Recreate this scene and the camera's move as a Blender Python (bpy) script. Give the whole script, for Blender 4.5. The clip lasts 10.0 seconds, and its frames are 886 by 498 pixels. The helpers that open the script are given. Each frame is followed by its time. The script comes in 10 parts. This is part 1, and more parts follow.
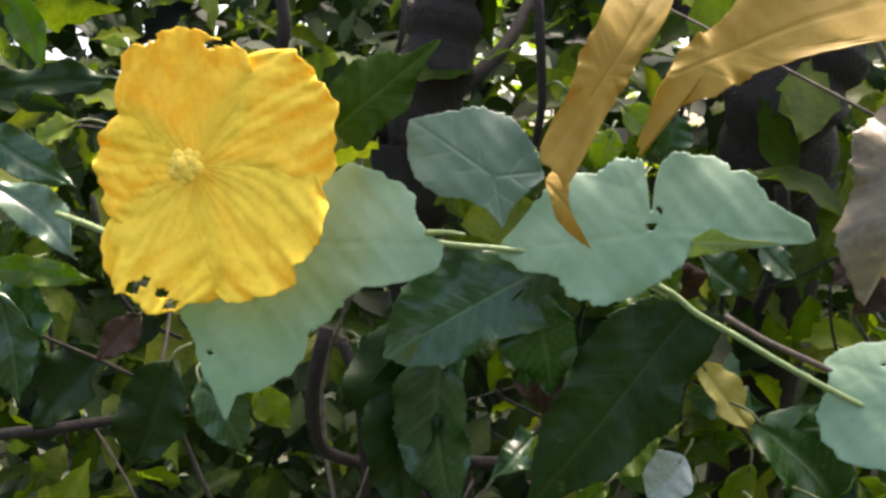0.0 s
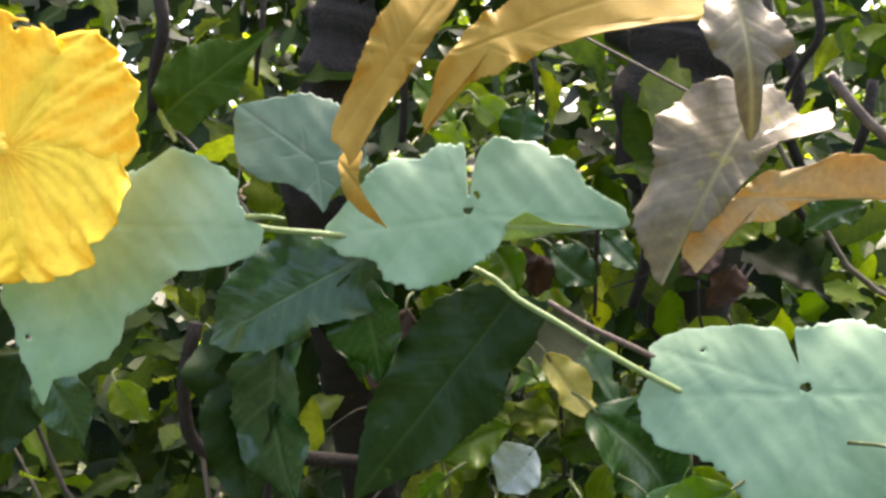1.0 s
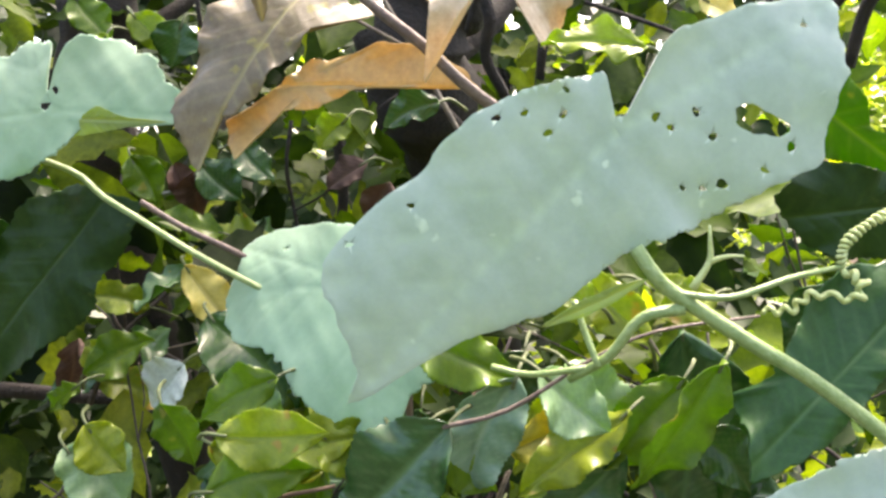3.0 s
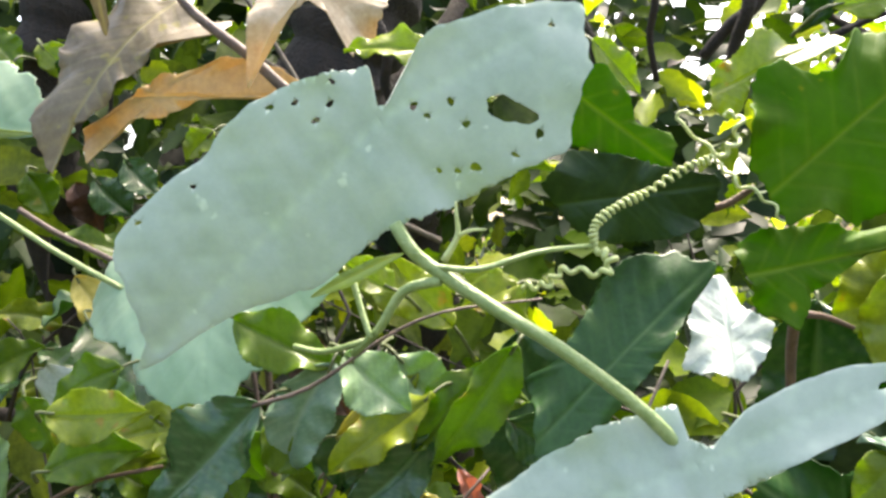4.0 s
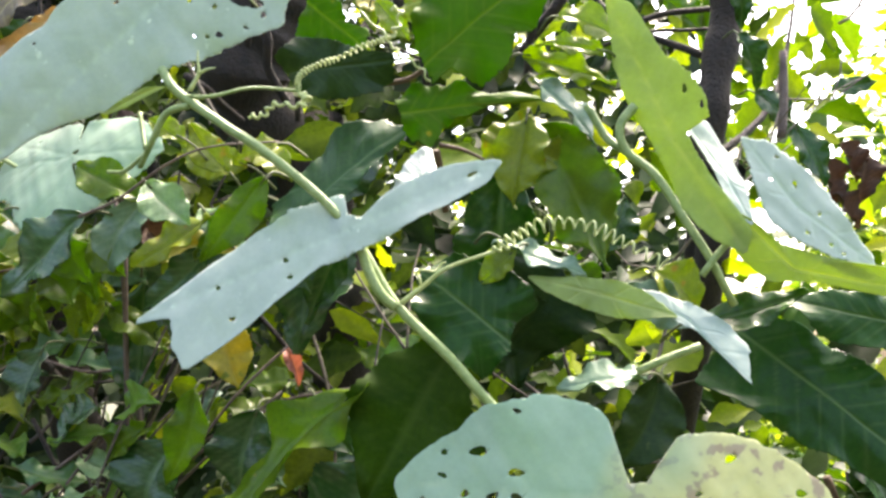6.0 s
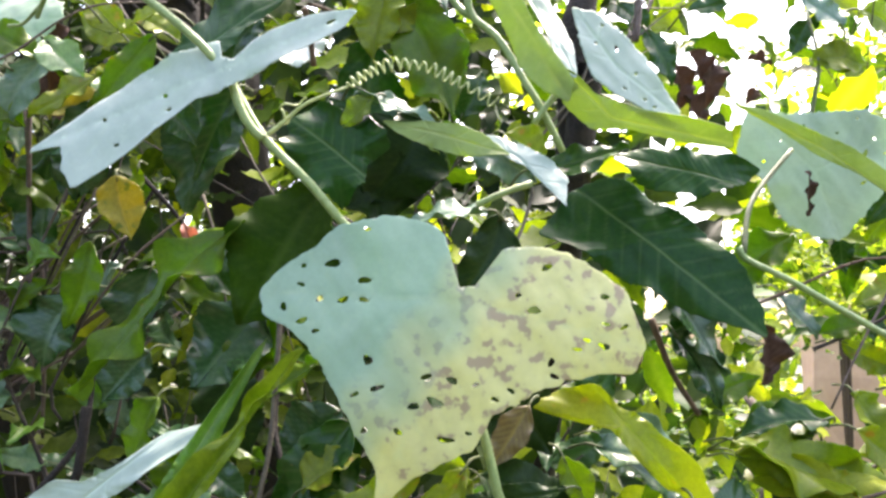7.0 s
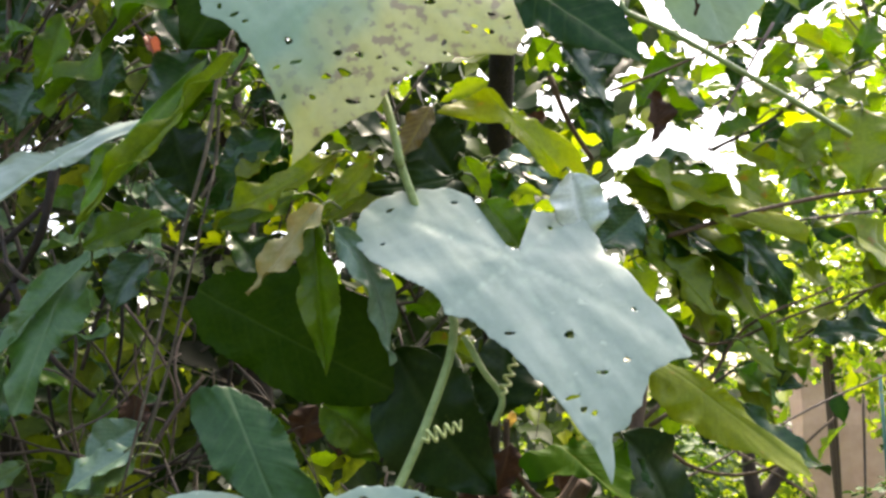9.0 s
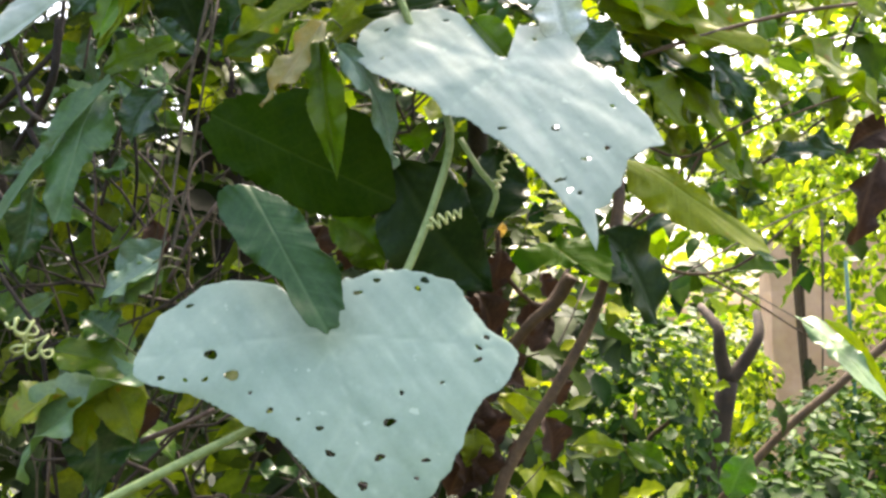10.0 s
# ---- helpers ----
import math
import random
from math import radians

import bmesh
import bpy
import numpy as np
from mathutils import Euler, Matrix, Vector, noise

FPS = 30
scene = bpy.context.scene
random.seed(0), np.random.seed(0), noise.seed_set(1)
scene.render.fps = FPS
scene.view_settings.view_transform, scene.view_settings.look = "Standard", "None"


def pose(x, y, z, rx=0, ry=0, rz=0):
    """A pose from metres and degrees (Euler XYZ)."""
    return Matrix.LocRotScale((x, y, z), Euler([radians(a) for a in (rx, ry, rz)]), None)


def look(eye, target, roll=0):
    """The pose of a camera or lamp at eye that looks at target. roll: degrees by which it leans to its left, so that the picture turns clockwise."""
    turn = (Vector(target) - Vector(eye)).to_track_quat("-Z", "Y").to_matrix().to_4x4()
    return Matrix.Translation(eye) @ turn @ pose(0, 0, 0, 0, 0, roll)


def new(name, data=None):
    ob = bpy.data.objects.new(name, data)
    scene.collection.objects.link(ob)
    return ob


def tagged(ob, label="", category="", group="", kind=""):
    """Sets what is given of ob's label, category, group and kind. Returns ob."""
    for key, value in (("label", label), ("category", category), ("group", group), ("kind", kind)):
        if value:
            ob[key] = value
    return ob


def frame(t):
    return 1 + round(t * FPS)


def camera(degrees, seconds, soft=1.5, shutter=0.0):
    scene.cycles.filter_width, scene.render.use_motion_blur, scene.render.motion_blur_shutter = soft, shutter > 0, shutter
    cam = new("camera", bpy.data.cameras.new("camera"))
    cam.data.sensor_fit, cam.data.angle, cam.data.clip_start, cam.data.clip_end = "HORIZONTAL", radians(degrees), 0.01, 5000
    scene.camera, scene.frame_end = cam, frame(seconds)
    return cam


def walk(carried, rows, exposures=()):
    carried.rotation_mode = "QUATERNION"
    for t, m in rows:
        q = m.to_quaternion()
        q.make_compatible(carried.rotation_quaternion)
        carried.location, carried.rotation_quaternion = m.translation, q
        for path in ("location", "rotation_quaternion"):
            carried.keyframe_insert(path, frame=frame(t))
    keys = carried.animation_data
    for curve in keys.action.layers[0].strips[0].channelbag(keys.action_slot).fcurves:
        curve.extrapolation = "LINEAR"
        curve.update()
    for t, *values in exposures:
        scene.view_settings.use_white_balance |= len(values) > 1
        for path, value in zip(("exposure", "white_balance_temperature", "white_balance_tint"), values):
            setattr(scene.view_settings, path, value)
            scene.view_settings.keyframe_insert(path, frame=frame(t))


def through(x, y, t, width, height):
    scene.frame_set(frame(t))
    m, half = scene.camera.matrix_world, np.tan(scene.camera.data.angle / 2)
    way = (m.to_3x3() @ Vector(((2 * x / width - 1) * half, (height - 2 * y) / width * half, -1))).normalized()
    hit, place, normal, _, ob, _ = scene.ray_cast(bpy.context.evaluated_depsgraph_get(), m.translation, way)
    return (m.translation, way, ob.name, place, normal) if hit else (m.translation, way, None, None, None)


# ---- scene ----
from mathutils import geometry

cam = camera(53.0, 10.0, soft=2.8)
PATH = [
    (0.0, (0.2792, -0.1162, 1.5906), (0.1248, 1.8701, 1.4146), -3.08),
    (0.5, (0.3062, -0.1148, 1.5814), (0.1691, 1.8746, 1.4281), -3.21),
    (1.0, (0.3284, -0.1133, 1.5772), (0.1878, 1.8777, 1.4509), -2.89),
    (1.5, (0.3539, -0.1126, 1.5661), (0.2149, 1.8803, 1.4702), -2.76),
    (2.0, (0.3854, -0.1115, 1.5580), (0.2366, 1.8805, 1.4605), -2.97),
    (2.5, (0.4040, -0.1115, 1.5502), (0.3036, 1.8823, 1.4299), -3.02),
    (3.0, (0.4362, -0.1104, 1.5439), (0.3654, 1.8837, 1.4084), -2.55),
    (3.2, (0.4500, -0.1125, 1.5420), (0.3640, 1.8820, 1.4000), -2.40),
    (4.3, (0.5029, -0.1293, 1.5193), (0.3615, 1.8650, 1.5715), -2.49),
    (4.5, (0.5157, -0.1346, 1.5179), (0.3468, 1.8575, 1.5721), -2.31),
    (5.0, (0.5399, -0.1625, 1.5115), (0.3686, 1.8291, 1.5754), -2.10),
    (5.2, (0.5466, -0.1690, 1.5048), (0.3904, 1.8244, 1.5450), -2.03),
    (6.3, (0.5840, -0.2114, 1.4159), (0.4332, 1.7626, 1.6997), 0.53),
    (6.5, (0.5872, -0.2163, 1.4033), (0.4885, 1.7636, 1.6685), 0.25),
    (7.0, (0.6077, -0.2335, 1.3844), (0.5718, 1.7538, 1.6066), 0.16),
    (7.5, (0.6234, -0.2445, 1.3547), (0.5809, 1.7338, 1.6454), 0.57),
    (8.0, (0.6344, -0.2388, 1.3256), (0.5255, 1.7319, 1.6490), 0.74),
    (8.5, (0.6488, -0.2371, 1.2908), (0.5493, 1.7319, 1.6270), 0.91),
    (9.0, (0.6414, -0.2624, 1.2370), (0.6203, 1.7027, 1.6079), 0.15),
    (9.5, (0.6383, -0.2765, 1.2136), (0.6797, 1.7011, 1.5091), -1.41),
    (10.0, (0.6308, -0.2915, 1.1886), (0.6651, 1.7004, 1.3653), -2.11),
]
walk(cam, [(t, look(eye, target, roll)) for t, eye, target, roll in PATH], exposures=[(0.0, 2.28, 6950, 15), (1.0, 2.74, 7000, 15), (2.0, 3.22, 7050, 17), (3.0, 3.12, 7050, 16), (4.5, 2.95, 7050, 12), (6.5, 3.04, 7000, 15), (7.0, 3.08, 6700, 17), (7.5, 2.76, 6800, 15), (8.0, 2.66, 7000, 14), (9.0, 2.62, 7150, 13), (10.0, 2.93, 7200, 14)])

# ---- light: open shade with a bright sky, a high veiled sun ----
SUN_UP, SUN_TURN = 60.0, 25.0
world = bpy.data.worlds.new("sky")
scene.world = world
world.use_nodes = True
wn = world.node_tree.nodes
sky = wn.new("ShaderNodeTexSky")
sky.sky_type, sky.sun_disc = "NISHITA", False
sky.sun_elevation, sky.sun_rotation = radians(SUN_UP), radians(SUN_TURN)
sky.dust_density, sky.air_density = 6.0, 1.0
wn["Background"].inputs["Strength"].default_value = 0.15
world.node_tree.links.new(sky.outputs[0], wn["Background"].inputs[0])
lamp = bpy.data.lights.new("sun", "SUN")
lamp.energy, lamp.angle, lamp.color = 2.3, radians(14.0), (1.0, 0.95, 0.86)
sun = new("sun", lamp)
sx, sy = math.sin(radians(SUN_TURN)) * math.cos(radians(SUN_UP)), math.cos(radians(SUN_TURN)) * math.cos(radians(SUN_UP))
sun.matrix_world = look((0.5 + 5 * sx, 5 * sy, 1.4 + 5 * math.sin(radians(SUN_UP))), (0.5, 0, 1.4))


# ---- materials ----
def nodes_of(name):
    m = bpy.data.materials.new(name)
    m.use_nodes = True
    t = m.node_tree
    return m, t, t.nodes, t.links, t.nodes["Principled BSDF"]


def ramp(n, l, fac, stops):
    r = n.new("ShaderNodeValToRGB")
    while len(r.color_ramp.elements) < len(stops):
        r.color_ramp.elements.new(0.5)
    for e, (p, c) in zip(r.color_ramp.elements, stops):
        e.position, e.color = p, (*c, 1)
    l.new(fac, r.inputs[0])
    return r.outputs[0]


def noise_tex(n, l, scale, detail=4, rough=0.6, coord="Object"):
    tc = n.new("ShaderNodeTexCoord")
    x = n.new("ShaderNodeTexNoise")
    x.inputs["Scale"].default_value, x.inputs["Detail"].default_value, x.inputs["Roughness"].default_value = scale, detail, rough
    l.new(tc.outputs[coord], x.inputs["Vector"])
    return x.outputs["Fac"]


def mix(n, l, fac, a, b, mode="MIX"):
    x = n.new("ShaderNodeMix")
    x.data_type, x.blend_type = "RGBA", mode
    for socket, value in ((x.inputs[0], fac), (x.inputs[6], a), (x.inputs[7], b)):
        if isinstance(value, (int, float)):
            socket.default_value = value
        elif isinstance(value, tuple):
            socket.default_value = (*value, 1)
        else:
            l.new(value, socket)
    return x.outputs[2]


def attr(n, name):
    a = n.new("ShaderNodeAttribute")
    a.attribute_name = name
    return a.outputs["Fac"]


def leaf_mat(name, dark, light, vein, rough=0.45, through=0.35, glow=(1.0, 1.15, 0.35), spots=None, spot_at=0.62, sheen=0.0,
             blotch=None, veins=0.4, scale=60.0, random=0.0, spec=0.5, bump=0.12, grain=0.25, swell=0.0):
    """A leaf: two-scale colour, veins, optional specks and yellow blotches, light passing through the blade."""
    m, t, n, l, p = nodes_of(name)
    big, fine = noise_tex(n, l, scale), noise_tex(n, l, scale * 9, 3, 0.7)
    col = ramp(n, l, big, [(0.3, dark), (0.7, light)])
    col = mix(n, l, grain, col, ramp(n, l, fine, [(0.35, tuple(c * 0.6 for c in dark)), (0.7, tuple(min(1, c * 1.3) for c in light))]))
    if blotch:
        b = attr(n, "blotch")
        col = mix(n, l, b, col, ramp(n, l, noise_tex(n, l, scale * 3.4, 2, 0.5), [(0.35, tuple(c * 1.06 for c in blotch)), (0.55, tuple(c * 0.97 for c in blotch)), (0.62, (0.34, 0.27, 0.16))]))
    if spots:
        s = ramp(n, l, noise_tex(n, l, scale * 3.2, 2, 0.5), [(spot_at, (0, 0, 0)), (spot_at + 0.06, (1, 1, 1))])
        col = mix(n, l, s, col, spots)
    vf = n.new("ShaderNodeMath")
    vf.operation = "MULTIPLY"
    l.new(attr(n, "vein"), vf.inputs[0])
    vf.inputs[1].default_value = veins
    col = mix(n, l, vf.outputs[0], col, vein)
    if random:
        info = n.new("ShaderNodeNewGeometry")
        hue = n.new("ShaderNodeHueSaturation")
        mr = n.new("ShaderNodeMapRange")
        mr.inputs[3].default_value, mr.inputs[4].default_value = 1 - random, 1 + random
        l.new(info.outputs["Random Per Island"], mr.inputs[0])
        l.new(mr.outputs[0], hue.inputs["Value"])
        mh = n.new("ShaderNodeMapRange")
        mh.inputs[3].default_value, mh.inputs[4].default_value = 0.5 + 0.03 * random, 0.5 - 0.06 * random
        l.new(info.outputs["Random Per Island"], mh.inputs[0])
        l.new(mh.outputs[0], hue.inputs["Hue"])
        l.new(col, hue.inputs["Color"])
        col = hue.outputs[0]
    l.new(col, p.inputs["Base Color"])
    p.inputs["Roughness"].default_value = rough
    p.inputs["Specular IOR Level"].default_value = spec
    p.inputs["Sheen Weight"].default_value, p.inputs["Sheen Roughness"].default_value = sheen, 0.5
    bp = n.new("ShaderNodeBump")
    bp.inputs["Strength"].default_value, bp.inputs["Distance"].default_value = bump, 0.0012
    h = n.new("ShaderNodeMath")
    h.operation = "ADD"
    l.new(fine, h.inputs[0])
    l.new(big, h.inputs[1])
    l.new(h.outputs[0], bp.inputs["Height"])
    if swell:
        # the blade bulges between its side veins
        bw = n.new("ShaderNodeBump")
        bw.inputs["Strength"].default_value, bw.inputs["Distance"].default_value = swell, 0.012
        l.new(noise_tex(n, l, 42.0, 1, 0.4), bw.inputs["Height"])
        l.new(bw.outputs[0], bp.inputs["Normal"])
    l.new(bp.outputs[0], p.inputs["Normal"])
    tr = n.new("ShaderNodeBsdfTranslucent")
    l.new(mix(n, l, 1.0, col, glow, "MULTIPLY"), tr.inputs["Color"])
    ms = n.new("ShaderNodeMixShader")
    ms.inputs[0].default_value = through
    l.new(p.outputs[0], ms.inputs[1])
    l.new(tr.outputs[0], ms.inputs[2])
    l.new(ms.outputs[0], n["Material Output"].inputs["Surface"])
    return m


def plain_mat(name, a, b, scale, rough=0.7, bump=0.4, metal=0.0):
    m, t, n, l, p = nodes_of(name)
    f = noise_tex(n, l, scale)
    l.new(ramp(n, l, f, [(0.3, a), (0.7, b)]), p.inputs["Base Color"])
    p.inputs["Roughness"].default_value, p.inputs["Metallic"].default_value = rough, metal
    bp = n.new("ShaderNodeBump")
    bp.inputs["Strength"].default_value, bp.inputs["Distance"].default_value = bump, 0.002
    l.new(noise_tex(n, l, scale * 4), bp.inputs["Height"])
    l.new(bp.outputs[0], p.inputs["Normal"])
    return m


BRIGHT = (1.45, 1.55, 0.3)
M_VINE_FRESH = leaf_mat("gourd_leaf_fresh", (0.19, 0.32, 0.185), (0.26, 0.40, 0.25), (0.36, 0.50, 0.30), 0.5, 0.3, sheen=0.4, spots=None, veins=0.25, bump=0.03, grain=0.08)
M_VINE_GREY = leaf_mat("gourd_leaf_downy", (0.06, 0.125, 0.070), (0.10, 0.175, 0.104), (0.17, 0.25, 0.17), 0.55, 0.25, sheen=0.3, bump=0.06, grain=0.08)
M_VINE_PALE = leaf_mat("gourd_leaf_pale", (0.255, 0.33, 0.262), (0.335, 0.405, 0.335), (0.44, 0.55, 0.42), 0.38, 0.25, sheen=0.4, spots=(0.42, 0.5, 0.4), spot_at=0.7, veins=0.45, bump=0.03, grain=0.08)
M_VINE_MINT = leaf_mat("gourd_leaf_mint", (0.235, 0.338, 0.258), (0.298, 0.40, 0.312), (0.46, 0.57, 0.45), 0.45, 0.25, sheen=0.5, spots=(0.42, 0.52, 0.42), spot_at=0.71, veins=0.45, bump=0.03, grain=0.08)
M_VINE_YELLOW = leaf_mat("gourd_leaf_yellowing", (0.22, 0.34, 0.23), (0.29, 0.41, 0.29), (0.42, 0.50, 0.30), 0.5, 0.3, sheen=0.4, blotch=(0.52, 0.50, 0.22), veins=0.3, bump=0.03, grain=0.08)
# backlit gourd leaf copies, with light from behind mixed into the base colour
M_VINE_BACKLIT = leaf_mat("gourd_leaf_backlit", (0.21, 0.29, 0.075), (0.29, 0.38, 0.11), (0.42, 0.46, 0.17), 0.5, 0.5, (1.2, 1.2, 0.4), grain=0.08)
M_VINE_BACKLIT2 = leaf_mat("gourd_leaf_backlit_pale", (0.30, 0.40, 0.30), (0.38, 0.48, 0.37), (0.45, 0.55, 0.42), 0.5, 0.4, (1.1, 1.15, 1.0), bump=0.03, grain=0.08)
# shrub greens step from deep to lit, shade and sun partly in colour
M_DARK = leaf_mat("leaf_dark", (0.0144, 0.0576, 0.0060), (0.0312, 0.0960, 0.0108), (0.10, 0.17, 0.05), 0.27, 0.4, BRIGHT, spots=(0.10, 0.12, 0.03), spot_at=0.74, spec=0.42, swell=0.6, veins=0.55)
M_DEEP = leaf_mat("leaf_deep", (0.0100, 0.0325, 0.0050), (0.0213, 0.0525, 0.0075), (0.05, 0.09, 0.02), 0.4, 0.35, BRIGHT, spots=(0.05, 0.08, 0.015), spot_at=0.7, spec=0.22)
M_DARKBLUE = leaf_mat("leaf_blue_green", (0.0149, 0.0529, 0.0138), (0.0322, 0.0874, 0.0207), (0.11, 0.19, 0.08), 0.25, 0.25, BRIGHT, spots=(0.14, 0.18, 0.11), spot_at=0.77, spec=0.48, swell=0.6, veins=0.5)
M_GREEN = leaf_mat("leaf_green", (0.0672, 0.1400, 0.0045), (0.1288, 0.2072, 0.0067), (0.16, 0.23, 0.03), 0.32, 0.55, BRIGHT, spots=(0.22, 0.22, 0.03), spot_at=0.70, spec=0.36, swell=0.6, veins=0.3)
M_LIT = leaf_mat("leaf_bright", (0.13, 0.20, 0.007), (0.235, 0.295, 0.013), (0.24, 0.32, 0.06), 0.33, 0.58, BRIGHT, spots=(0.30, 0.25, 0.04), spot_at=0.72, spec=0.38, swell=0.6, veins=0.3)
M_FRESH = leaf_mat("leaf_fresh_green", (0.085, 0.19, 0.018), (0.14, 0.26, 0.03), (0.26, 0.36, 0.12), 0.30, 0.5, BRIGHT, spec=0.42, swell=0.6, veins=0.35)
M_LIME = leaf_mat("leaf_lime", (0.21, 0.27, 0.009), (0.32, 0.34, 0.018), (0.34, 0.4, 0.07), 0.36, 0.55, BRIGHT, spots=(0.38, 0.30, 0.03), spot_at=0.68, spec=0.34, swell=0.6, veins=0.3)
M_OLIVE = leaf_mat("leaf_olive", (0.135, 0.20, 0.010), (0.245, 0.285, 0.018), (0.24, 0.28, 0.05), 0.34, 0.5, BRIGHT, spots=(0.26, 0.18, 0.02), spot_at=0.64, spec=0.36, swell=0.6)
M_YELLOW = leaf_mat("leaf_yellow", (0.42, 0.38, 0.06), (0.55, 0.48, 0.12), (0.55, 0.5, 0.2), 0.5, 0.4, (1.2, 1.1, 0.5))
M_YELLOWISH = leaf_mat("leaf_turning", (0.26, 0.27, 0.02), (0.42, 0.36, 0.03), (0.45, 0.4, 0.1), 0.5, 0.45, (1.2, 1.1, 0.4), spots=(0.15, 0.2, 0.02), spot_at=0.6)
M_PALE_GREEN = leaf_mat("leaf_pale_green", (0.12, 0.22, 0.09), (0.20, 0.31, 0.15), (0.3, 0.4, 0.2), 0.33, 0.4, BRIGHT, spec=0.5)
# grey and near-white bases stand in for sky sheen on some leaves
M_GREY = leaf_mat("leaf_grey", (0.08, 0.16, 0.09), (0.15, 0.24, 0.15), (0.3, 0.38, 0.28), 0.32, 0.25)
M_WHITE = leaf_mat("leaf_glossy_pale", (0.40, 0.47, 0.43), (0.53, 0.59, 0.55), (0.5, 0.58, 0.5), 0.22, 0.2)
M_BROWN = leaf_mat("leaf_withered", (0.024, 0.014, 0.010), (0.072, 0.040, 0.027), (0.14, 0.09, 0.06), 0.75, 0.06, (1.2, 0.9, 0.6), spec=0.2)
M_AMBER = leaf_mat("leaf_amber", (0.31, 0.19, 0.030), (0.40, 0.265, 0.048), (0.44, 0.31, 0.07), 0.6, 0.35, (1.1, 1.0, 0.4), bump=0.05, veins=0.2, spec=0.15, grain=0.12)
M_ORANGE = leaf_mat("leaf_orange", (0.40, 0.27, 0.10), (0.50, 0.36, 0.13), (0.55, 0.42, 0.16), 0.4, 0.4, (1.1, 0.97, 0.5))
M_SILVER = leaf_mat("leaf_silver_brown", (0.135, 0.105, 0.052), (0.21, 0.175, 0.105), (0.48, 0.45, 0.18), 0.36, 0.35, (1.1, 1.0, 0.5), spots=(0.24, 0.21, 0.06), spot_at=0.66, spec=0.45)
M_CREAM = leaf_mat("leaf_cream", (0.38, 0.26, 0.10), (0.55, 0.47, 0.34), (0.7, 0.6, 0.4), 0.35, 0.35, (1.2, 1.0, 0.6))
M_PINK = leaf_mat("leaf_yellow_pink", (0.26, 0.28, 0.06), (0.38, 0.3, 0.16), (0.45, 0.4, 0.2), 0.45, 0.4, (1.2, 1.1, 0.5))
M_RUST = leaf_mat("leaf_rust_red", (0.22, 0.07, 0.05), (0.34, 0.14, 0.10), (0.5, 0.25, 0.15), 0.6, 0.3, (1.2, 0.8, 0.6))
M_STEM = plain_mat("green_stem", (0.13, 0.20, 0.055), (0.23, 0.30, 0.11), 300, 0.45)
M_STEM_DULL = plain_mat("dull_green_stalk", (0.04, 0.06, 0.014), (0.09, 0.11, 0.03), 300, 0.6)
M_TENDRIL = plain_mat("tendril_yellow_green", (0.30, 0.36, 0.12), (0.42, 0.47, 0.2), 300, 0.45)
M_TWIG = plain_mat("purple_brown_twig", (0.05, 0.03, 0.024), (0.12, 0.085, 0.065), 250, 0.65)
M_TWIG_DARK = plain_mat("dark_thin_twig", (0.012, 0.009, 0.007), (0.055, 0.040, 0.028), 180, 0.8)
M_TWIG_GREY = plain_mat("grey_twig", (0.045, 0.036, 0.026), (0.14, 0.115, 0.08), 200, 0.8)
M_BARK = plain_mat("dark_bark", (0.007, 0.005, 0.0035), (0.024, 0.016, 0.011), 120, 0.9, 0.9)
M_TRUNK = plain_mat("garden_bark", (0.018, 0.011, 0.006), (0.052, 0.031, 0.016), 40, 0.85, 0.8)
M_BRANCH = plain_mat("brown_branch", (0.038, 0.021, 0.009), (0.10, 0.058, 0.026), 150, 0.75)
M_HANGING = leaf_mat("leaf_glossy_mid_green", (0.045, 0.115, 0.030), (0.085, 0.175, 0.055), (0.17, 0.27, 0.12), 0.30, 0.4, BRIGHT, spec=0.45, swell=0.5, veins=0.35)
M_LEAFY = leaf_mat("leaf_even_green", (0.016, 0.058, 0.012), (0.032, 0.092, 0.020), (0.10, 0.18, 0.07), 0.35, 0.3, BRIGHT, spec=0.3, swell=0.4, veins=0.4)
M_BROAD = leaf_mat("leaf_vivid_green", (0.050, 0.135, 0.003), (0.085, 0.185, 0.005), (0.22, 0.28, 0.03), 0.5, 0.58, (1.0, 1.12, 0.2), spots=(0.30, 0.26, 0.015), spot_at=0.68, spec=0.10, veins=0.45, scale=40, grain=0.12)
M_LARGE_DARK = leaf_mat("large_leaf_dark_green", (0.010, 0.046, 0.005), (0.020, 0.074, 0.009), (0.12, 0.19, 0.07), 0.28, 0.35, BRIGHT, spots=(0.08, 0.11, 0.03), spot_at=0.75, spec=0.2, swell=0.35, veins=0.6)
# hedge leaf copies with shade, deep shade and sunlight in their colours
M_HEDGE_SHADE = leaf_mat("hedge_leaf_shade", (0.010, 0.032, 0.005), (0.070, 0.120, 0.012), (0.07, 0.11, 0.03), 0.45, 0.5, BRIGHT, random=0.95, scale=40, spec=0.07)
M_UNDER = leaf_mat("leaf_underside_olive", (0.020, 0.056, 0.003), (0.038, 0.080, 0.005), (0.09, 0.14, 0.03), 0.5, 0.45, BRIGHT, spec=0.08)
M_HEDGE_DEEP_SHADE = leaf_mat("hedge_leaf_deep_shade", (0.0100, 0.0250, 0.0063), (0.0275, 0.0562, 0.0125), (0.04, 0.08, 0.02), 0.5, 0.15, BRIGHT, random=0.7, scale=30, spec=0.15)
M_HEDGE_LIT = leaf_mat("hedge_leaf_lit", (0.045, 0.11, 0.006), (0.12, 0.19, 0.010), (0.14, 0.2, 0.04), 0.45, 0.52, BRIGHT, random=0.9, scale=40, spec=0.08)
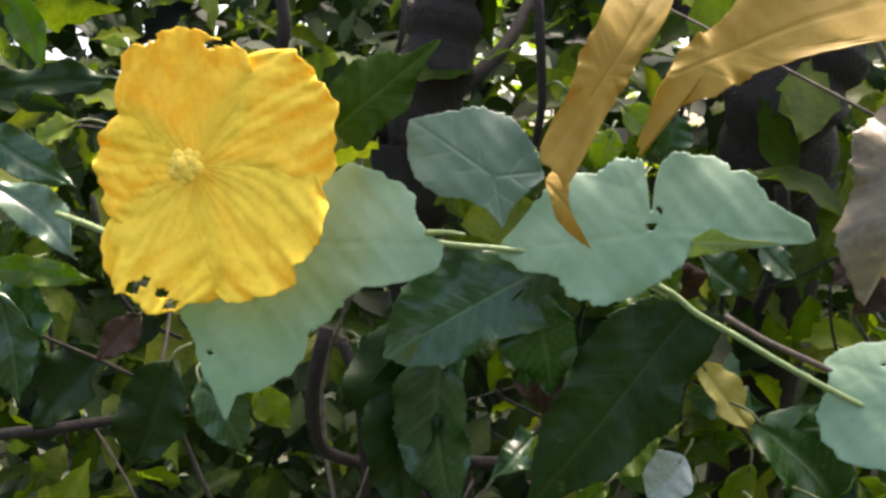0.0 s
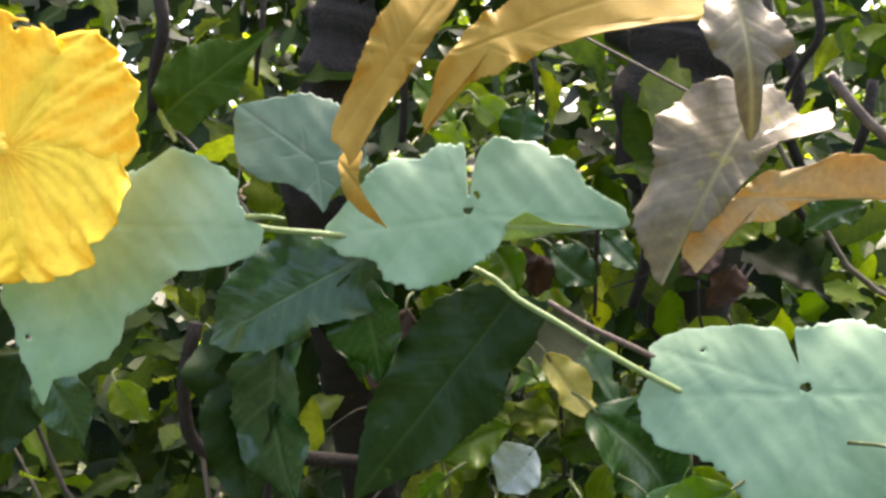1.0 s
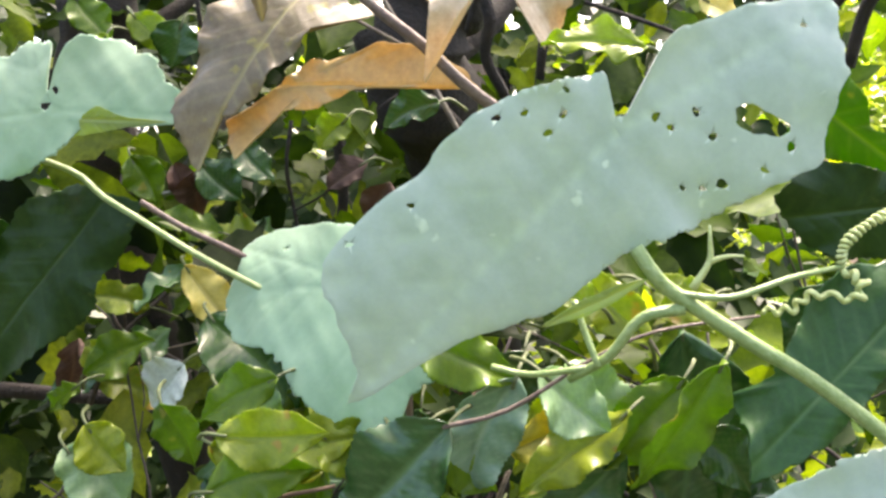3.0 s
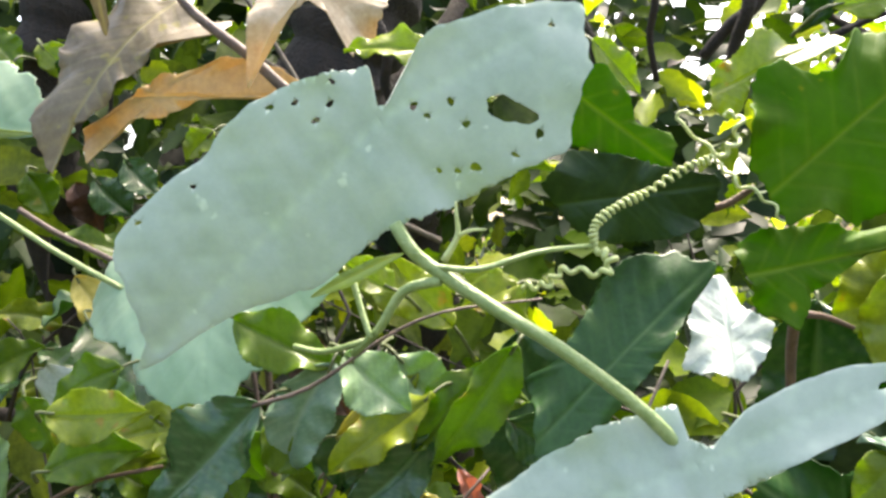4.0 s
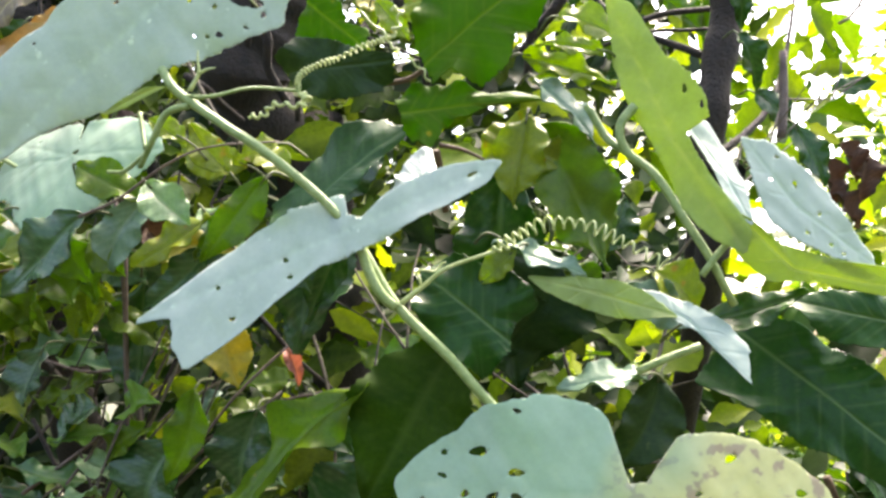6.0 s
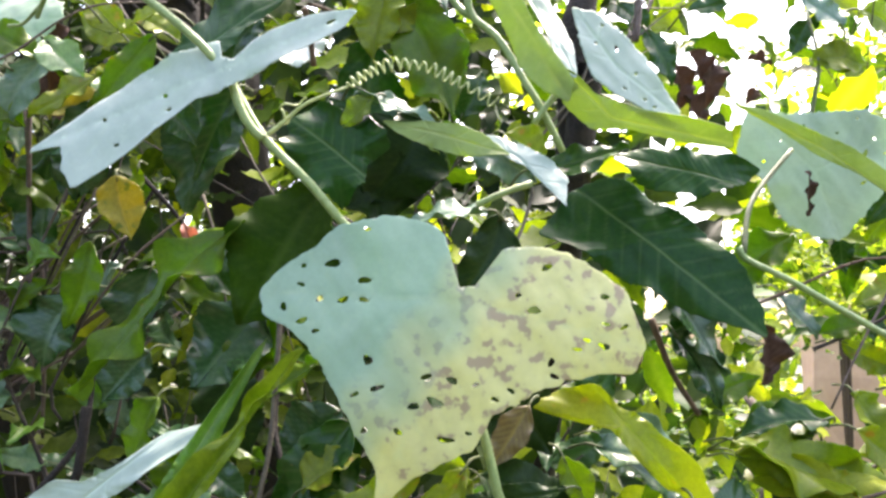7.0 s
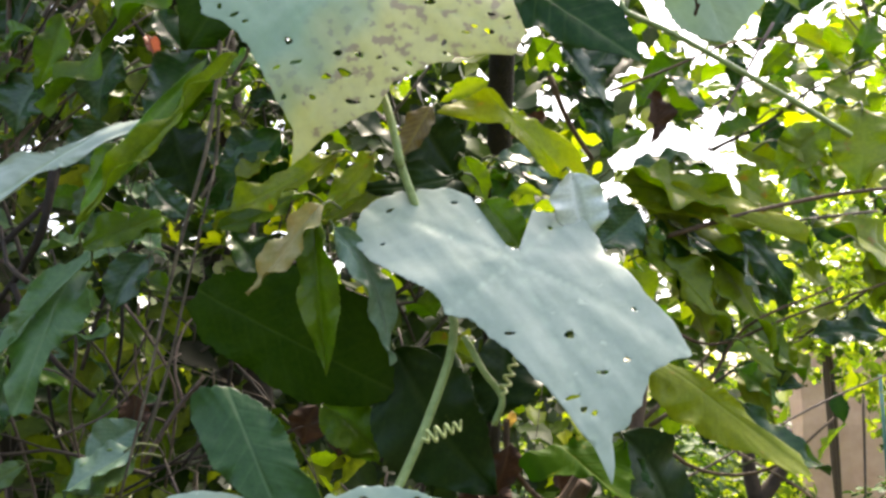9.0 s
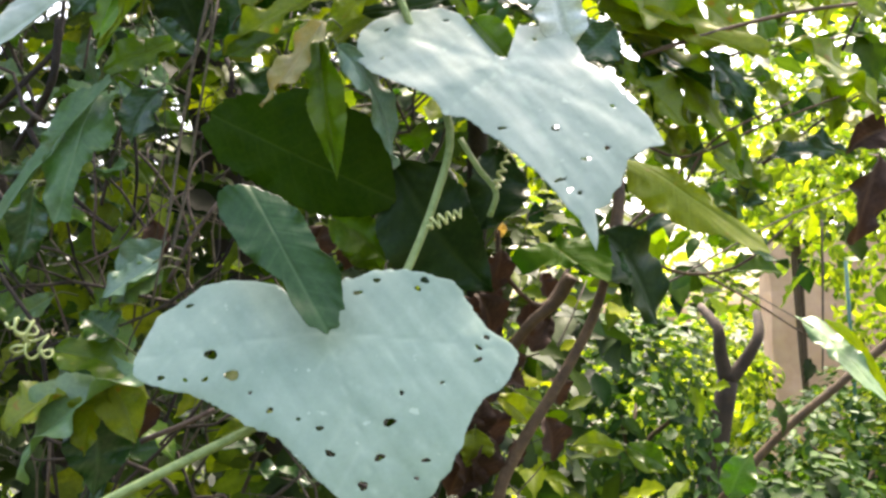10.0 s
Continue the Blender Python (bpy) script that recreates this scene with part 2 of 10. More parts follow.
# bright and dark garden leaves; dappled sun and shade sit in their tones
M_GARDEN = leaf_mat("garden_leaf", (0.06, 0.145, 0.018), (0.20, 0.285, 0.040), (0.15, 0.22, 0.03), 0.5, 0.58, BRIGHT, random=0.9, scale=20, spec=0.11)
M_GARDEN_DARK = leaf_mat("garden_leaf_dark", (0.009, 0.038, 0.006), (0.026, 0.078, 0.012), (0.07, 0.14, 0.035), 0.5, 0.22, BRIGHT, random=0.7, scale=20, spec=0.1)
M_WALL = plain_mat("earthen_wall", (0.46, 0.28, 0.19), (0.60, 0.40, 0.29), 5, 0.95)
M_TEAL = plain_mat("teal_paint", (0.02, 0.09, 0.07), (0.04, 0.14, 0.11), 40, 0.5)
M_GROUND = plain_mat("ground_soil", (0.02, 0.028, 0.01), (0.05, 0.045, 0.022), 6, 0.95)
M_PETAL = leaf_mat("petal_yellow", (0.97, 0.615, 0.042), (0.99, 0.665, 0.066), (0.95, 0.55, 0.032), 0.6, 0.16, (1.05, 0.88, 0.32), bump=0.04, scale=45, spec=0.15)
M_ANTHER = plain_mat("anther_yellow", (0.80, 0.52, 0.04), (0.90, 0.66, 0.10), 500, 0.7)


# ---- builders ----
def mesh_object(name, verts, faces, material, parent=None, label="", smooth=True, attrs=None):
    me = bpy.data.meshes.new(name)
    me.from_pydata([tuple(v) for v in verts], [], faces)
    me.materials.append(material)
    if smooth:
        me.polygons.foreach_set("use_smooth", [True] * len(me.polygons))
    for key, values in (attrs or {}).items():
        a = me.attributes.new(key, "FLOAT", "POINT")
        a.data.foreach_set("value", np.asarray(values, np.float32))
    me.update()
    ob = new(name, me)
    if parent is not None:
        ob.parent = parent
    if label:
        tagged(ob, label)
    return ob


def thing(name, at, label, category, group="", kind=""):
    return tagged(bpy_empty(name, at), label, category, group, kind)


def bpy_empty(name, at):
    e = new(name)
    e.empty_display_size = 0.01
    e.location = at
    return e


def rest_on(parent, ob):
    """Keep world coordinates under a parent that only has a location."""
    off, p = Vector((0, 0, 0)), parent
    while p is not None:
        off, p = off + p.location, p.parent
    ob.parent = parent
    ob.matrix_parent_inverse = Matrix.Translation(-off)
    return ob


def axes_of(n):
    n = np.array(n, float)
    n /= np.linalg.norm(n)
    up = np.array([0, 0, 1.0]) - n * n[2]
    up /= np.linalg.norm(up)
    return np.cross(up, n), up, n


def tube(points, radii, sides=8, smooth_steps=4):
    """Vertices and faces of a smooth tapered tube through the points."""
    P = np.array(points, float)
    R = np.array(radii, float) if np.ndim(radii) else np.full(len(P), float(radii))
    if len(R) != len(P):
        R = np.interp(np.linspace(0, 1, len(P)), np.linspace(0, 1, len(R)), R)
    if len(P) > 2 and smooth_steps > 1:
        s = np.arange(len(P))
        q = np.linspace(0, len(P) - 1, (len(P) - 1) * smooth_steps + 1)
        pad = np.vstack([2 * P[0] - P[1], P, 2 * P[-1] - P[-2]])
        out = []
        for v in q:
            i = min(int(v), len(P) - 2)
            f = v - i
            a, b, c, d = pad[i:i + 4]
            out.append(0.5 * (2 * b + (c - a) * f + (2 * a - 5 * b + 4 * c - d) * f * f + (3 * b - a - 3 * c + d) * f ** 3))
        R = np.interp(q, s, R)
        P = np.array(out)
    T = np.gradient(P, axis=0)
    T /= np.linalg.norm(T, axis=1)[:, None] + 1e-12
    ref = np.array([0.31, 0.77, 0.55])
    verts, faces = [], []
    U = np.cross(T[0], ref)
    for p, t, r in zip(P, T, R):
        U = U - t * (U @ t)
        U /= np.linalg.norm(U) + 1e-12
        V = np.cross(t, U)
        for k in range(sides):
            a = 2 * math.pi * k / sides
            verts.append(p + r * (math.cos(a) * U + math.sin(a) * V))
    for i in range(len(P) - 1):
        for k in range(sides):
            a, b = i * sides + k, i * sides + (k + 1) % sides
            faces.append((a, b, b + sides, a + sides))
    faces.append(tuple(range(sides))[::-1])
    faces.append(tuple(range((len(P) - 1) * sides, len(P) * sides)))
    return verts, faces


def tube_part(name, points, radii, material, parent, label="", sides=8):
    v, f = tube(points, radii, sides)
    return rest_on(parent, mesh_object(name, v, f, material, None, label))


# ---- the gourd vine ----
vine = thing("gourd_vine", (0.45, 0.1, 1.0), "climbing gourd vine with pale lobed leaves and coiled tendrils", "vine")
shrub = thing("shrub", (0.45, 0.2, 0.0), "dense leafy shrub carrying the gourd vine", "shrub")
amber_twig = thing("young_shoot", (0.40, 0.12, 1.6), "purple-brown shoot with wavy amber young leaves", "shoot")


def noise_field(a, b):
    return np.sin(2.1 * a + 1.3 * np.sin(b)) * np.cos(1.7 * b + 0.9 * np.sin(1.9 * a)) + 0.5 * np.sin(4.3 * a + 3.1 * b)


def holed_blade(th, R, holes, size, rs):
    """A triangulated blade with chewed holes cut clean through it."""
    pts = [Vector((R[i] * math.cos(a), R[i] * math.sin(a))) for i, a in enumerate(th)]
    loops = [list(range(len(pts)))]
    taken = []
    for h, (hx, hy, ha, hb) in enumerate(holes):
        cx, cy, ha, hb, tilt = hx * 0.001, hy * 0.001, max(ha, 0.7) * 0.001, max(hb, 0.5) * 0.001, rs.uniform(-0.5, 0.5)
        d = math.hypot(cx, cy)
        if d + max(ha, hb) * 1.2 > 0.97 * np.interp(math.atan2(cy, cx), th, R, period=2 * math.pi) or any(math.hypot(cx - a, cy - b) < 1.25 * (max(ha, hb) + c) for a, b, c in taken):
            continue
        taken.append((cx, cy, max(ha, hb)))
        n = 12 if ha < 0.002 else 22
        k0, ph = len(pts), rs.rand(3) * 6.28
        for k in range(n):
            a = -2 * math.pi * k / n
            lump = 1 + 0.16 * math.sin(2 * a + ph[0]) + 0.12 * math.sin(3 * a + ph[1]) + 0.06 * math.sin(7 * a + ph[2])
            ex, ey = ha * lump * math.cos(a), hb * lump * math.sin(a)
            pts.append(Vector((cx + ex * math.cos(tilt) - ey * math.sin(tilt), cy + ex * math.sin(tilt) + ey * math.cos(tilt))))
        loops.append(list(range(k0, k0 + n)))
    step = size / 42
    g = np.arange(-1.05 * size, 1.05 * size, step)
    GX, GY = np.meshgrid(g, g * 0.866)
    GX = GX + (np.arange(len(g)) % 2)[:, None] * 0.5 * step
    GX, GY = GX.ravel(), GY.ravel()
    ok = np.hypot(GX, GY) < np.interp(np.arctan2(GY, GX), th, R, period=2 * math.pi) - 0.5 * step
    for a, b, c in taken:
        ok &= np.hypot(GX - a, GY - b) > 1.3 * c + 0.3 * step
    pts += [Vector((x, y)) for x, y in zip(GX[ok], GY[ok])] + [Vector((0, 0))]
    edges = [(l[k], l[(k + 1) % len(l)]) for l in loops for k in range(len(l))]
    out = geometry.delaunay_2d_cdt(pts, edges, [], 2, 1e-7)
    co = np.array([tuple(v) for v in out[0]])
    faces = []
    loop_of = {i: k for k, l in enumerate(loops[1:]) for i in l}
    which = [{loop_of.get(i, -1 - i) for i in o} for o in out[3]]
    for f in out[2]:
        if any(k >= 0 for k in which[f[0]] & which[f[1]] & which[f[2]]):
            continue
        (ax, ay), (bx, by), (cx, cy) = co[f[0]], co[f[1]], co[f[2]]
        faces.append(tuple(f) if (bx - ax) * (cy - ay) - (by - ay) * (cx - ax) > 0 else tuple(f)[::-1])
    return co[:, 0], co[:, 1], faces


def vine_leaf(label, at, normal, lobes, material, cup=0.0, droop=0.0, wave=0.0015, holes=(), sectors=240, rings=34, owner=None):
    """A gourd leaf: lobes as (degrees, millimetres) round the stalk's joint, chewed holes as (right, up, half width, half height)."""
    rs = np.random.RandomState(int(abs(at[0] * 7919 + at[2] * 104729)) % 100000)
    pinnate, owner = owner is not None, owner or vine
    if pinnate:
        sectors, rings = 240, 36
    if len(holes):
        sectors = 336
    right, up, n = axes_of(normal)
    ang = np.radians([a for a, r in lobes])
    rad = np.array([r for a, r in lobes]) * 0.001
    px, py = rad * np.cos(ang), rad * np.sin(ang)
    poly = np.stack([px, py], 1)
    nxt = np.roll(poly, -1, 0)
    poly = np.stack([0.9 * poly + 0.1 * nxt, 0.1 * poly + 0.9 * nxt], 1).reshape(-1, 2)
    th = np.linspace(-math.pi, math.pi, sectors, endpoint=False)
    # the outermost crossing of each ray with the rounded outline
    R = np.full(sectors, 0.0008)
    a, b = poly, np.roll(poly, -1, 0)
    for i, t in enumerate(th):
        d = np.array([math.cos(t), math.sin(t)])
        e = b - a
        det = d[0] * -e[:, 1] + d[1] * e[:, 0]
        ok = np.abs(det) > 1e-12
        k = np.where(ok, (a[:, 0] * -e[:, 1] + a[:, 1] * e[:, 0]) / np.where(ok, det, 1), -1)
        s = np.where(ok, (d[0] * a[:, 1] - d[1] * a[:, 0]) / np.where(ok, det, 1), -1)
        hit = k[(s >= -1e-6) & (s <= 1 + 1e-6) & (k > 0)]
        if len(hit):
            R[i] = hit.max()
    tooth = np.interp(np.arange(sectors) % (sectors // 48), [0, 0.6 * sectors // 48, sectors // 48], [0, 1, 0])
    rough = rs.randn(sectors)
    rough = rough + np.roll(rough, 1) + np.roll(rough, 2) + np.roll(rough, -1)
    big = np.interp(np.arange(sectors), np.arange(0, sectors, 6), rs.rand(len(range(0, sectors, 6))), period=sectors)
    R = R + np.minimum(0.0013 if pinnate else 0.0008, R * 0.035) * (tooth * big * 1.3 + 0.2 * rough)
    size = R.max()
    # main veins run to the lobe tips
    tips = [i for i in range(sectors) if R[i] == R[np.arange(i - sectors // 20, i + sectors // 20) % sectors].max() and R[i] > 0.3 * size]
    vein_dirs = [th[i] for i in tips]
    if len(holes):
        X, Y, faces = holed_blade(th, R, holes, size, rs)
    else:
        t = (np.arange(1, rings + 1) / rings) ** 0.85
        X = np.concatenate([[0], (t[:, None] * R * np.cos(th)).ravel()])
        Y = np.concatenate([[0], (t[:, None] * R * np.sin(th)).ravel()])
        faces = [(0, 1 + k, 1 + (k + 1) % sectors) for k in range(sectors)]
        for i in range(rings - 1):
            for k in range(sectors):
                p, q = 1 + i * sectors + k, 1 + i * sectors + (k + 1) % sectors
                faces.append((p, p + sectors, q + sectors, q))
    r = np.hypot(X, Y)
    ang_v = np.arctan2(Y, X)
    vein, valley, ridge, quilt = np.zeros(len(X)), np.zeros(len(X)), np.zeros(len(X)), 0.0
    if pinnate:
        tip = th[int(np.argmax(R))]
        along, off = X * math.cos(tip) + Y * math.sin(tip), np.abs(Y * math.cos(tip) - X * math.sin(tip))
        pitch = max(0.005, size * 0.16)
        side = np.abs(((along - 0.8 * off) / pitch) % 1 - 0.5) * pitch
        vein = np.maximum(np.clip(1.1 - off / 0.0008, 0, 1), 0.35 * np.clip(1.2 - side / 0.0008, 0, 1) * np.clip(1.2 - off / (0.4 * size), 0, 1))
        valley = np.exp(-(off / 0.0025) ** 2) + 0.10 * np.clip(1 - side / 0.002, 0, 1)
        vein_dirs = []
        quilt = (0.0015 if owner == amber_twig else 0.0032) * size * np.sin(math.pi * (along - 0.8 * off) / pitch + 0.5 * np.sin(60 * X + 90 * Y)) ** 2 * np.clip(off / 0.006, 0, 1) * np.clip(1.4 + np.sin(70 * X + 2) * np.sin(80 * Y), 0.3, 1.6)
    for v in vein_dirs:
        d = (ang_v - v + math.pi) % (2 * math.pi) - math.pi
        along, off = r * np.cos(d), np.abs(r * np.sin(d))
        w = 0.0007 * (1.1 - np.clip(along / size, 0, 1))
        vein = np.maximum(vein, np.where(along > 0, np.clip(1 - off / (w + 0.0003), 0, 1), 0))
        valley = np.maximum(valley, np.where(along > 0, np.exp(-(off / 0.0035) ** 2), 0) * np.clip(along / 0.01, 0, 1))
        # side veins leave the main one every few millimetres
        pitch = max(0.009, size * 0.16)
        q = along - off * 0.9
        side = np.abs((q / pitch) % 1 - 0.5) * pitch
        ridge = np.maximum(ridge, np.where((along > 0.2 * pitch) & (off < along * 0.55), np.exp(-(side / (0.22 * pitch)) ** 2) * np.clip(1.3 - off / (0.45 * size), 0, 1) * np.clip(off / 0.004, 0, 1), 0))
        vein = np.maximum(vein, np.where((along > 0.2 * pitch) & (off < along * 0.55), 0.55 * np.clip(1 - side / 0.0009, 0, 1) * np.clip(1.3 - off / (0.45 * size), 0, 1), 0))
    Z = -cup * r * r / max(size, 1e-4) * 8 * 0.5 - droop * (np.maximum(0, -Y) ** 2) / size
    edge = np.clip(r / np.interp(ang_v, th, R, period=2 * math.pi), 0, 1) ** 3
    ph = rs.rand(4) * 6.28
    Z = Z + edge * wave * (np.sin(5 * ang_v + ph[0]) + 0.6 * np.sin(9 * ang_v + ph[1])) * np.minimum(1, r / 0.02)
    Z = Z + (0.00045 if pinnate else 0.0003) * noise_field(X * 75 + ph[0], Y * 75 + ph[1]) + 0.00012 * noise_field(X * 210 + ph[2], Y * 210 + ph[3])
    Z = Z + 0.0001 * np.sin(X * 130 + 60 * Y + ph[2]) * np.cos(Y * 110 - 40 * X + ph[3]) - 0.0003 * vein - (0.0002 if pinnate else 0.003 * size) * valley - (0 if pinnate else 0.0007 * size) * ridge + quilt
    blotch = np.clip((X * 0.75 - Y * 0.55 + 0.012 + 0.006 * np.sin(X * 180 + ph[0]) * np.sin(Y * 150)) / 0.022, 0, 1)
    P = np.array(at) + X[:, None] * right + Y[:, None] * up + Z[:, None] * n
    ob = mesh_object("leaf", P - np.array(owner.location), faces, material, owner, label, attrs={"vein": vein, "blotch": blotch})
    rim_mod = ob.modifiers.new("blade", "SOLIDIFY")
    rim_mod.thickness, rim_mod.offset = 0.00025, -1
    ob.modifiers.new("even", "WEIGHTED_NORMAL")
    return ob


def blade(base, tip, width, face, curl=0.0, fold=0.25, shape=0.42, wavy=0.02, serr=0.012, cols=8, rows=44, seed=0):
    """Vertices, faces and veins of an ovate shrub leaf from its base to its drawn-out tip."""
    rs = np.random.RandomState(seed)
    base, tip, face = np.array(base, float), np.array(tip, float), np.array(face, float)
    axis = tip - base
    L = np.linalg.norm(axis)
    axis /= L
    side = np.cross(axis, face)
    side /= np.linalg.norm(side) + 1e-9
    n = np.cross(side, axis)
    s = np.linspace(0, 1, rows)
    prof = (s ** (0.72 * shape / 0.42)) * (1 - s) ** 1.25 * (1 + 0.7 * s)
    prof = prof / prof.max() + 0.05 * np.sin(math.pi * s) ** 0.5
    prof = np.maximum(prof, 0.012)
    c = np.linspace(-1, 1, 2 * cols + 1)
    S, C = np.meshgrid(s, c, indexing="ij")
    ph = rs.rand(5) * 6.28
    bend = rs.uniform(-0.09, 0.09)
    curl = curl + rs.uniform(-0.1, 0.3)
    half = 0.5 * width * prof[:, None]
    nick = rs.rand(rows, 2 * cols + 1)
    toothed = np.where(np.abs(C) > 0.97, 1 + serr * 15 * nick * ((S * (rows - 1) / 2.0) % 1 - 0.3), 1)
    wl = 1 + 0.05 * np.sin(S * 8 + ph[0] + 1.5 * np.sign(C)) + 0.04 * np.sin(S * 21 + ph[3] + np.sign(C)) + 0.12 * np.sign(C) * math.sin(ph[4])
    u = C * half * toothed * wl + bend * L * np.sin(math.pi * S)
    w = -fold * np.abs(C) ** 1.2 * half * -1 + (wavy + 0.06) * L * 0.6 * np.abs(C) ** 2 * (np.sin(S * 13 + ph[1] + (C > 0) * 1.7) + 0.5 * np.sin(S * 27 + ph[3])) \
        - curl * L * 0.5 * (S - 0.15) ** 2 + 0.03 * L * np.sin(S * 4 + ph[2])
    q = S * 9 - np.abs(C) * half / L * 9 * 1.1
    sidev = np.clip(1 - np.abs(q % 1 - 0.5) * 2 * L / 9 / 0.0016, 0, 1) * (np.abs(C) < 0.92) * 0.6
    vein = np.maximum(np.clip(1 - np.abs(C) * half / 0.0010, 0, 1), sidev)
    w = w - 0.0006 * vein + 0.016 * L * np.abs(np.sin(math.pi * q)) * np.clip(np.abs(C) * 3, 0, 1) * (1.1 - np.abs(C))
    turn = rs.uniform(-0.75, 0.75) * (S - 0.45)
    u, w = u * np.cos(turn) - w * np.sin(turn), u * np.sin(turn) + w * np.cos(turn)
    P = base + (S * L)[..., None] * axis + u[..., None] * side + w[..., None] * n
    m = 2 * cols + 1
    faces = [(i * m + j, i * m + j + 1, (i + 1) * m + j + 1, (i + 1) * m + j) for i in range(rows - 1) for j in range(m - 1)]
    return P.reshape(-1, 3), faces, vein.ravel()


def leaf_on(owner):
    def make(base, tip, width, face, material, label="", **shape):
        v, f, vein = blade(base, tip, width, face, seed=int(abs(base[0] * 7919 + tip[2] * 104729)) % 99991, **shape)
        along = np.array(tip) - np.array(base)
        along /= np.linalg.norm(along)
        start = np.array(base) + 0.003 * along
        pv, pf = tube([start, start - 0.006 * along + np.array((0, 0.003, 0)), start - 0.011 * along + np.array((0, 0.014, -0.004))], (0.0004, 0.0006), 6, 3)
        ob = mesh_object("leaf", v - np.array(owner.location), f, material, owner, label, attrs={"vein": vein})
        th = ob.modifiers.new("blade", "SOLIDIFY")
        th.thickness = 0.0003
        ob.modifiers.new("even", "WEIGHTED_NORMAL")
        rest_on(ob, mesh_object("leaf_stalk", pv, pf, M_STEM_DULL))
        return ob
    return make


SHRUB, AMBER = leaf_on(shrub), leaf_on(amber_twig)


def spline(points, steps):
    P = np.array(points, float)
    pad = np.vstack([2 * P[0] - P[1], P, 2 * P[-1] - P[-2]])
    out = []
    for v in np.linspace(0, len(P) - 1, steps):
        i = min(int(v), len(P) - 2)
        f = v - i
        a, b, c, d = pad[i:i + 4]
        out.append(0.5 * (2 * b + (c - a) * f + (2 * a - 5 * b + 4 * c - d) * f * f + (3 * b - a - 3 * c + d) * f ** 3))
    return np.array(out)


def coil_part(points, amp, amp_end, turns, radius, material, parent, label):
    """A tendril wound like a spring along a curved line."""
    steps = turns * 14 + 1
    P = spline(points, steps)
    T = np.gradient(P, axis=0)
    T /= np.linalg.norm(T, axis=1)[:, None]
    U = np.cross(T, (0.1, 1.0, 0.2))
    U /= np.linalg.norm(U, axis=1)[:, None]
    V = np.cross(T, U)
    a = np.linspace(0, turns * 2 * math.pi, steps)
    a = a + 0.5 * np.sin(a * 0.21) + 0.3 * np.sin(a * 0.13 + 1)
    A = np.linspace(amp, amp_end, steps) * (1 + 0.2 * np.sin(a * 0.17)) * np.clip(np.linspace(0, 8, steps), 0, 1)
    Q = P + (A * np.cos(a))[:, None] * U + (A * np.sin(a))[:, None] * V
    v, f = tube(Q, (radius, radius * 0.7), 6, 1)
    return rest_on(parent, mesh_object("tendril", v, f, material, None, label))


def trunk(points, radii, label, back=0.03):
    t = thing("tree", points[-1] if points[-1][2] < points[0][2] else points[0], label, "tree")
    P = spline(points, 24)
    low, high = (P[-1], P[0]) if P[-1][2] < P[0][2] else (P[0], P[-1])
    foot, top = low + np.array((0.02, back, -low[2])), high + (high - low) * 0.4
    line = np.vstack([foot, low * 0.5 + foot * 0.5, P[::-1] if P[-1][2] < P[0][2] else P, top])
    R = np.linspace(radii[1], radii[0], len(line)) * (1 + 0.12 * np.sin(np.arange(len(line)) * 1.7))
    v, f = tube(line, R, 14, 3)
    v = np.array(v)
    for i in range(len(v)):
        v[i] += 0.05 * radii[0] * noise.noise_vector(Vector(v[i]) * 60)
    rest_on(t, mesh_object("trunk", v, f, M_BARK))
    for k, (at, lean) in enumerate(((0.35, 1), (0.6, -1))):
        a = line[int(at * (len(line) - 1))]
        tube_part("limb", [a, a + np.array((lean * 0.05, 0.05, 0.05)), a + np.array((lean * 0.09, 0.12, 0.16))], (0.3 * radii[0], 0.1 * radii[0]), M_BARK, t)
    return t


def dry_leaf(base, tip, width, material, label, curl):
    ob = thing("dry_leaf", base, label, "dry leaf", "withered leaves")
    v, f, vein = blade(base, tip, width, (0.3, -1, 0.3), curl=curl, fold=0.9, wavy=0.12, seed=int(base[0] * 9973) % 997, rows=20, cols=6)
    return rest_on(ob, mesh_object("blade", v, f, material, attrs={"vein": vein}))


# the gourd vine: leaf by leaf along the stem
vine_leaf("soft green heart-shaped gourd leaf behind the yellow flower", (0.2138, 0.1336, 1.5724), (0.000, -0.970, 0.243), [(58, 19.0), (49, 30.6), (27, 37.0), (18, 39.8), (7, 39.5), (3, 40.9), (-2, 45.5), (-7, 46.0), (-14, 43.4), (-22, 34.8), (-32, 26.6), (-42, 24.0), (-58, 25.6), (-75, 27.1), (-82, 34.3), (-90, 36.9), (-100, 42.0), (-111, 45.7), (-112, 49.2), (-110, 53.7), (-117, 47.5), (-126, 42.3), (-139, 37.4), (-147, 36.4), (-166, 29.0), (151, 19.0), (102, 15.5)], M_VINE_FRESH, cup=0.02, droop=0.05, wave=0.0009, holes=[(-22.5, -30.4, 1.2, 0.8)])
vine_leaf("grey-green downy young gourd leaf hanging point down", (0.275, 0.142, 1.588), (0.095, -0.953, 0.286), [(141, 31), (131, 27), (121, 25), (95, 22), (74, 20), (61, 18), (31, 15), (-3, 15), (-35, 10), (-70, 11), (-84, 15), (-105, 10), (-142, 10), (-167, 18), (177, 22), (162, 26)], M_VINE_GREY, cup=0.03, droop=0.0, wave=0.0009, holes=[])
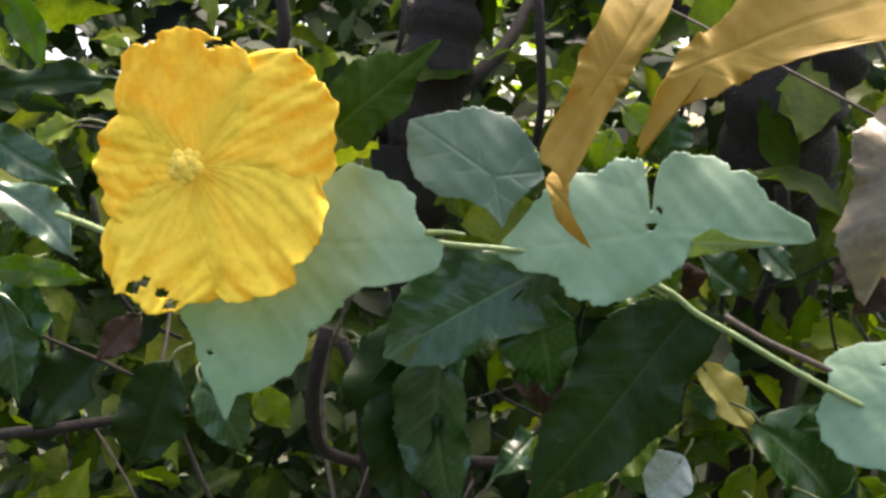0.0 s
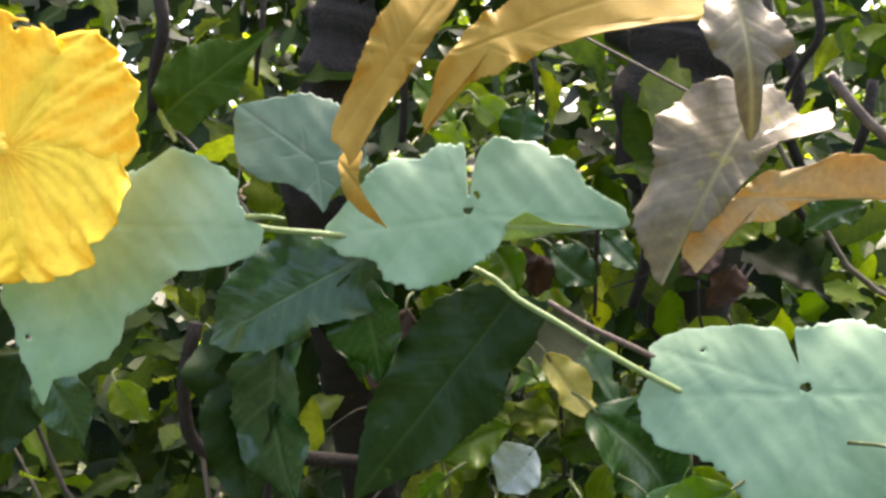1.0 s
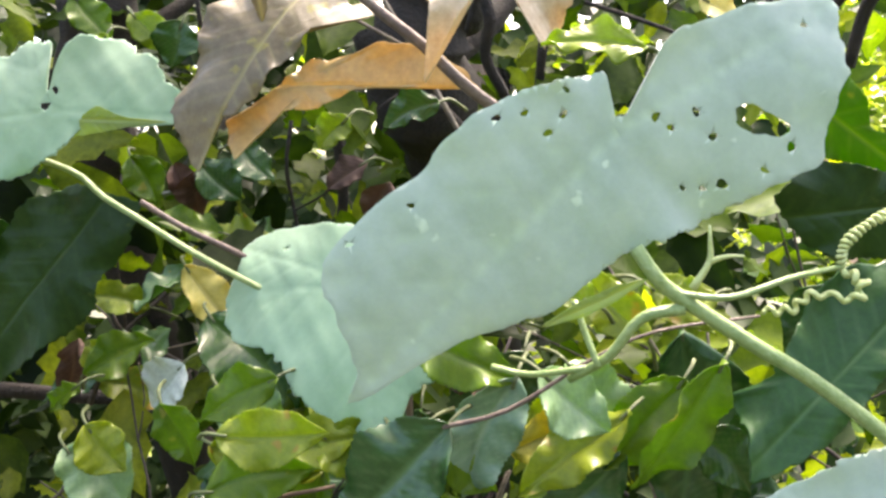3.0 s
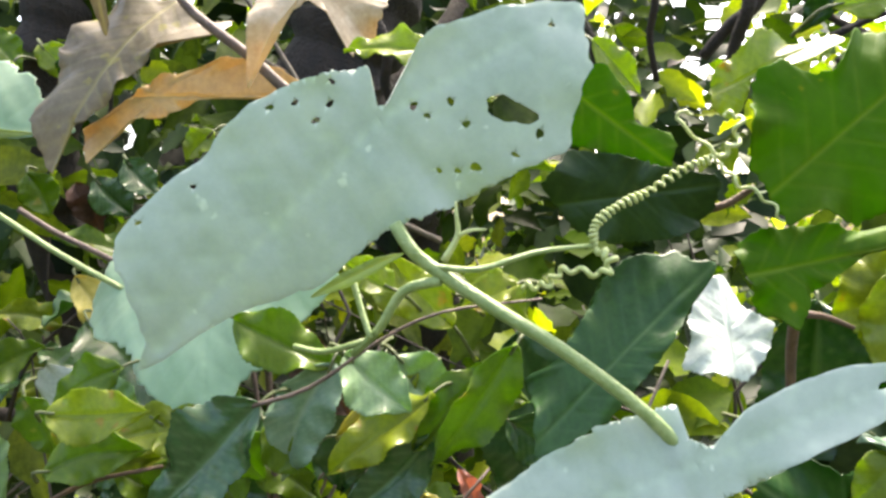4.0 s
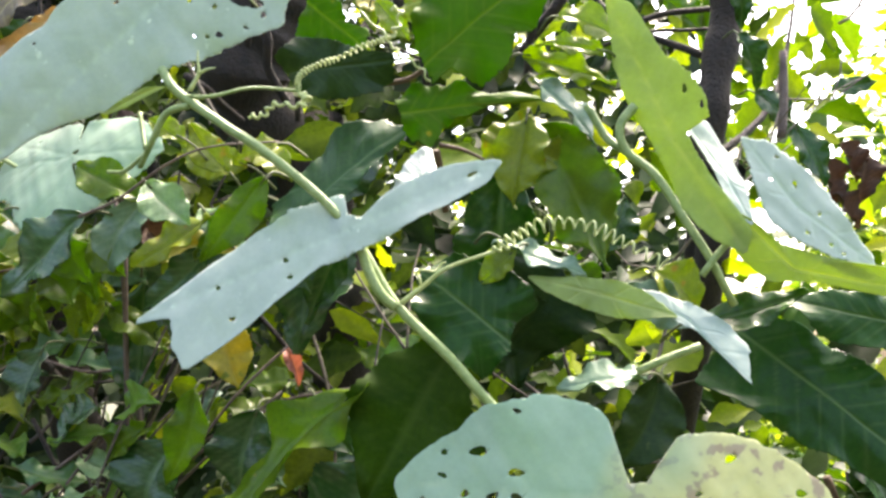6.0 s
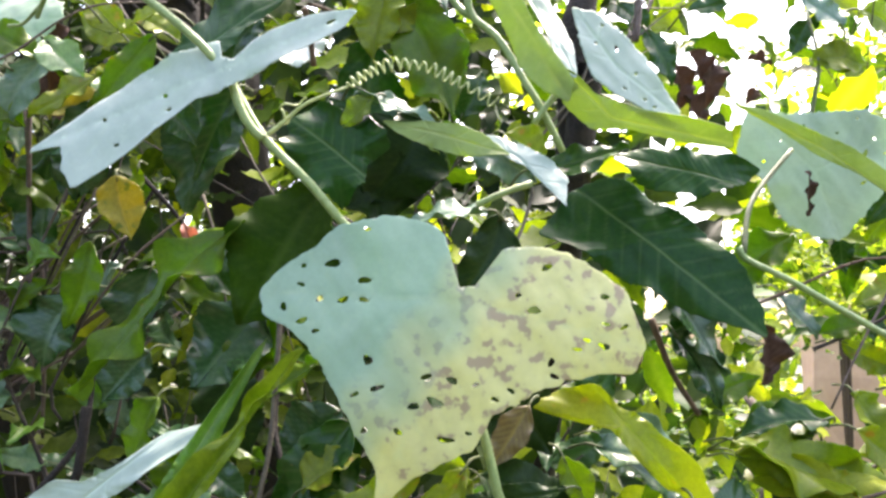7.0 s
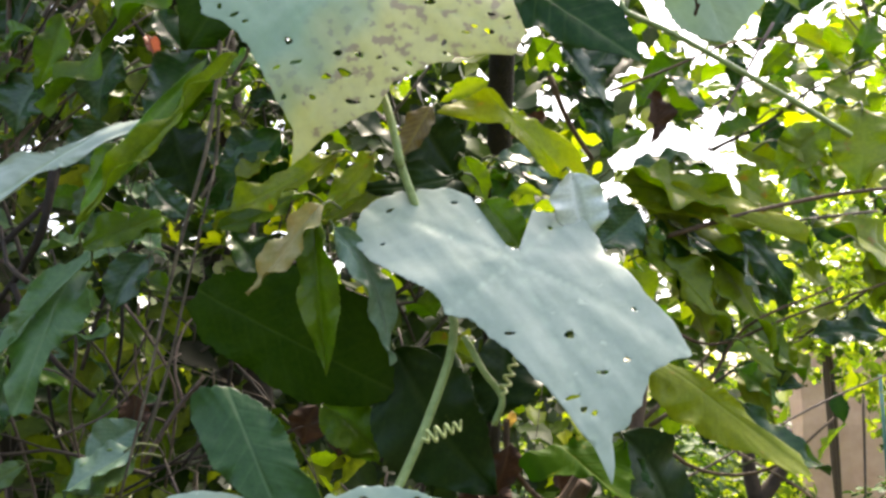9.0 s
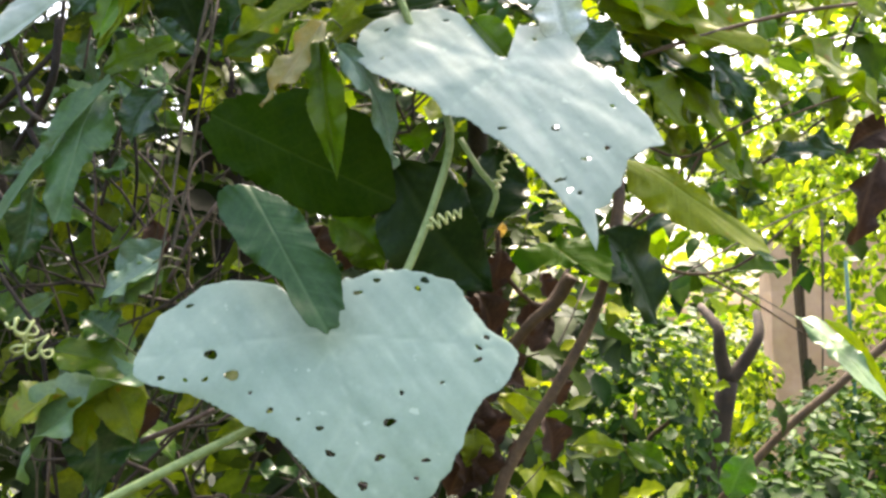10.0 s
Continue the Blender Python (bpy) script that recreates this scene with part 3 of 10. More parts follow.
vine_leaf("pale green lobed gourd leaf with a slit at its base", (0.3183, 0.1351, 1.5702), (-0.047, -0.943, 0.330), [(93, 5.3), (90, 11.9), (92, 18.7), (92, 21.9), (110, 24.4), (129, 24.0), (137, 29.3), (154, 32.3), (169, 36.4), (-180, 43.2), (-174, 42.7), (-166, 36.5), (-156, 28.5), (-144, 28.4), (-131, 25.9), (-119, 22.2), (-105, 17.8), (-68, 13.0), (-48, 12.1), (0, 13.4), (-13, 21.1), (-11, 27.0), (-5, 44.6), (1, 44.5), (8, 38.3), (15, 33.4), (22, 34.4), (31, 33.2), (38, 29.5), (46, 30.3), (57, 27.7), (72, 24.4), (78, 21.4), (80, 18.7), (83, 11.9), (80, 5.3)], M_VINE_FRESH, cup=0.03, droop=0.05, wave=0.0009, holes=[(0.8, 4.1, 2.1, 3.2)])
vine_leaf("pale green gourd leaf shaded by a larger leaf", (0.4056, 0.1244, 1.5190), (-0.252, -0.826, 0.504), [(89, 8.4), (98, 18.6), (87, 18.9), (64, 26.0), (37, 29.6), (18, 36.8), (3, 39.1), (-21, 31.7), (-48, 32.8), (-60, 33.3), (-69, 39.9), (-80, 41.8), (-96, 38.7), (-100, 35.0), (-117, 32.8), (-133, 28.9), (-148, 32.0), (-158, 40.0), (-171, 44.7), (-180, 44.3), (173, 41.1), (159, 44.3), (149, 38.8), (134, 28.9), (105, 19.7), (101, 8.5)], M_VINE_FRESH, cup=0.03, droop=0.03, wave=0.0009, holes=[(0.2, 2.2, 1.8, 1.2), (-42.0, -4.8, 1.0, 0.6), (-26.6, 13.0, 0.8, 0.5)])
vine_leaf("large pale blue-green gourd leaf pitted with insect holes", (0.4646, 0.0611, 1.5532), (0.050, -0.998, 0.030), [(139, 4.4), (98, 11.6), (138, 15.2), (160, 22.2), (170, 27.4), (-180, 33.0), (-171, 38.4), (-166, 47.7), (-162, 56.3), (-159, 61.8), (-156, 63.8), (-150, 65.2), (-144, 65.7), (-139, 69.3), (-137, 75.9), (-135, 69.6), (-133, 59.7), (-128, 49.0), (-113, 37.1), (-103, 29.2), (-94, 24.6), (-76, 22.1), (-47, 24.5), (-41, 25.5), (-29, 28.0), (-18, 33.3), (-12, 39.7), (4, 41.9), (13, 45.5), (27, 49.8), (30, 50.4), (41, 36.1), (58, 21.9), (62, 17.9), (59, 10.2), (46, 4.0)], M_VINE_PALE, cup=0.02, droop=0.02, wave=0.0009, holes=[(27.5, 0.9, 5, 2.9), (29.3, -4.8, 1.5, 0.6), (19.7, -10.8, 1.2, 1), (7.2, 2.6, 1, 0.8), (28.1, -8.5, 1, 0.5), (-13.5, 0.4, 1, 0.6), (-23.2, 3.7, 1, 0.6), (-10.4, 3.8, 1, 0.6), (18.1, -1.7, 0.9, 0.8), (33.5, -4.2, 0.8, 1.2), (15.0, 3.2, 0.8, 0.9), (-17.8, 4.4, 0.8, 0.6), (-9.7, 8.4, 0.8, 0.5), (-52.7, -19.3, 0.8, 0.5), (-40.3, -12.2, 0.8, 0.5), (15.9, -11.4, 0.7, 0.6), (10.0, 0.4, 0.6, 0.7), (37.3, 19.3, 0.6, 0.6), (12.0, -11.2, 0.6, 0.4)])
leaf_f = vine_leaf("pale blue-green gourd leaf seen almost edge on", (0.5270, 0.0602, 1.4791), (-0.206, -0.937, 0.281), [(51, 4.4), (50, 14.6), (40, 26.4), (34, 37.5), (24, 50.1), (17, 43.9), (11, 29.5), (4, 20.2), (-58, 8.0), (-128, 16.5), (-133, 32.0), (-134, 43.8), (-137, 64.5), (-146, 63.6), (-154, 62.0), (-158, 77.0), (-160, 65.1), (-168, 48.3), (177, 31.0), (156, 19.6), (106, 13.2), (118, 6.7)], M_VINE_PALE, cup=0.0, droop=0.0, wave=0.0009, holes=[(36.7, 16.6, 1.6, 0.7), (37.9, 14.5, 1.8, 0.6), (16.6, 0.3, 1.5, 0.9), (11.9, -4.2, 1.8, 0.8), (-20.3, -8.9, 1.3, 0.8), (-0.7, 11.2, 0.8, 0.5), (-41.4, -17.5, 1.1, 0.7), (-34.5, -27.7, 1.1, 0.7), (-17.8, -14.6, 1.1, 0.7)])
vine_leaf("yellowing gourd leaf riddled with brown insect holes", (0.6092, 0.0618, 1.3998), (0.000, -0.989, 0.148), [(135, 6.4), (114, 15.6), (104, 22.6), (109, 28.0), (118, 32.6), (131, 40.6), (140, 44.5), (147, 50.4), (153, 52.9), (159, 55.5), (167, 63.2), (174, 70.3), (-178, 68.5), (-173, 60.1), (-164, 53.1), (-155, 51.4), (-140, 52.2), (-129, 56.1), (-118, 60.7), (-115, 67.0), (-114, 73.6), (-111, 68.3), (-107, 59.6), (-97, 52.5), (-87, 48.3), (-83, 44.7), (-76, 38.6), (-55, 37.3), (-36, 43.1), (-26, 52.6), (-22, 60.9), (-13, 62.3), (-7, 59.4), (6, 54.8), (13, 48.0), (24, 40.4), (36, 33.4), (55, 23.1), (47, 15.0), (41, 8.5)], M_VINE_YELLOW, cup=0.03, droop=0.05, wave=0.0009, holes=[(-9.2, -33.0, 2.9, 1.5), (-10.9, -37.6, 2.8, 1.3), (-5.9, -44.7, 2.8, 0.9), (23.4, -2.7, 2.5, 1.2), (-44.5, 14.1, 2.4, 1.6), (-16.4, -34.1, 2.3, 1), (-8.3, -48.2, 2.3, 0.9), (-33.5, 7.9, 2.2, 1.2), (-6.7, -37.9, 2.1, 1.1), (-3.7, -25.9, 2.1, 1), (-28.6, -28.3, 2.1, 1), (46.7, -14.2, 2.1, 1), (52.4, 0.0, 2.2, 1.4), (-33.5, 1.1, 2, 0.8), (-54.4, -5.6, 2, 1), (28.1, 12.2, 2, 1), (-12.0, -24.9, 1.9, 1.2), (-7.0, -41.0, 1.9, 0.8), (-40.5, 1.2, 1.8, 1.2), (47.5, 2.6, 1.8, 1), (-31.6, -19.1, 1.7, 1.6), (-35.7, -30.3, 1.5, 0.8), (-21.5, -42.2, 1.5, 1.1), (40.9, -12.3, 1.5, 0.7)] + [(37.6, -15.4, 1.5, 0.7), (47.4, -7.0, 1.6, 0.8), (29.8, -24.2, 1.5, 0.9), (53.8, -7.7, 1.6, 0.8), (-48.6, 1.9, 1.4, 1), (-55.4, 7.2, 1.4, 0.8), (-49.6, -9.2, 1.4, 0.8), (-26.0, -26.3, 1.3, 0.8), (-32.6, -41.8, 1.3, 0.9), (10.2, -31.9, 1.3, 0.8), (15.5, -29.1, 1.3, 0.8), (-61.3, -0.4, 1.2, 1.4), (-62.7, 10.8, 1.2, 0.8), (-54.9, 13.9, 1.2, 0.8), (-32.9, 25.7, 1.2, 0.8), (18.3, 2.3, 1.2, 0.7), (1.6, -42.7, 1.1, 0.7), (4.0, -27.3, 1.1, 0.8), (28.9, -19.7, 1, 1.5), (-18.8, -31.6, 1, 0.7)])
vine_leaf("whitish blue-green gourd leaf with a drawn-out tip", (0.6652, 0.0670, 1.2951), (0.044, -0.875, 0.481), [(127, 9.8), (116, 22.0), (115, 35.4), (122, 45.4), (138, 58.5), (149, 65.6), (158, 65.2), (169, 62.3), (178, 54.3), (-169, 41.4), (-152, 33.6), (-138, 34.8), (-122, 31.6), (-104, 35.4), (-89, 46.2), (-81, 55.5), (-77, 63.4), (-75, 70.8), (-71, 78.2), (-72, 88.9), (-69, 81.9), (-67, 73.3), (-62, 73.6), (-53, 68.5), (-46, 63.9), (-37, 66.8), (-31, 72.0), (-27, 66.0), (-23, 61.3), (-17, 51.0), (-6, 43.7), (8, 35.9), (19, 36.2), (36, 35.0), (48, 40.0), (52, 35.4), (56, 29.5), (73, 26.9), (58, 14.7), (41, 6.5)], M_VINE_PALE, cup=0.03, droop=0.02, wave=0.0009, holes=[(16.2, -55.7, 2.5, 0.8), (17.2, -32.2, 2, 1.4), (27.8, -46.2, 2, 0.8), (-4.3, -32.4, 1.8, 0.8), (19.9, -59.6, 1.5, 0.9), (-48.0, 28.1, 1.6, 0.9), (23.6, -60.8, 1.3, 0.8), (12.9, -54.1, 1.3, 0.7), (31.6, -44.4, 1.4, 0.6), (42.4, -20.1, 1.2, 0.7), (-22.3, 30.3, 1.4, 0.9), (14.8, 16.8, 1.3, 0.9), (37.1, -40.9, 1.2, 1), (-50.3, 10.5, 1.1, 0.6)])
vine_leaf("broad pale blue-green gourd leaf with scattered holes", (0.5906, 0.0516, 1.1882), (0.000, -0.912, 0.410), [(151, 8.0), (138, 18.8), (130, 27.7), (137, 36.7), (147, 48.3), (153, 55.2), (163, 62.2), (169, 69.2), (174, 69.7), (-180, 72.6), (-172, 75.8), (-166, 68.4), (-158, 55.2), (-144, 47.2), (-129, 43.4), (-116, 42.6), (-100, 48.7), (-90, 56.5), (-81, 65.5), (-74, 81.5), (-68, 79.0), (-55, 70.4), (-48, 69.0), (-40, 65.1), (-25, 63.9), (-20, 68.3), (-15, 72.4), (-6, 74.8), (-1, 68.0), (3, 61.8), (14, 57.3), (24, 54.3), (34, 46.3), (45, 38.4), (57, 32.9), (65, 26.5), (77, 24.9), (68, 12.8), (55, 5.6)], M_VINE_MINT, cup=0.03, droop=0.05, wave=0.0009, holes=[(-35.3, -14.9, 3, 1.9), (-65.3, 9.4, 2.9, 0.9), (-44.2, -5.8, 2.6, 2), (23.8, -35.2, 2.3, 1.5), (20.0, -47.5, 2, 1.2), (13.9, -57.1, 2, 1.4), (2.1, -45.8, 1.8, 1.2), (-15.5, -39.3, 1.9, 0.8), (-1.6, -36.7, 1.7, 0.8), (58.2, -11.0, 1.7, 0.9), (36.9, -48.9, 1.6, 0.8), (12.0, 17.3, 1.8, 1.1), (-55.0, 16.4, 1.8, 0.9), (-63.1, -13.6, 1.7, 0.9), (58.5, -5.9, 1.5, 0.8), (-20.2, -29.4, 1.5, 1), (19.5, 22.8, 1.6, 1.1), (38.5, 22.5, 1.6, 1.6), (35.7, 18.8, 1.6, 0.9), (61.9, -1.5, 1.3, 0.9), (-45.5, -15.7, 1.3, 0.9), (33.3, -54.9, 1, 0.6), (-9.6, -33.1, 1, 0.6), (16.5, 24.0, 1.1, 0.8)] + [(-53.4, -15.3, 1.1, 0.7), (38.1, 24.1, 1.1, 0.9), (43.8, -20.5, 0.9, 0.5), (-28.0, -22.0, 0.8, 0.6), (28.6, -24.4, 0.6, 1.1)])
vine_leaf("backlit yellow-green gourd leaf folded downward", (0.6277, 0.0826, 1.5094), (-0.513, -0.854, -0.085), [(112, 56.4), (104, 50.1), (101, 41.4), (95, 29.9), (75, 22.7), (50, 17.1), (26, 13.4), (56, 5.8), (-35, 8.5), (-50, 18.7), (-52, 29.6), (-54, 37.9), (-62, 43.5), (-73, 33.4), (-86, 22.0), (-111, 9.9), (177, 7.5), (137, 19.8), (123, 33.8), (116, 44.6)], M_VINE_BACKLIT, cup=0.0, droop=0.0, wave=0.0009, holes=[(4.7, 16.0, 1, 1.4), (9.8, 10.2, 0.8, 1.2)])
vine_leaf("pale upper side of a folded gourd leaf", (0.6435, 0.0853, 1.4991), (0.249, -0.830, 0.498), [(107, 27.2), (87, 22.7), (62, 9.8), (-39, 7.5), (-79, 21.2), (-96, 15.8), (127, 6.3)], M_VINE_PALE, cup=0.0, droop=0.0, wave=0.0004, holes=[])
vine_leaf("pale blue-green gourd leaf half with a few holes", (0.6664, 0.0857, 1.4873), (0.192, -0.962, 0.192), [(122, 29.0), (107, 24.0), (82, 16.0), (28, 12.2), (-13, 15.9), (-35, 27.4), (-40, 29.9), (-60, 18.9), (-98, 11.4), (-156, 11.4), (151, 15.9), (129, 23.4)], M_VINE_PALE, cup=0.0, droop=0.0, wave=0.0004, holes=[(-4.7, 17.5, 0.8, 0.5), (0.1, 8.1, 0.8, 1.2), (9.1, -12.2, 0.8, 0.5), (1.6, -8.4, 0.7, 0.4), (12.6, -15.1, 0.6, 0.4), (6.7, -2.0, 0.6, 0.4), (-7.8, 9.8, 0.5, 0.3)])
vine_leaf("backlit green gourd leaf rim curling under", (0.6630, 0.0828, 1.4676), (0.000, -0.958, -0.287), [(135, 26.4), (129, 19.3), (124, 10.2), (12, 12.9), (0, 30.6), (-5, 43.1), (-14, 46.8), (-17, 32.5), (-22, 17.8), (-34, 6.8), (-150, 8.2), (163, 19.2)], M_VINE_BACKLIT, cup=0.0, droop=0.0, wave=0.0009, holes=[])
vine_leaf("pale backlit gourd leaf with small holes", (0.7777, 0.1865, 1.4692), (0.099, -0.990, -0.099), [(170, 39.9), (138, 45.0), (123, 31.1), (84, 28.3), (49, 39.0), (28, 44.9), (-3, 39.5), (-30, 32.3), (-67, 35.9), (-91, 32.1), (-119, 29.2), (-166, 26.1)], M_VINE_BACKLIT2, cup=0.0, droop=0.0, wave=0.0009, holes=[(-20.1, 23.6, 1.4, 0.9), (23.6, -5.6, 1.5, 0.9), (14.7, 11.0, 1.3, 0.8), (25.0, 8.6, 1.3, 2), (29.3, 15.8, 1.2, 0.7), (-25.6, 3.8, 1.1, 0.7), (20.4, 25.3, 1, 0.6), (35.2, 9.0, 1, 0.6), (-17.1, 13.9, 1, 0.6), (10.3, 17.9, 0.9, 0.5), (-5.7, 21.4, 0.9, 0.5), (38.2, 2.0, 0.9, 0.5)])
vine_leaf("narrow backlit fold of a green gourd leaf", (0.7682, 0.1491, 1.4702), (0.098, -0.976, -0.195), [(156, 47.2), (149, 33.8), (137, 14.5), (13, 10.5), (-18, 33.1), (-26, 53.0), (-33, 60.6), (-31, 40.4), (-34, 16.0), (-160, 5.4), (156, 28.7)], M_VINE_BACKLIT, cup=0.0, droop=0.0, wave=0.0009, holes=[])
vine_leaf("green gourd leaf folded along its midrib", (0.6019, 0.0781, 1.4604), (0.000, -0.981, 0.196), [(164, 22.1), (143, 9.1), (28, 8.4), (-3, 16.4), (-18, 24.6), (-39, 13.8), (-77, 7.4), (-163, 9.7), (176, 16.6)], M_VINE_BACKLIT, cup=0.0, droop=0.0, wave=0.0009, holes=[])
vine_leaf("pale folded gourd leaf half ending in a long tip", (0.6289, 0.0774, 1.4520), (0.000, -0.857, 0.514), [(146, 21.0), (127, 13.4), (48, 6.2), (-11, 12.5), (-29, 19.0), (-58, 28.3), (-41, 19.1), (-40, 10.7), (-136, 2.7), (151, 11.9)], M_VINE_PALE, cup=0.0, droop=0.0, wave=0.0009, holes=[])
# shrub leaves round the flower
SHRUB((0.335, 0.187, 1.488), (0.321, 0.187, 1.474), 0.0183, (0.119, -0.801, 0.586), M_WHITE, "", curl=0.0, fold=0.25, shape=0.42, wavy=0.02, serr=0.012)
SHRUB((0.340, 0.180, 1.522), (0.357, 0.180, 1.498), 0.0140, (0.203, -0.753, 0.626), M_YELLOW, "", curl=0.0, fold=0.25, shape=0.42, wavy=0.02, serr=0.012)
SHRUB((0.353, 0.160, 1.508), (0.379, 0.160, 1.476), 0.0347, (0.172, -0.766, 0.620), M_DARK, "", curl=0.0, fold=0.25, shape=0.42, wavy=0.02, serr=0.012)
SHRUB((0.283, 0.147, 1.555), (0.288, 0.147, 1.521), 0.0217, (-0.231, -0.841, 0.489), M_DARK, "", curl=0.0, fold=0.25, shape=0.42, wavy=0.02, serr=0.012)
SHRUB((0.247, 0.170, 1.535), (0.240, 0.170, 1.472), 0.0257, (0.291, -0.794, 0.534), M_DEEP, "", curl=0.0, fold=0.25, shape=0.42, wavy=0.02, serr=0.012)
SHRUB((0.119, 0.150, 1.622), (0.165, 0.150, 1.624), 0.0113, (0.322, -0.865, 0.386), M_DEEP, "", curl=0.0, fold=0.25, shape=0.42, wavy=0.02, serr=0.012)
SHRUB((0.120, 0.145, 1.610), (0.148, 0.145, 1.593), 0.0129, (0.060, -0.888, 0.456), M_DARKBLUE, "", curl=0.0, fold=0.25, shape=0.42, wavy=0.02, serr=0.012)
SHRUB((0.118, 0.150, 1.595), (0.144, 0.150, 1.569), 0.0141, (0.099, -0.823, 0.559), M_GREY, "", curl=0.0, fold=0.25, shape=0.42, wavy=0.02, serr=0.012)
SHRUB((0.113, 0.150, 1.569), (0.150, 0.150, 1.562), 0.0097, (-0.222, -0.873, 0.435), M_GREEN, "", curl=0.0, fold=0.25, shape=0.42, wavy=0.02, serr=0.012)
SHRUB((0.129, 0.150, 1.653), (0.138, 0.150, 1.628), 0.0104, (-0.050, -0.761, 0.647), M_GREEN, "", curl=0.0, fold=0.25, shape=0.42, wavy=0.02, serr=0.012)
SHRUB((0.111, 0.160, 1.559), (0.115, 0.160, 1.521), 0.0167, (0.243, -0.878, 0.413), M_DARKBLUE, "", curl=0.0, fold=0.25, shape=0.42, wavy=0.02, serr=0.012)
SHRUB((0.154, 0.170, 1.548), (0.139, 0.170, 1.533), 0.0114, (0.262, -0.877, 0.403), M_BROWN, "", curl=0.0, fold=0.25, shape=0.42, wavy=0.02, serr=0.012)
SHRUB((0.174, 0.165, 1.526), (0.187, 0.165, 1.500), 0.0165, (0.132, -0.913, 0.386), M_DARKBLUE, "", curl=0.0, fold=0.25, shape=0.42, wavy=0.02, serr=0.012)
SHRUB((0.405, 0.110, 1.482), (0.372, 0.110, 1.479), 0.0135, (-0.225, -0.763, 0.606), M_OLIVE, "", curl=0.0, fold=0.25, shape=0.42, wavy=0.02, serr=0.012)
SHRUB((0.384, 0.115, 1.497), (0.362, 0.115, 1.487), 0.0131, (-0.134, -0.899, 0.418), M_GREEN, "", curl=0.0, fold=0.25, shape=0.42, wavy=0.02, serr=0.012)
SHRUB((0.476, 0.090, 1.573), (0.453, 0.090, 1.576), 0.0111, (0.294, -0.748, 0.595), M_LIT, "", curl=0.0, fold=0.25, shape=0.42, wavy=0.02, serr=0.012)
# shrub leaves beside the tendrils
SHRUB((0.597, 0.095, 1.514), (0.606, 0.095, 1.474), 0.0200, (-0.058, -0.795, 0.604), M_GREEN, "", curl=0.0, fold=0.25, shape=0.42, wavy=0.02, serr=0.012)
SHRUB((0.584, 0.090, 1.534), (0.605, 0.090, 1.511), 0.0140, (0.000, -0.514, 0.857), M_GREY, "", curl=0.0, fold=0.25, shape=0.42, wavy=0.02, serr=0.012)
# reflected sky is painted as a near-white base here
vine_leaf("glossy leaf with sky glare painted as near white", (0.5447, 0.1000, 1.5013), (0.000, -0.800, 0.600), [(84, 19.7), (107, 15.0), (149, 10.8), (-172, 9.5), (-149, 15.1), (-109, 12.0), (-76, 12.0), (-22, 9.9), (14, 12.1), (48, 8.9), (73, 14.5)], M_WHITE, cup=0.02, droop=0.0, wave=0.002, holes=[], owner=shrub)
SHRUB((0.429, 0.090, 1.490), (0.398, 0.090, 1.463), 0.0222, (0.087, -0.847, 0.524), M_DARKBLUE, "", curl=0.0, fold=0.25, shape=0.42, wavy=0.02, serr=0.012)
SHRUB((0.471, 0.095, 1.490), (0.444, 0.095, 1.471), 0.0142, (-0.105, -0.796, 0.597), M_OLIVE, "", curl=0.0, fold=0.25, shape=0.42, wavy=0.02, serr=0.012)
SHRUB((0.492, 0.090, 1.502), (0.470, 0.090, 1.473), 0.0131, (0.371, -0.928, 0.000), M_GREEN, "", curl=0.0, fold=0.25, shape=0.42, wavy=0.02, serr=0.012)
SHRUB((0.450, 0.090, 1.501), (0.466, 0.090, 1.487), 0.0161, (0.164, -0.784, 0.598), M_PALE_GREEN, "", curl=0.0, fold=0.25, shape=0.42, wavy=0.02, serr=0.012)
SHRUB((0.470, 0.100, 1.479), (0.445, 0.100, 1.458), 0.0145, (0.308, -0.875, 0.374), M_DARKBLUE, "", curl=0.0, fold=0.25, shape=0.42, wavy=0.02, serr=0.012)
SHRUB((0.374, 0.090, 1.489), (0.401, 0.090, 1.489), 0.0135, (-0.021, -0.940, 0.340), M_OLIVE, "", curl=0.0, fold=0.25, shape=0.42, wavy=0.02, serr=0.012)
SHRUB((0.367, 0.100, 1.472), (0.396, 0.100, 1.477), 0.0140, (-0.164, -0.942, 0.293), M_GREEN, "", curl=0.0, fold=0.25, shape=0.42, wavy=0.02, serr=0.012)
SHRUB((0.577, 0.080, 1.475), (0.565, 0.080, 1.464), 0.0101, (-0.055, -0.864, 0.501), M_LIT, "", curl=0.0, fold=0.25, shape=0.42, wavy=0.02, serr=0.012)
SHRUB((0.607, 0.085, 1.541), (0.584, 0.085, 1.545), 0.0082, (-0.227, -0.829, 0.512), M_LIT, "", curl=0.0, fold=0.25, shape=0.42, wavy=0.02, serr=0.012)
SHRUB((0.476, 0.100, 1.506), (0.461, 0.100, 1.525), 0.0122, (-0.035, -0.917, 0.397), M_OLIVE, "", curl=0.0, fold=0.25, shape=0.42, wavy=0.02, serr=0.012)
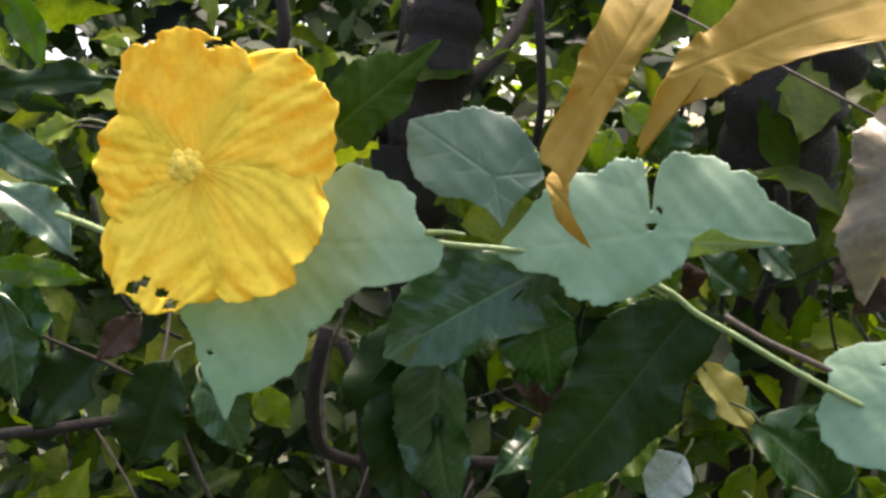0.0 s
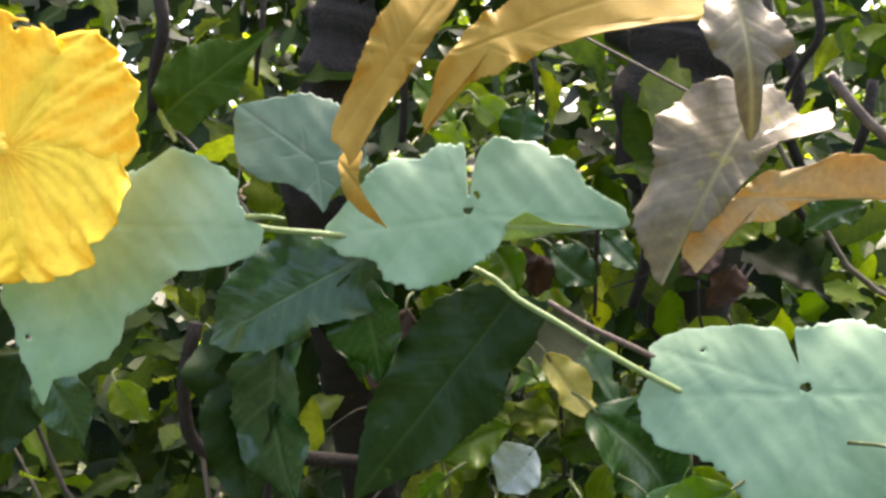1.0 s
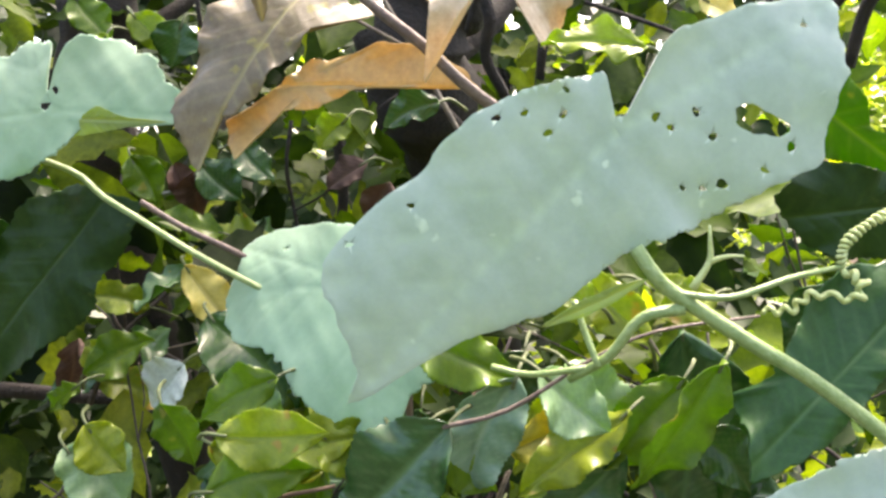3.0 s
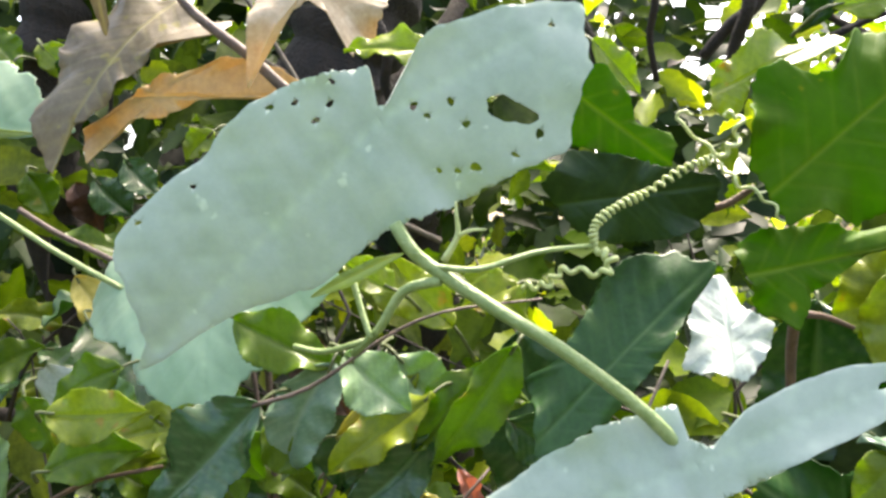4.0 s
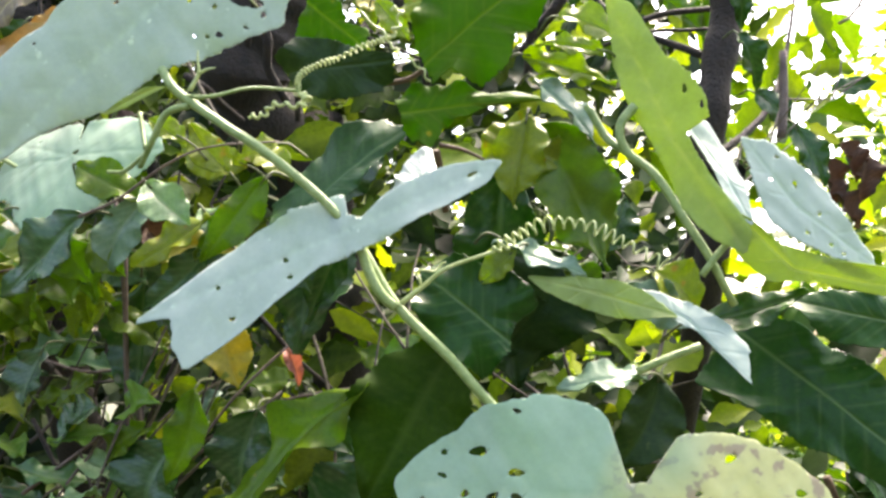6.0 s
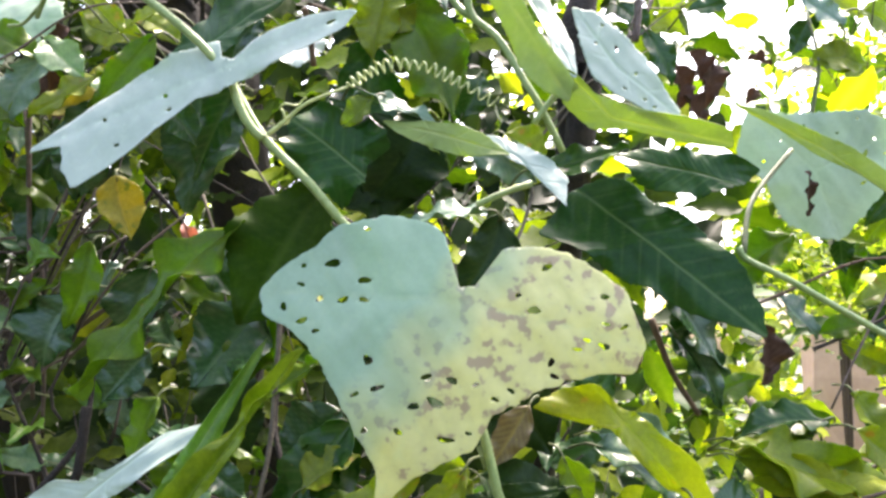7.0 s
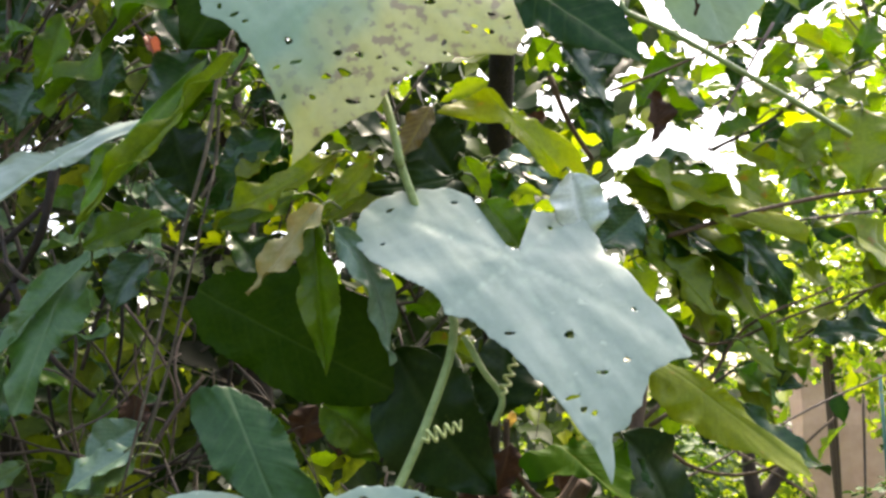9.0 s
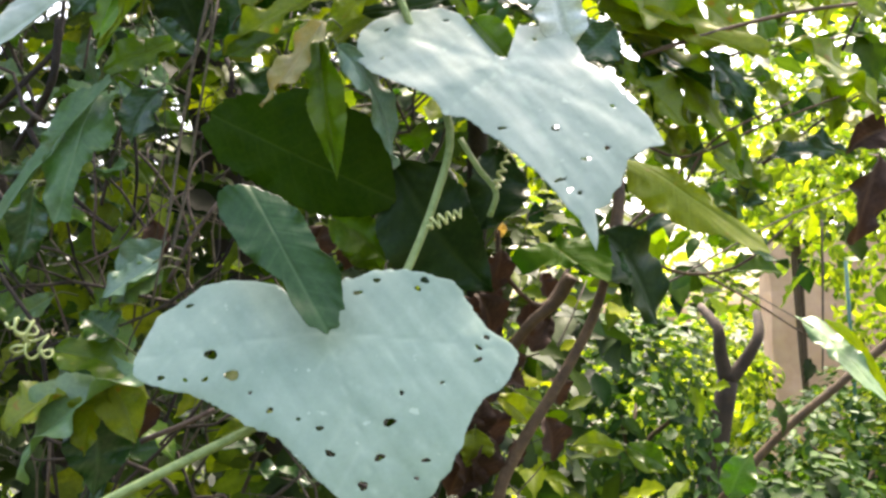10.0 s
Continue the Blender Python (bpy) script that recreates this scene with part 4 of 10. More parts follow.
# shrub leaves round the yellowing leaf
vine_leaf("dark green leaf with a toothed rim", (0.6975, 0.1050, 1.4525), (0.000, -0.933, 0.361), [(164, 30.5), (141, 19.3), (85, 9.7), (23, 17.7), (7, 28.5), (-16, 19.0), (-72, 11.3), (-136, 13.4), (-170, 21.9)], M_LARGE_DARK, cup=0.02, droop=0.0, wave=0.002, holes=[], owner=shrub)
SHRUB((0.556, 0.100, 1.445), (0.525, 0.100, 1.393), 0.0467, (0.196, -0.600, 0.731), M_UNDER, "", curl=0.0, fold=0.25, shape=0.42, wavy=0.02, serr=0.012)
SHRUB((0.528, 0.100, 1.431), (0.462, 0.100, 1.368), 0.0231, (-0.103, -0.600, 0.746), M_GREEN, "", curl=0.0, fold=0.25, shape=0.42, wavy=0.04, serr=0.012)
SHRUB((0.529, 0.120, 1.401), (0.503, 0.120, 1.367), 0.0398, (0.158, -0.600, 0.820), M_DARKBLUE, "", curl=0.0, fold=0.25, shape=0.42, wavy=0.02, serr=0.012)
SHRUB((0.569, 0.110, 1.354), (0.535, 0.110, 1.325), 0.0244, (0.330, -0.930, 0.162), M_DARK, "", curl=0.0, fold=0.25, shape=0.42, wavy=0.02, serr=0.012)
SHRUB((0.613, 0.100, 1.336), (0.587, 0.100, 1.317), 0.0150, (0.166, -0.850, 0.501), M_OLIVE, "", curl=0.0, fold=0.25, shape=0.42, wavy=0.02, serr=0.012)
SHRUB((0.578, 0.100, 1.329), (0.542, 0.100, 1.314), 0.0193, (-0.270, -0.840, 0.471), M_GREEN, "", curl=0.0, fold=0.25, shape=0.42, wavy=0.02, serr=0.012)
SHRUB((0.498, 0.072, 1.309), (0.548, 0.072, 1.387), 0.0090, (-0.069, -0.908, 0.413), M_LIT, "", curl=0.0, fold=0.9, shape=0.42, wavy=0.02, serr=0.012)
# shrub leaves beside the lowest gourd leaves
SHRUB((0.496, 0.080, 1.302), (0.528, 0.080, 1.316), 0.0145, (-0.319, -0.939, 0.129), M_GREEN, "", curl=0.0, fold=0.25, shape=0.42, wavy=0.02, serr=0.012)
SHRUB((0.592, 0.066, 1.316), (0.563, 0.066, 1.283), 0.0139, (-0.183, -0.843, 0.506), M_PINK, "", curl=0.0, fold=0.25, shape=0.42, wavy=0.05, serr=0.012)
SHRUB((0.589, 0.070, 1.311), (0.595, 0.070, 1.252), 0.0150, (-0.181, -0.880, 0.439), M_GREEN, "", curl=0.0, fold=0.6, shape=0.42, wavy=0.02, serr=0.012)
SHRUB((0.595, 0.075, 1.310), (0.623, 0.075, 1.259), 0.0141, (0.487, -0.811, 0.324), M_GREY, "", curl=0.0, fold=0.25, shape=0.42, wavy=0.02, serr=0.012)
SHRUB((0.717, 0.130, 1.348), (0.778, 0.130, 1.331), 0.0251, (0.025, -0.600, 0.752), M_LIT, "", curl=0.0, fold=0.25, shape=0.42, wavy=0.05, serr=0.012)
SHRUB((0.737, 0.140, 1.332), (0.797, 0.140, 1.275), 0.0284, (-0.234, -0.600, 0.764), M_LIT, "", curl=0.3, fold=0.25, shape=0.42, wavy=0.02, serr=0.012)
SHRUB((0.615, 0.100, 1.338), (0.657, 0.100, 1.311), 0.0261, (0.191, -0.860, 0.474), M_DEEP, "", curl=0.0, fold=0.25, shape=0.42, wavy=0.02, serr=0.012)
SHRUB((0.617, 0.120, 1.265), (0.660, 0.120, 1.204), 0.0454, (0.000, -0.995, -0.100), M_DEEP, "", curl=0.0, fold=0.25, shape=0.42, wavy=0.02, serr=0.012)
# stems, stalks and tendrils of the vine
tube_part("stem", [(0.144, 0.140, 1.584), (0.154, 0.140, 1.580), (0.167, 0.135, 1.575)], (0.0010, 0.0010), M_STEM, vine, "thin green stem", 8)
tube_part("stem", [(0.253, 0.142, 1.571), (0.262, 0.140, 1.569), (0.277, 0.140, 1.567), (0.296, 0.142, 1.563), (0.321, 0.142, 1.554), (0.331, 0.140, 1.546), (0.342, 0.138, 1.539), (0.354, 0.137, 1.531), (0.367, 0.137, 1.523), (0.383, 0.137, 1.514)], (0.0009, 0.0009), M_STEM, vine, "long thin green vine stem", 8)
tube_part("bud_cluster", [(0.255, 0.137, 1.573), (0.261, 0.135, 1.573), (0.266, 0.137, 1.572)], (0.0010, 0.0005), M_STEM, vine, "tiny cluster of green buds", 8)
tube_part("stem", [(0.467, 0.060, 1.531), (0.470, 0.059, 1.526), (0.474, 0.060, 1.522), (0.488, 0.060, 1.512), (0.500, 0.060, 1.504), (0.518, 0.062, 1.489), (0.529, 0.066, 1.475), (0.540, 0.066, 1.457), (0.556, 0.068, 1.441), (0.569, 0.072, 1.426), (0.587, 0.078, 1.410), (0.604, 0.078, 1.386), (0.615, 0.074, 1.359), (0.621, 0.076, 1.335), (0.620, 0.080, 1.338), (0.632, 0.085, 1.305), (0.642, 0.078, 1.272), (0.635, 0.075, 1.243), (0.620, 0.066, 1.208), (0.612, 0.062, 1.200), (0.602, 0.070, 1.185), (0.583, 0.070, 1.163), (0.559, 0.060, 1.152), (0.532, 0.055, 1.140), (0.497, 0.050, 1.124)], (0.0014, 0.0019), M_STEM, vine, "thick ribbed green vine stem", 10)
tube_part("leaf_stalk", [(0.529, 0.062, 1.478), (0.532, 0.062, 1.468), (0.536, 0.063, 1.460), (0.540, 0.065, 1.456)], (0.0016, 0.0016), M_STEM, leaf_f, "green leaf stalk", 8)
tube_part("stem", [(0.474, 0.060, 1.522), (0.484, 0.058, 1.521), (0.496, 0.060, 1.524), (0.509, 0.068, 1.525)], (0.0007, 0.0005), M_STEM, vine, "thin side shoot", 8)
coil_part([(0.509, 0.068, 1.524), (0.509, 0.067, 1.529), (0.514, 0.068, 1.533), (0.521, 0.070, 1.536), (0.530, 0.072, 1.541), (0.537, 0.073, 1.543)], 0.0008, 0.0008, 26, 0.00045, M_TENDRIL, vine, "tightly coiled pale green tendril")
coil_part([(0.509, 0.068, 1.524), (0.512, 0.066, 1.522), (0.510, 0.064, 1.519), (0.502, 0.065, 1.520), (0.498, 0.066, 1.517), (0.493, 0.067, 1.517)], 0.0010, 0.0006, 9, 0.00070, M_TENDRIL, vine, "thick curled tendril tip")
coil_part([(0.537, 0.073, 1.543), (0.533, 0.072, 1.547), (0.528, 0.070, 1.551), (0.530, 0.070, 1.553), (0.531, 0.070, 1.552)], 0.0004, 0.0004, 3, 0.00045, M_TENDRIL, vine, "hooked young tendril")
coil_part([(0.537, 0.073, 1.543), (0.540, 0.070, 1.546), (0.541, 0.070, 1.551), (0.538, 0.070, 1.552)], 0.0008, 0.0008, 4, 0.00058, M_TENDRIL, vine, "downy pale shoot tip")
coil_part([(0.537, 0.073, 1.542), (0.541, 0.072, 1.537), (0.547, 0.072, 1.533), (0.550, 0.072, 1.528)], 0.0006, 0.0006, 4, 0.00045, M_TENDRIL, vine, "pale curling tendril")
tube_part("stem", [(0.476, 0.060, 1.519), (0.468, 0.062, 1.517), (0.462, 0.066, 1.509), (0.455, 0.074, 1.503)], (0.0012, 0.0009), M_STEM, vine, "green side stem", 8)
tube_part("leaf_stalk", [(0.458, 0.070, 1.506), (0.447, 0.080, 1.503), (0.439, 0.085, 1.504)], (0.0007, 0.0007), M_STEM, vine, "", 8)
tube_part("leaf_stalk", [(0.460, 0.066, 1.507), (0.458, 0.068, 1.513), (0.456, 0.070, 1.520)], (0.0007, 0.0007), M_STEM, vine, "", 8)
tube_part("bud", [(0.477, 0.058, 1.523), (0.480, 0.057, 1.528), (0.480, 0.056, 1.532), (0.480, 0.056, 1.535)], (0.0008, 0.0002), M_TENDRIL, vine, "yellowish unfolding leaf bud", 8)
tube_part("bud", [(0.480, 0.057, 1.528), (0.483, 0.056, 1.529), (0.486, 0.055, 1.529)], (0.0006, 0.0002), M_TENDRIL, vine, "yellowish unfolding leaf bud", 8)
coil_part([(0.569, 0.056, 1.471), (0.576, 0.055, 1.475), (0.585, 0.056, 1.479), (0.597, 0.059, 1.479), (0.608, 0.060, 1.474), (0.620, 0.060, 1.467)], 0.0018, 0.0018, 19, 0.00044, M_TENDRIL, vine, "springy coiled pale tendril")
tube_part("tendril", [(0.542, 0.064, 1.457), (0.549, 0.062, 1.462), (0.556, 0.060, 1.467), (0.569, 0.056, 1.471)], (0.0008, 0.0005), M_TENDRIL, vine, "", 8)
coil_part([(0.549, 0.062, 1.462), (0.547, 0.060, 1.465), (0.552, 0.060, 1.467), (0.556, 0.060, 1.468)], 0.0007, 0.0007, 2, 0.00045, M_TENDRIL, vine, "fine pale tendril")
tube_part("stem", [(0.616, 0.085, 1.522), (0.611, 0.085, 1.515), (0.613, 0.086, 1.507), (0.622, 0.086, 1.499), (0.631, 0.084, 1.483), (0.638, 0.084, 1.471), (0.646, 0.090, 1.457)], (0.0016, 0.0013), M_STEM, vine, "pale green vine stem", 8)
tube_part("leaf_stalk", [(0.601, 0.090, 1.524), (0.607, 0.090, 1.513), (0.613, 0.086, 1.507)], (0.0015, 0.0015), M_STEM, vine, "", 8)
tube_part("leaf_stalk", [(0.651, 0.082, 1.482), (0.642, 0.082, 1.475), (0.635, 0.084, 1.466)], (0.0012, 0.0012), M_STEM, vine, "", 8)
tube_part("leaf_stalk", [(0.634, 0.085, 1.444), (0.623, 0.084, 1.440), (0.614, 0.085, 1.436)], (0.0013, 0.0013), M_STEM, vine, "pale green leaf stalk", 8)
tube_part("leaf_stalk", [(0.753, 0.150, 1.471), (0.739, 0.140, 1.457), (0.727, 0.130, 1.442), (0.721, 0.120, 1.422)], (0.0011, 0.0012), M_STEM_DULL, vine, "dark green bent leaf stalk", 8)
tube_part("stem", [(0.719, 0.120, 1.425), (0.722, 0.120, 1.420), (0.738, 0.120, 1.412), (0.755, 0.120, 1.402), (0.773, 0.122, 1.392), (0.794, 0.125, 1.381), (0.824, 0.130, 1.364)], (0.0014, 0.0014), M_STEM, vine, "long thin green vine stem", 8)
tube_part("stem", [(0.646, 0.074, 1.267), (0.653, 0.073, 1.254), (0.660, 0.074, 1.244), (0.657, 0.076, 1.234)], (0.0013, 0.0013), M_STEM, vine, "thin forked stem", 8)
coil_part([(0.660, 0.073, 1.245), (0.663, 0.072, 1.253), (0.667, 0.074, 1.261)], 0.0014, 0.0014, 5, 0.00071, M_TENDRIL, vine, "small coiled green tendril")
coil_part([(0.631, 0.060, 1.229), (0.638, 0.060, 1.232), (0.645, 0.060, 1.234)], 0.0020, 0.0020, 5, 0.00068, M_TENDRIL, vine, "small coiled green tendril")
coil_part([(0.455, 0.080, 1.197), (0.465, 0.080, 1.194), (0.472, 0.080, 1.185), (0.461, 0.080, 1.187), (0.466, 0.080, 1.197)], 0.0033, 0.0033, 8, 0.00071, M_TENDRIL, vine, "tangled yellow tendril")
# twigs and branches of the shrub
tube_part("twig", [(0.405, 0.100, 1.600), (0.413, 0.100, 1.589), (0.426, 0.103, 1.578), (0.435, 0.105, 1.569), (0.444, 0.110, 1.562)], (0.0012, 0.0016), M_TWIG, amber_twig, "purple-brown slender twig", 8)
tube_part("twig", [(0.340, 0.145, 1.544), (0.352, 0.145, 1.536), (0.369, 0.145, 1.527), (0.385, 0.145, 1.517)], (0.0009, 0.0009), M_TWIG, shrub, "grey-brown twig", 8)
tube_part("twig", [(0.425, 0.090, 1.489), (0.442, 0.085, 1.494), (0.460, 0.082, 1.505), (0.475, 0.082, 1.511), (0.498, 0.085, 1.513)], (0.0006, 0.0003), M_TWIG, shrub, "", 8)
tube_part("twig", [(0.363, 0.100, 1.461), (0.379, 0.100, 1.469), (0.400, 0.100, 1.473)], (0.0008, 0.0005), M_BRANCH, shrub, "", 8)
tube_part("twig", [(0.533, 0.085, 1.532), (0.541, 0.085, 1.533), (0.548, 0.085, 1.537)], (0.0011, 0.0008), M_BRANCH, shrub, "", 8)
tube_part("leaf_stalk", [(0.552, 0.074, 1.506), (0.553, 0.080, 1.499), (0.554, 0.085, 1.488)], (0.0013, 0.0011), M_BRANCH, shrub, "", 8)
tube_part("leaf_stalk", [(0.553, 0.075, 1.508), (0.560, 0.078, 1.507), (0.567, 0.080, 1.504)], (0.0009, 0.0005), M_BRANCH, shrub, "", 8)
tube_part("twig", [(0.541, 0.100, 1.407), (0.540, 0.095, 1.363), (0.538, 0.092, 1.340), (0.531, 0.095, 1.314), (0.524, 0.100, 1.287), (0.516, 0.105, 1.246), (0.506, 0.110, 1.203)], (0.0010, 0.0006), M_TWIG_GREY, shrub, "thin grey-brown upright twig", 8)
tube_part("branch", [(0.719, 0.130, 1.223), (0.708, 0.130, 1.191), (0.689, 0.130, 1.159), (0.670, 0.130, 1.131), (0.658, 0.130, 1.103), (0.647, 0.140, 1.023)], (0.0022, 0.0032), M_BRANCH, shrub, "smooth brown branch", 8)
tube_part("branch", [(0.697, 0.120, 1.210), (0.690, 0.125, 1.199), (0.678, 0.130, 1.189), (0.668, 0.140, 1.175)], (0.0032, 0.0025), M_BRANCH, shrub, "", 8)
tube_part("branch", [(0.716, 0.130, 1.215), (0.722, 0.135, 1.234), (0.726, 0.140, 1.255), (0.724, 0.150, 1.280)], (0.0035, 0.0025), M_BRANCH, shrub, "", 8)
tube_part("branch", [(1.011, 0.400, 1.183), (0.945, 0.400, 1.133), (0.898, 0.400, 1.098), (0.841, 0.400, 1.042)], (0.0033, 0.0033), M_BRANCH, shrub, "", 8)
tube_part("twig", [(0.688, 0.140, 1.397), (0.696, 0.142, 1.376), (0.708, 0.145, 1.357)], (0.0016, 0.0012), M_BRANCH, shrub, "", 8)
tube_part("twig", [(0.796, 0.140, 1.424), (0.777, 0.140, 1.391), (0.761, 0.140, 1.360)], (0.0008, 0.0005), M_TWIG, shrub, "", 8)
tube_part("twig", [(0.738, 0.130, 1.317), (0.776, 0.130, 1.328), (0.813, 0.130, 1.336), (0.846, 0.130, 1.340)], (0.0013, 0.0009), M_BRANCH, shrub, "", 8)
tube_part("twig", [(0.733, 0.150, 1.283), (0.761, 0.150, 1.270), (0.798, 0.150, 1.283), (0.844, 0.150, 1.299)], (0.0009, 0.0005), M_BRANCH, shrub, "", 8)
tube_part("twig", [(0.730, 0.160, 1.231), (0.756, 0.160, 1.213), (0.788, 0.160, 1.214), (0.819, 0.160, 1.237)], (0.0010, 0.0006), M_BRANCH, shrub, "", 8)
tube_part("twig", [(0.731, 0.150, 1.233), (0.758, 0.150, 1.252), (0.777, 0.150, 1.278), (0.819, 0.150, 1.297)], (0.0011, 0.0006), M_BRANCH, shrub, "", 8)
tube_part("twig", [(0.810, 0.300, 1.220), (0.846, 0.300, 1.199), (0.886, 0.300, 1.171)], (0.0010, 0.0006), M_BRANCH, shrub, "", 8)
tube_part("twig", [(0.720, 0.160, 1.397), (0.748, 0.160, 1.408), (0.787, 0.160, 1.424), (0.818, 0.160, 1.422)], (0.0009, 0.0005), M_BRANCH, shrub, "", 8)
tube_part("twig", [(0.439, 0.162, 1.450), (0.424, 0.162, 1.417), (0.409, 0.172, 1.385), (0.382, 0.182, 1.343)], (0.0008, 0.0006), M_BARK, shrub, "", 6)
tube_part("twig", [(0.454, 0.207, 1.465), (0.434, 0.207, 1.427), (0.409, 0.217, 1.388), (0.380, 0.227, 1.358)], (0.0010, 0.0007), M_BARK, shrub, "", 6)
tube_part("twig", [(0.376, 0.165, 1.370), (0.391, 0.165, 1.393), (0.403, 0.175, 1.410), (0.419, 0.185, 1.426)], (0.0007, 0.0005), M_TWIG, shrub, "", 6)
tube_part("twig", [(0.409, 0.177, 1.469), (0.414, 0.177, 1.425), (0.410, 0.187, 1.390), (0.408, 0.197, 1.341)], (0.0011, 0.0007), M_BARK, shrub, "", 6)
tube_part("twig", [(0.508, 0.191, 1.428), (0.472, 0.191, 1.422), (0.446, 0.201, 1.411), (0.415, 0.211, 1.392)], (0.0008, 0.0005), M_TWIG, shrub, "", 6)
tube_part("twig", [(0.445, 0.206, 1.473), (0.461, 0.206, 1.456), (0.473, 0.216, 1.440), (0.491, 0.226, 1.423)], (0.0013, 0.0009), M_BARK, shrub, "", 6)
tube_part("twig", [(0.365, 0.177, 1.415), (0.380, 0.177, 1.390), (0.395, 0.187, 1.365), (0.402, 0.197, 1.341)], (0.0010, 0.0007), M_BARK, shrub, "", 6)
tube_part("twig", [(0.439, 0.206, 1.343), (0.445, 0.206, 1.374), (0.452, 0.216, 1.389), (0.463, 0.226, 1.403)], (0.0008, 0.0006), M_TWIG, shrub, "", 6)
tube_part("twig", [(0.375, 0.187, 1.344), (0.397, 0.187, 1.367), (0.421, 0.197, 1.382), (0.443, 0.207, 1.406)], (0.0008, 0.0005), M_TWIG, shrub, "", 6)
tube_part("twig", [(0.367, 0.176, 1.441), (0.393, 0.176, 1.435), (0.415, 0.186, 1.442), (0.432, 0.196, 1.456)], (0.0007, 0.0005), M_TWIG, shrub, "", 6)
tube_part("twig", [(0.401, 0.182, 1.273), (0.419, 0.182, 1.245), (0.433, 0.192, 1.202), (0.439, 0.202, 1.159)], (0.0009, 0.0006), M_TWIG, shrub, "", 6)
tube_part("twig", [(0.423, 0.172, 1.301), (0.441, 0.172, 1.270), (0.470, 0.182, 1.243), (0.498, 0.192, 1.243)], (0.0016, 0.0011), M_BARK, shrub, "", 6)
tube_part("twig", [(0.415, 0.165, 1.179), (0.447, 0.165, 1.190), (0.481, 0.175, 1.200), (0.521, 0.185, 1.226)], (0.0010, 0.0007), M_BARK, shrub, "", 6)
tube_part("twig", [(0.468, 0.170, 1.224), (0.465, 0.170, 1.183), (0.456, 0.180, 1.142), (0.446, 0.190, 1.103)], (0.0010, 0.0007), M_BARK, shrub, "", 6)
tube_part("twig", [(0.464, 0.208, 1.102), (0.483, 0.208, 1.144), (0.493, 0.218, 1.174), (0.504, 0.228, 1.200)], (0.0012, 0.0008), M_BARK, shrub, "", 6)
tube_part("twig", [(0.402, 0.230, 1.204), (0.408, 0.230, 1.164), (0.407, 0.240, 1.124), (0.407, 0.250, 1.090)], (0.0015, 0.0010), M_BARK, shrub, "", 6)
tube_part("twig", [(0.526, 0.171, 1.306), (0.534, 0.171, 1.276), (0.528, 0.181, 1.241), (0.507, 0.191, 1.212)], (0.0014, 0.0009), M_BARK, shrub, "", 6)
tube_part("twig", [(0.410, 0.163, 1.309), (0.427, 0.163, 1.326), (0.438, 0.173, 1.347), (0.437, 0.183, 1.376)], (0.0018, 0.0012), M_BARK, shrub, "", 6)
tube_part("twig", [(0.409, 0.229, 1.100), (0.410, 0.229, 1.158), (0.394, 0.239, 1.204), (0.380, 0.249, 1.232)], (0.0010, 0.0007), M_TWIG, shrub, "", 6)
tube_part("twig", [(0.466, 0.197, 1.299), (0.488, 0.197, 1.272), (0.497, 0.207, 1.245), (0.491, 0.217, 1.200)], (0.0009, 0.0007), M_TWIG, shrub, "", 6)
tube_part("branch", [(0.203, 0.234, 1.530), (0.196, 0.234, 1.505), (0.195, 0.244, 1.478), (0.211, 0.254, 1.466)], (0.0032, 0.0026), M_BARK, shrub, "", 6)
tube_part("branch", [(0.211, 0.224, 1.527), (0.216, 0.224, 1.507), (0.215, 0.234, 1.481), (0.213, 0.244, 1.451)], (0.0024, 0.0019), M_BARK, shrub, "", 6)
tube_part("branch", [(0.046, 0.246, 1.486), (0.083, 0.246, 1.489), (0.103, 0.256, 1.489), (0.131, 0.266, 1.490)], (0.0027, 0.0022), M_BARK, shrub, "", 6)
tube_part("branch", [(0.207, 0.260, 1.465), (0.232, 0.260, 1.466), (0.259, 0.270, 1.460), (0.286, 0.280, 1.455)], (0.0037, 0.0030), M_BARK, shrub, "", 6)
tube_part("branch", [(0.086, 0.237, 1.539), (0.086, 0.237, 1.520), (0.081, 0.247, 1.498), (0.078, 0.257, 1.477)], (0.0011, 0.0009), M_BARK, shrub, "", 6)
tube_part("branch", [(0.110, 0.235, 1.588), (0.114, 0.235, 1.557), (0.120, 0.245, 1.536), (0.135, 0.255, 1.524)], (0.0012, 0.0009), M_BARK, shrub, "", 6)
tube_part("branch", [(0.293, 0.213, 1.653), (0.293, 0.213, 1.633), (0.293, 0.223, 1.614), (0.290, 0.233, 1.598)], (0.0020, 0.0016), M_BARK, shrub, "", 6)
tube_part("branch", [(0.072, 0.265, 1.615), (0.082, 0.265, 1.617), (0.088, 0.275, 1.619), (0.094, 0.285, 1.618)], (0.0011, 0.0009), M_BARK, shrub, "", 6)
tube_part("branch", [(0.245, 0.212, 1.657), (0.243, 0.212, 1.641), (0.238, 0.222, 1.632), (0.234, 0.232, 1.623)], (0.0013, 0.0011), M_BARK, shrub, "", 6)
tube_part("branch", [(0.403, 0.240, 1.538), (0.403, 0.240, 1.525), (0.408, 0.250, 1.512), (0.414, 0.260, 1.500)], (0.0007, 0.0005), M_BARK, shrub, "", 6)
tube_part("branch", [(0.187, 0.260, 1.671), (0.188, 0.260, 1.652), (0.179, 0.270, 1.637), (0.173, 0.280, 1.621)], (0.0031, 0.0025), M_BARK, shrub, "", 6)
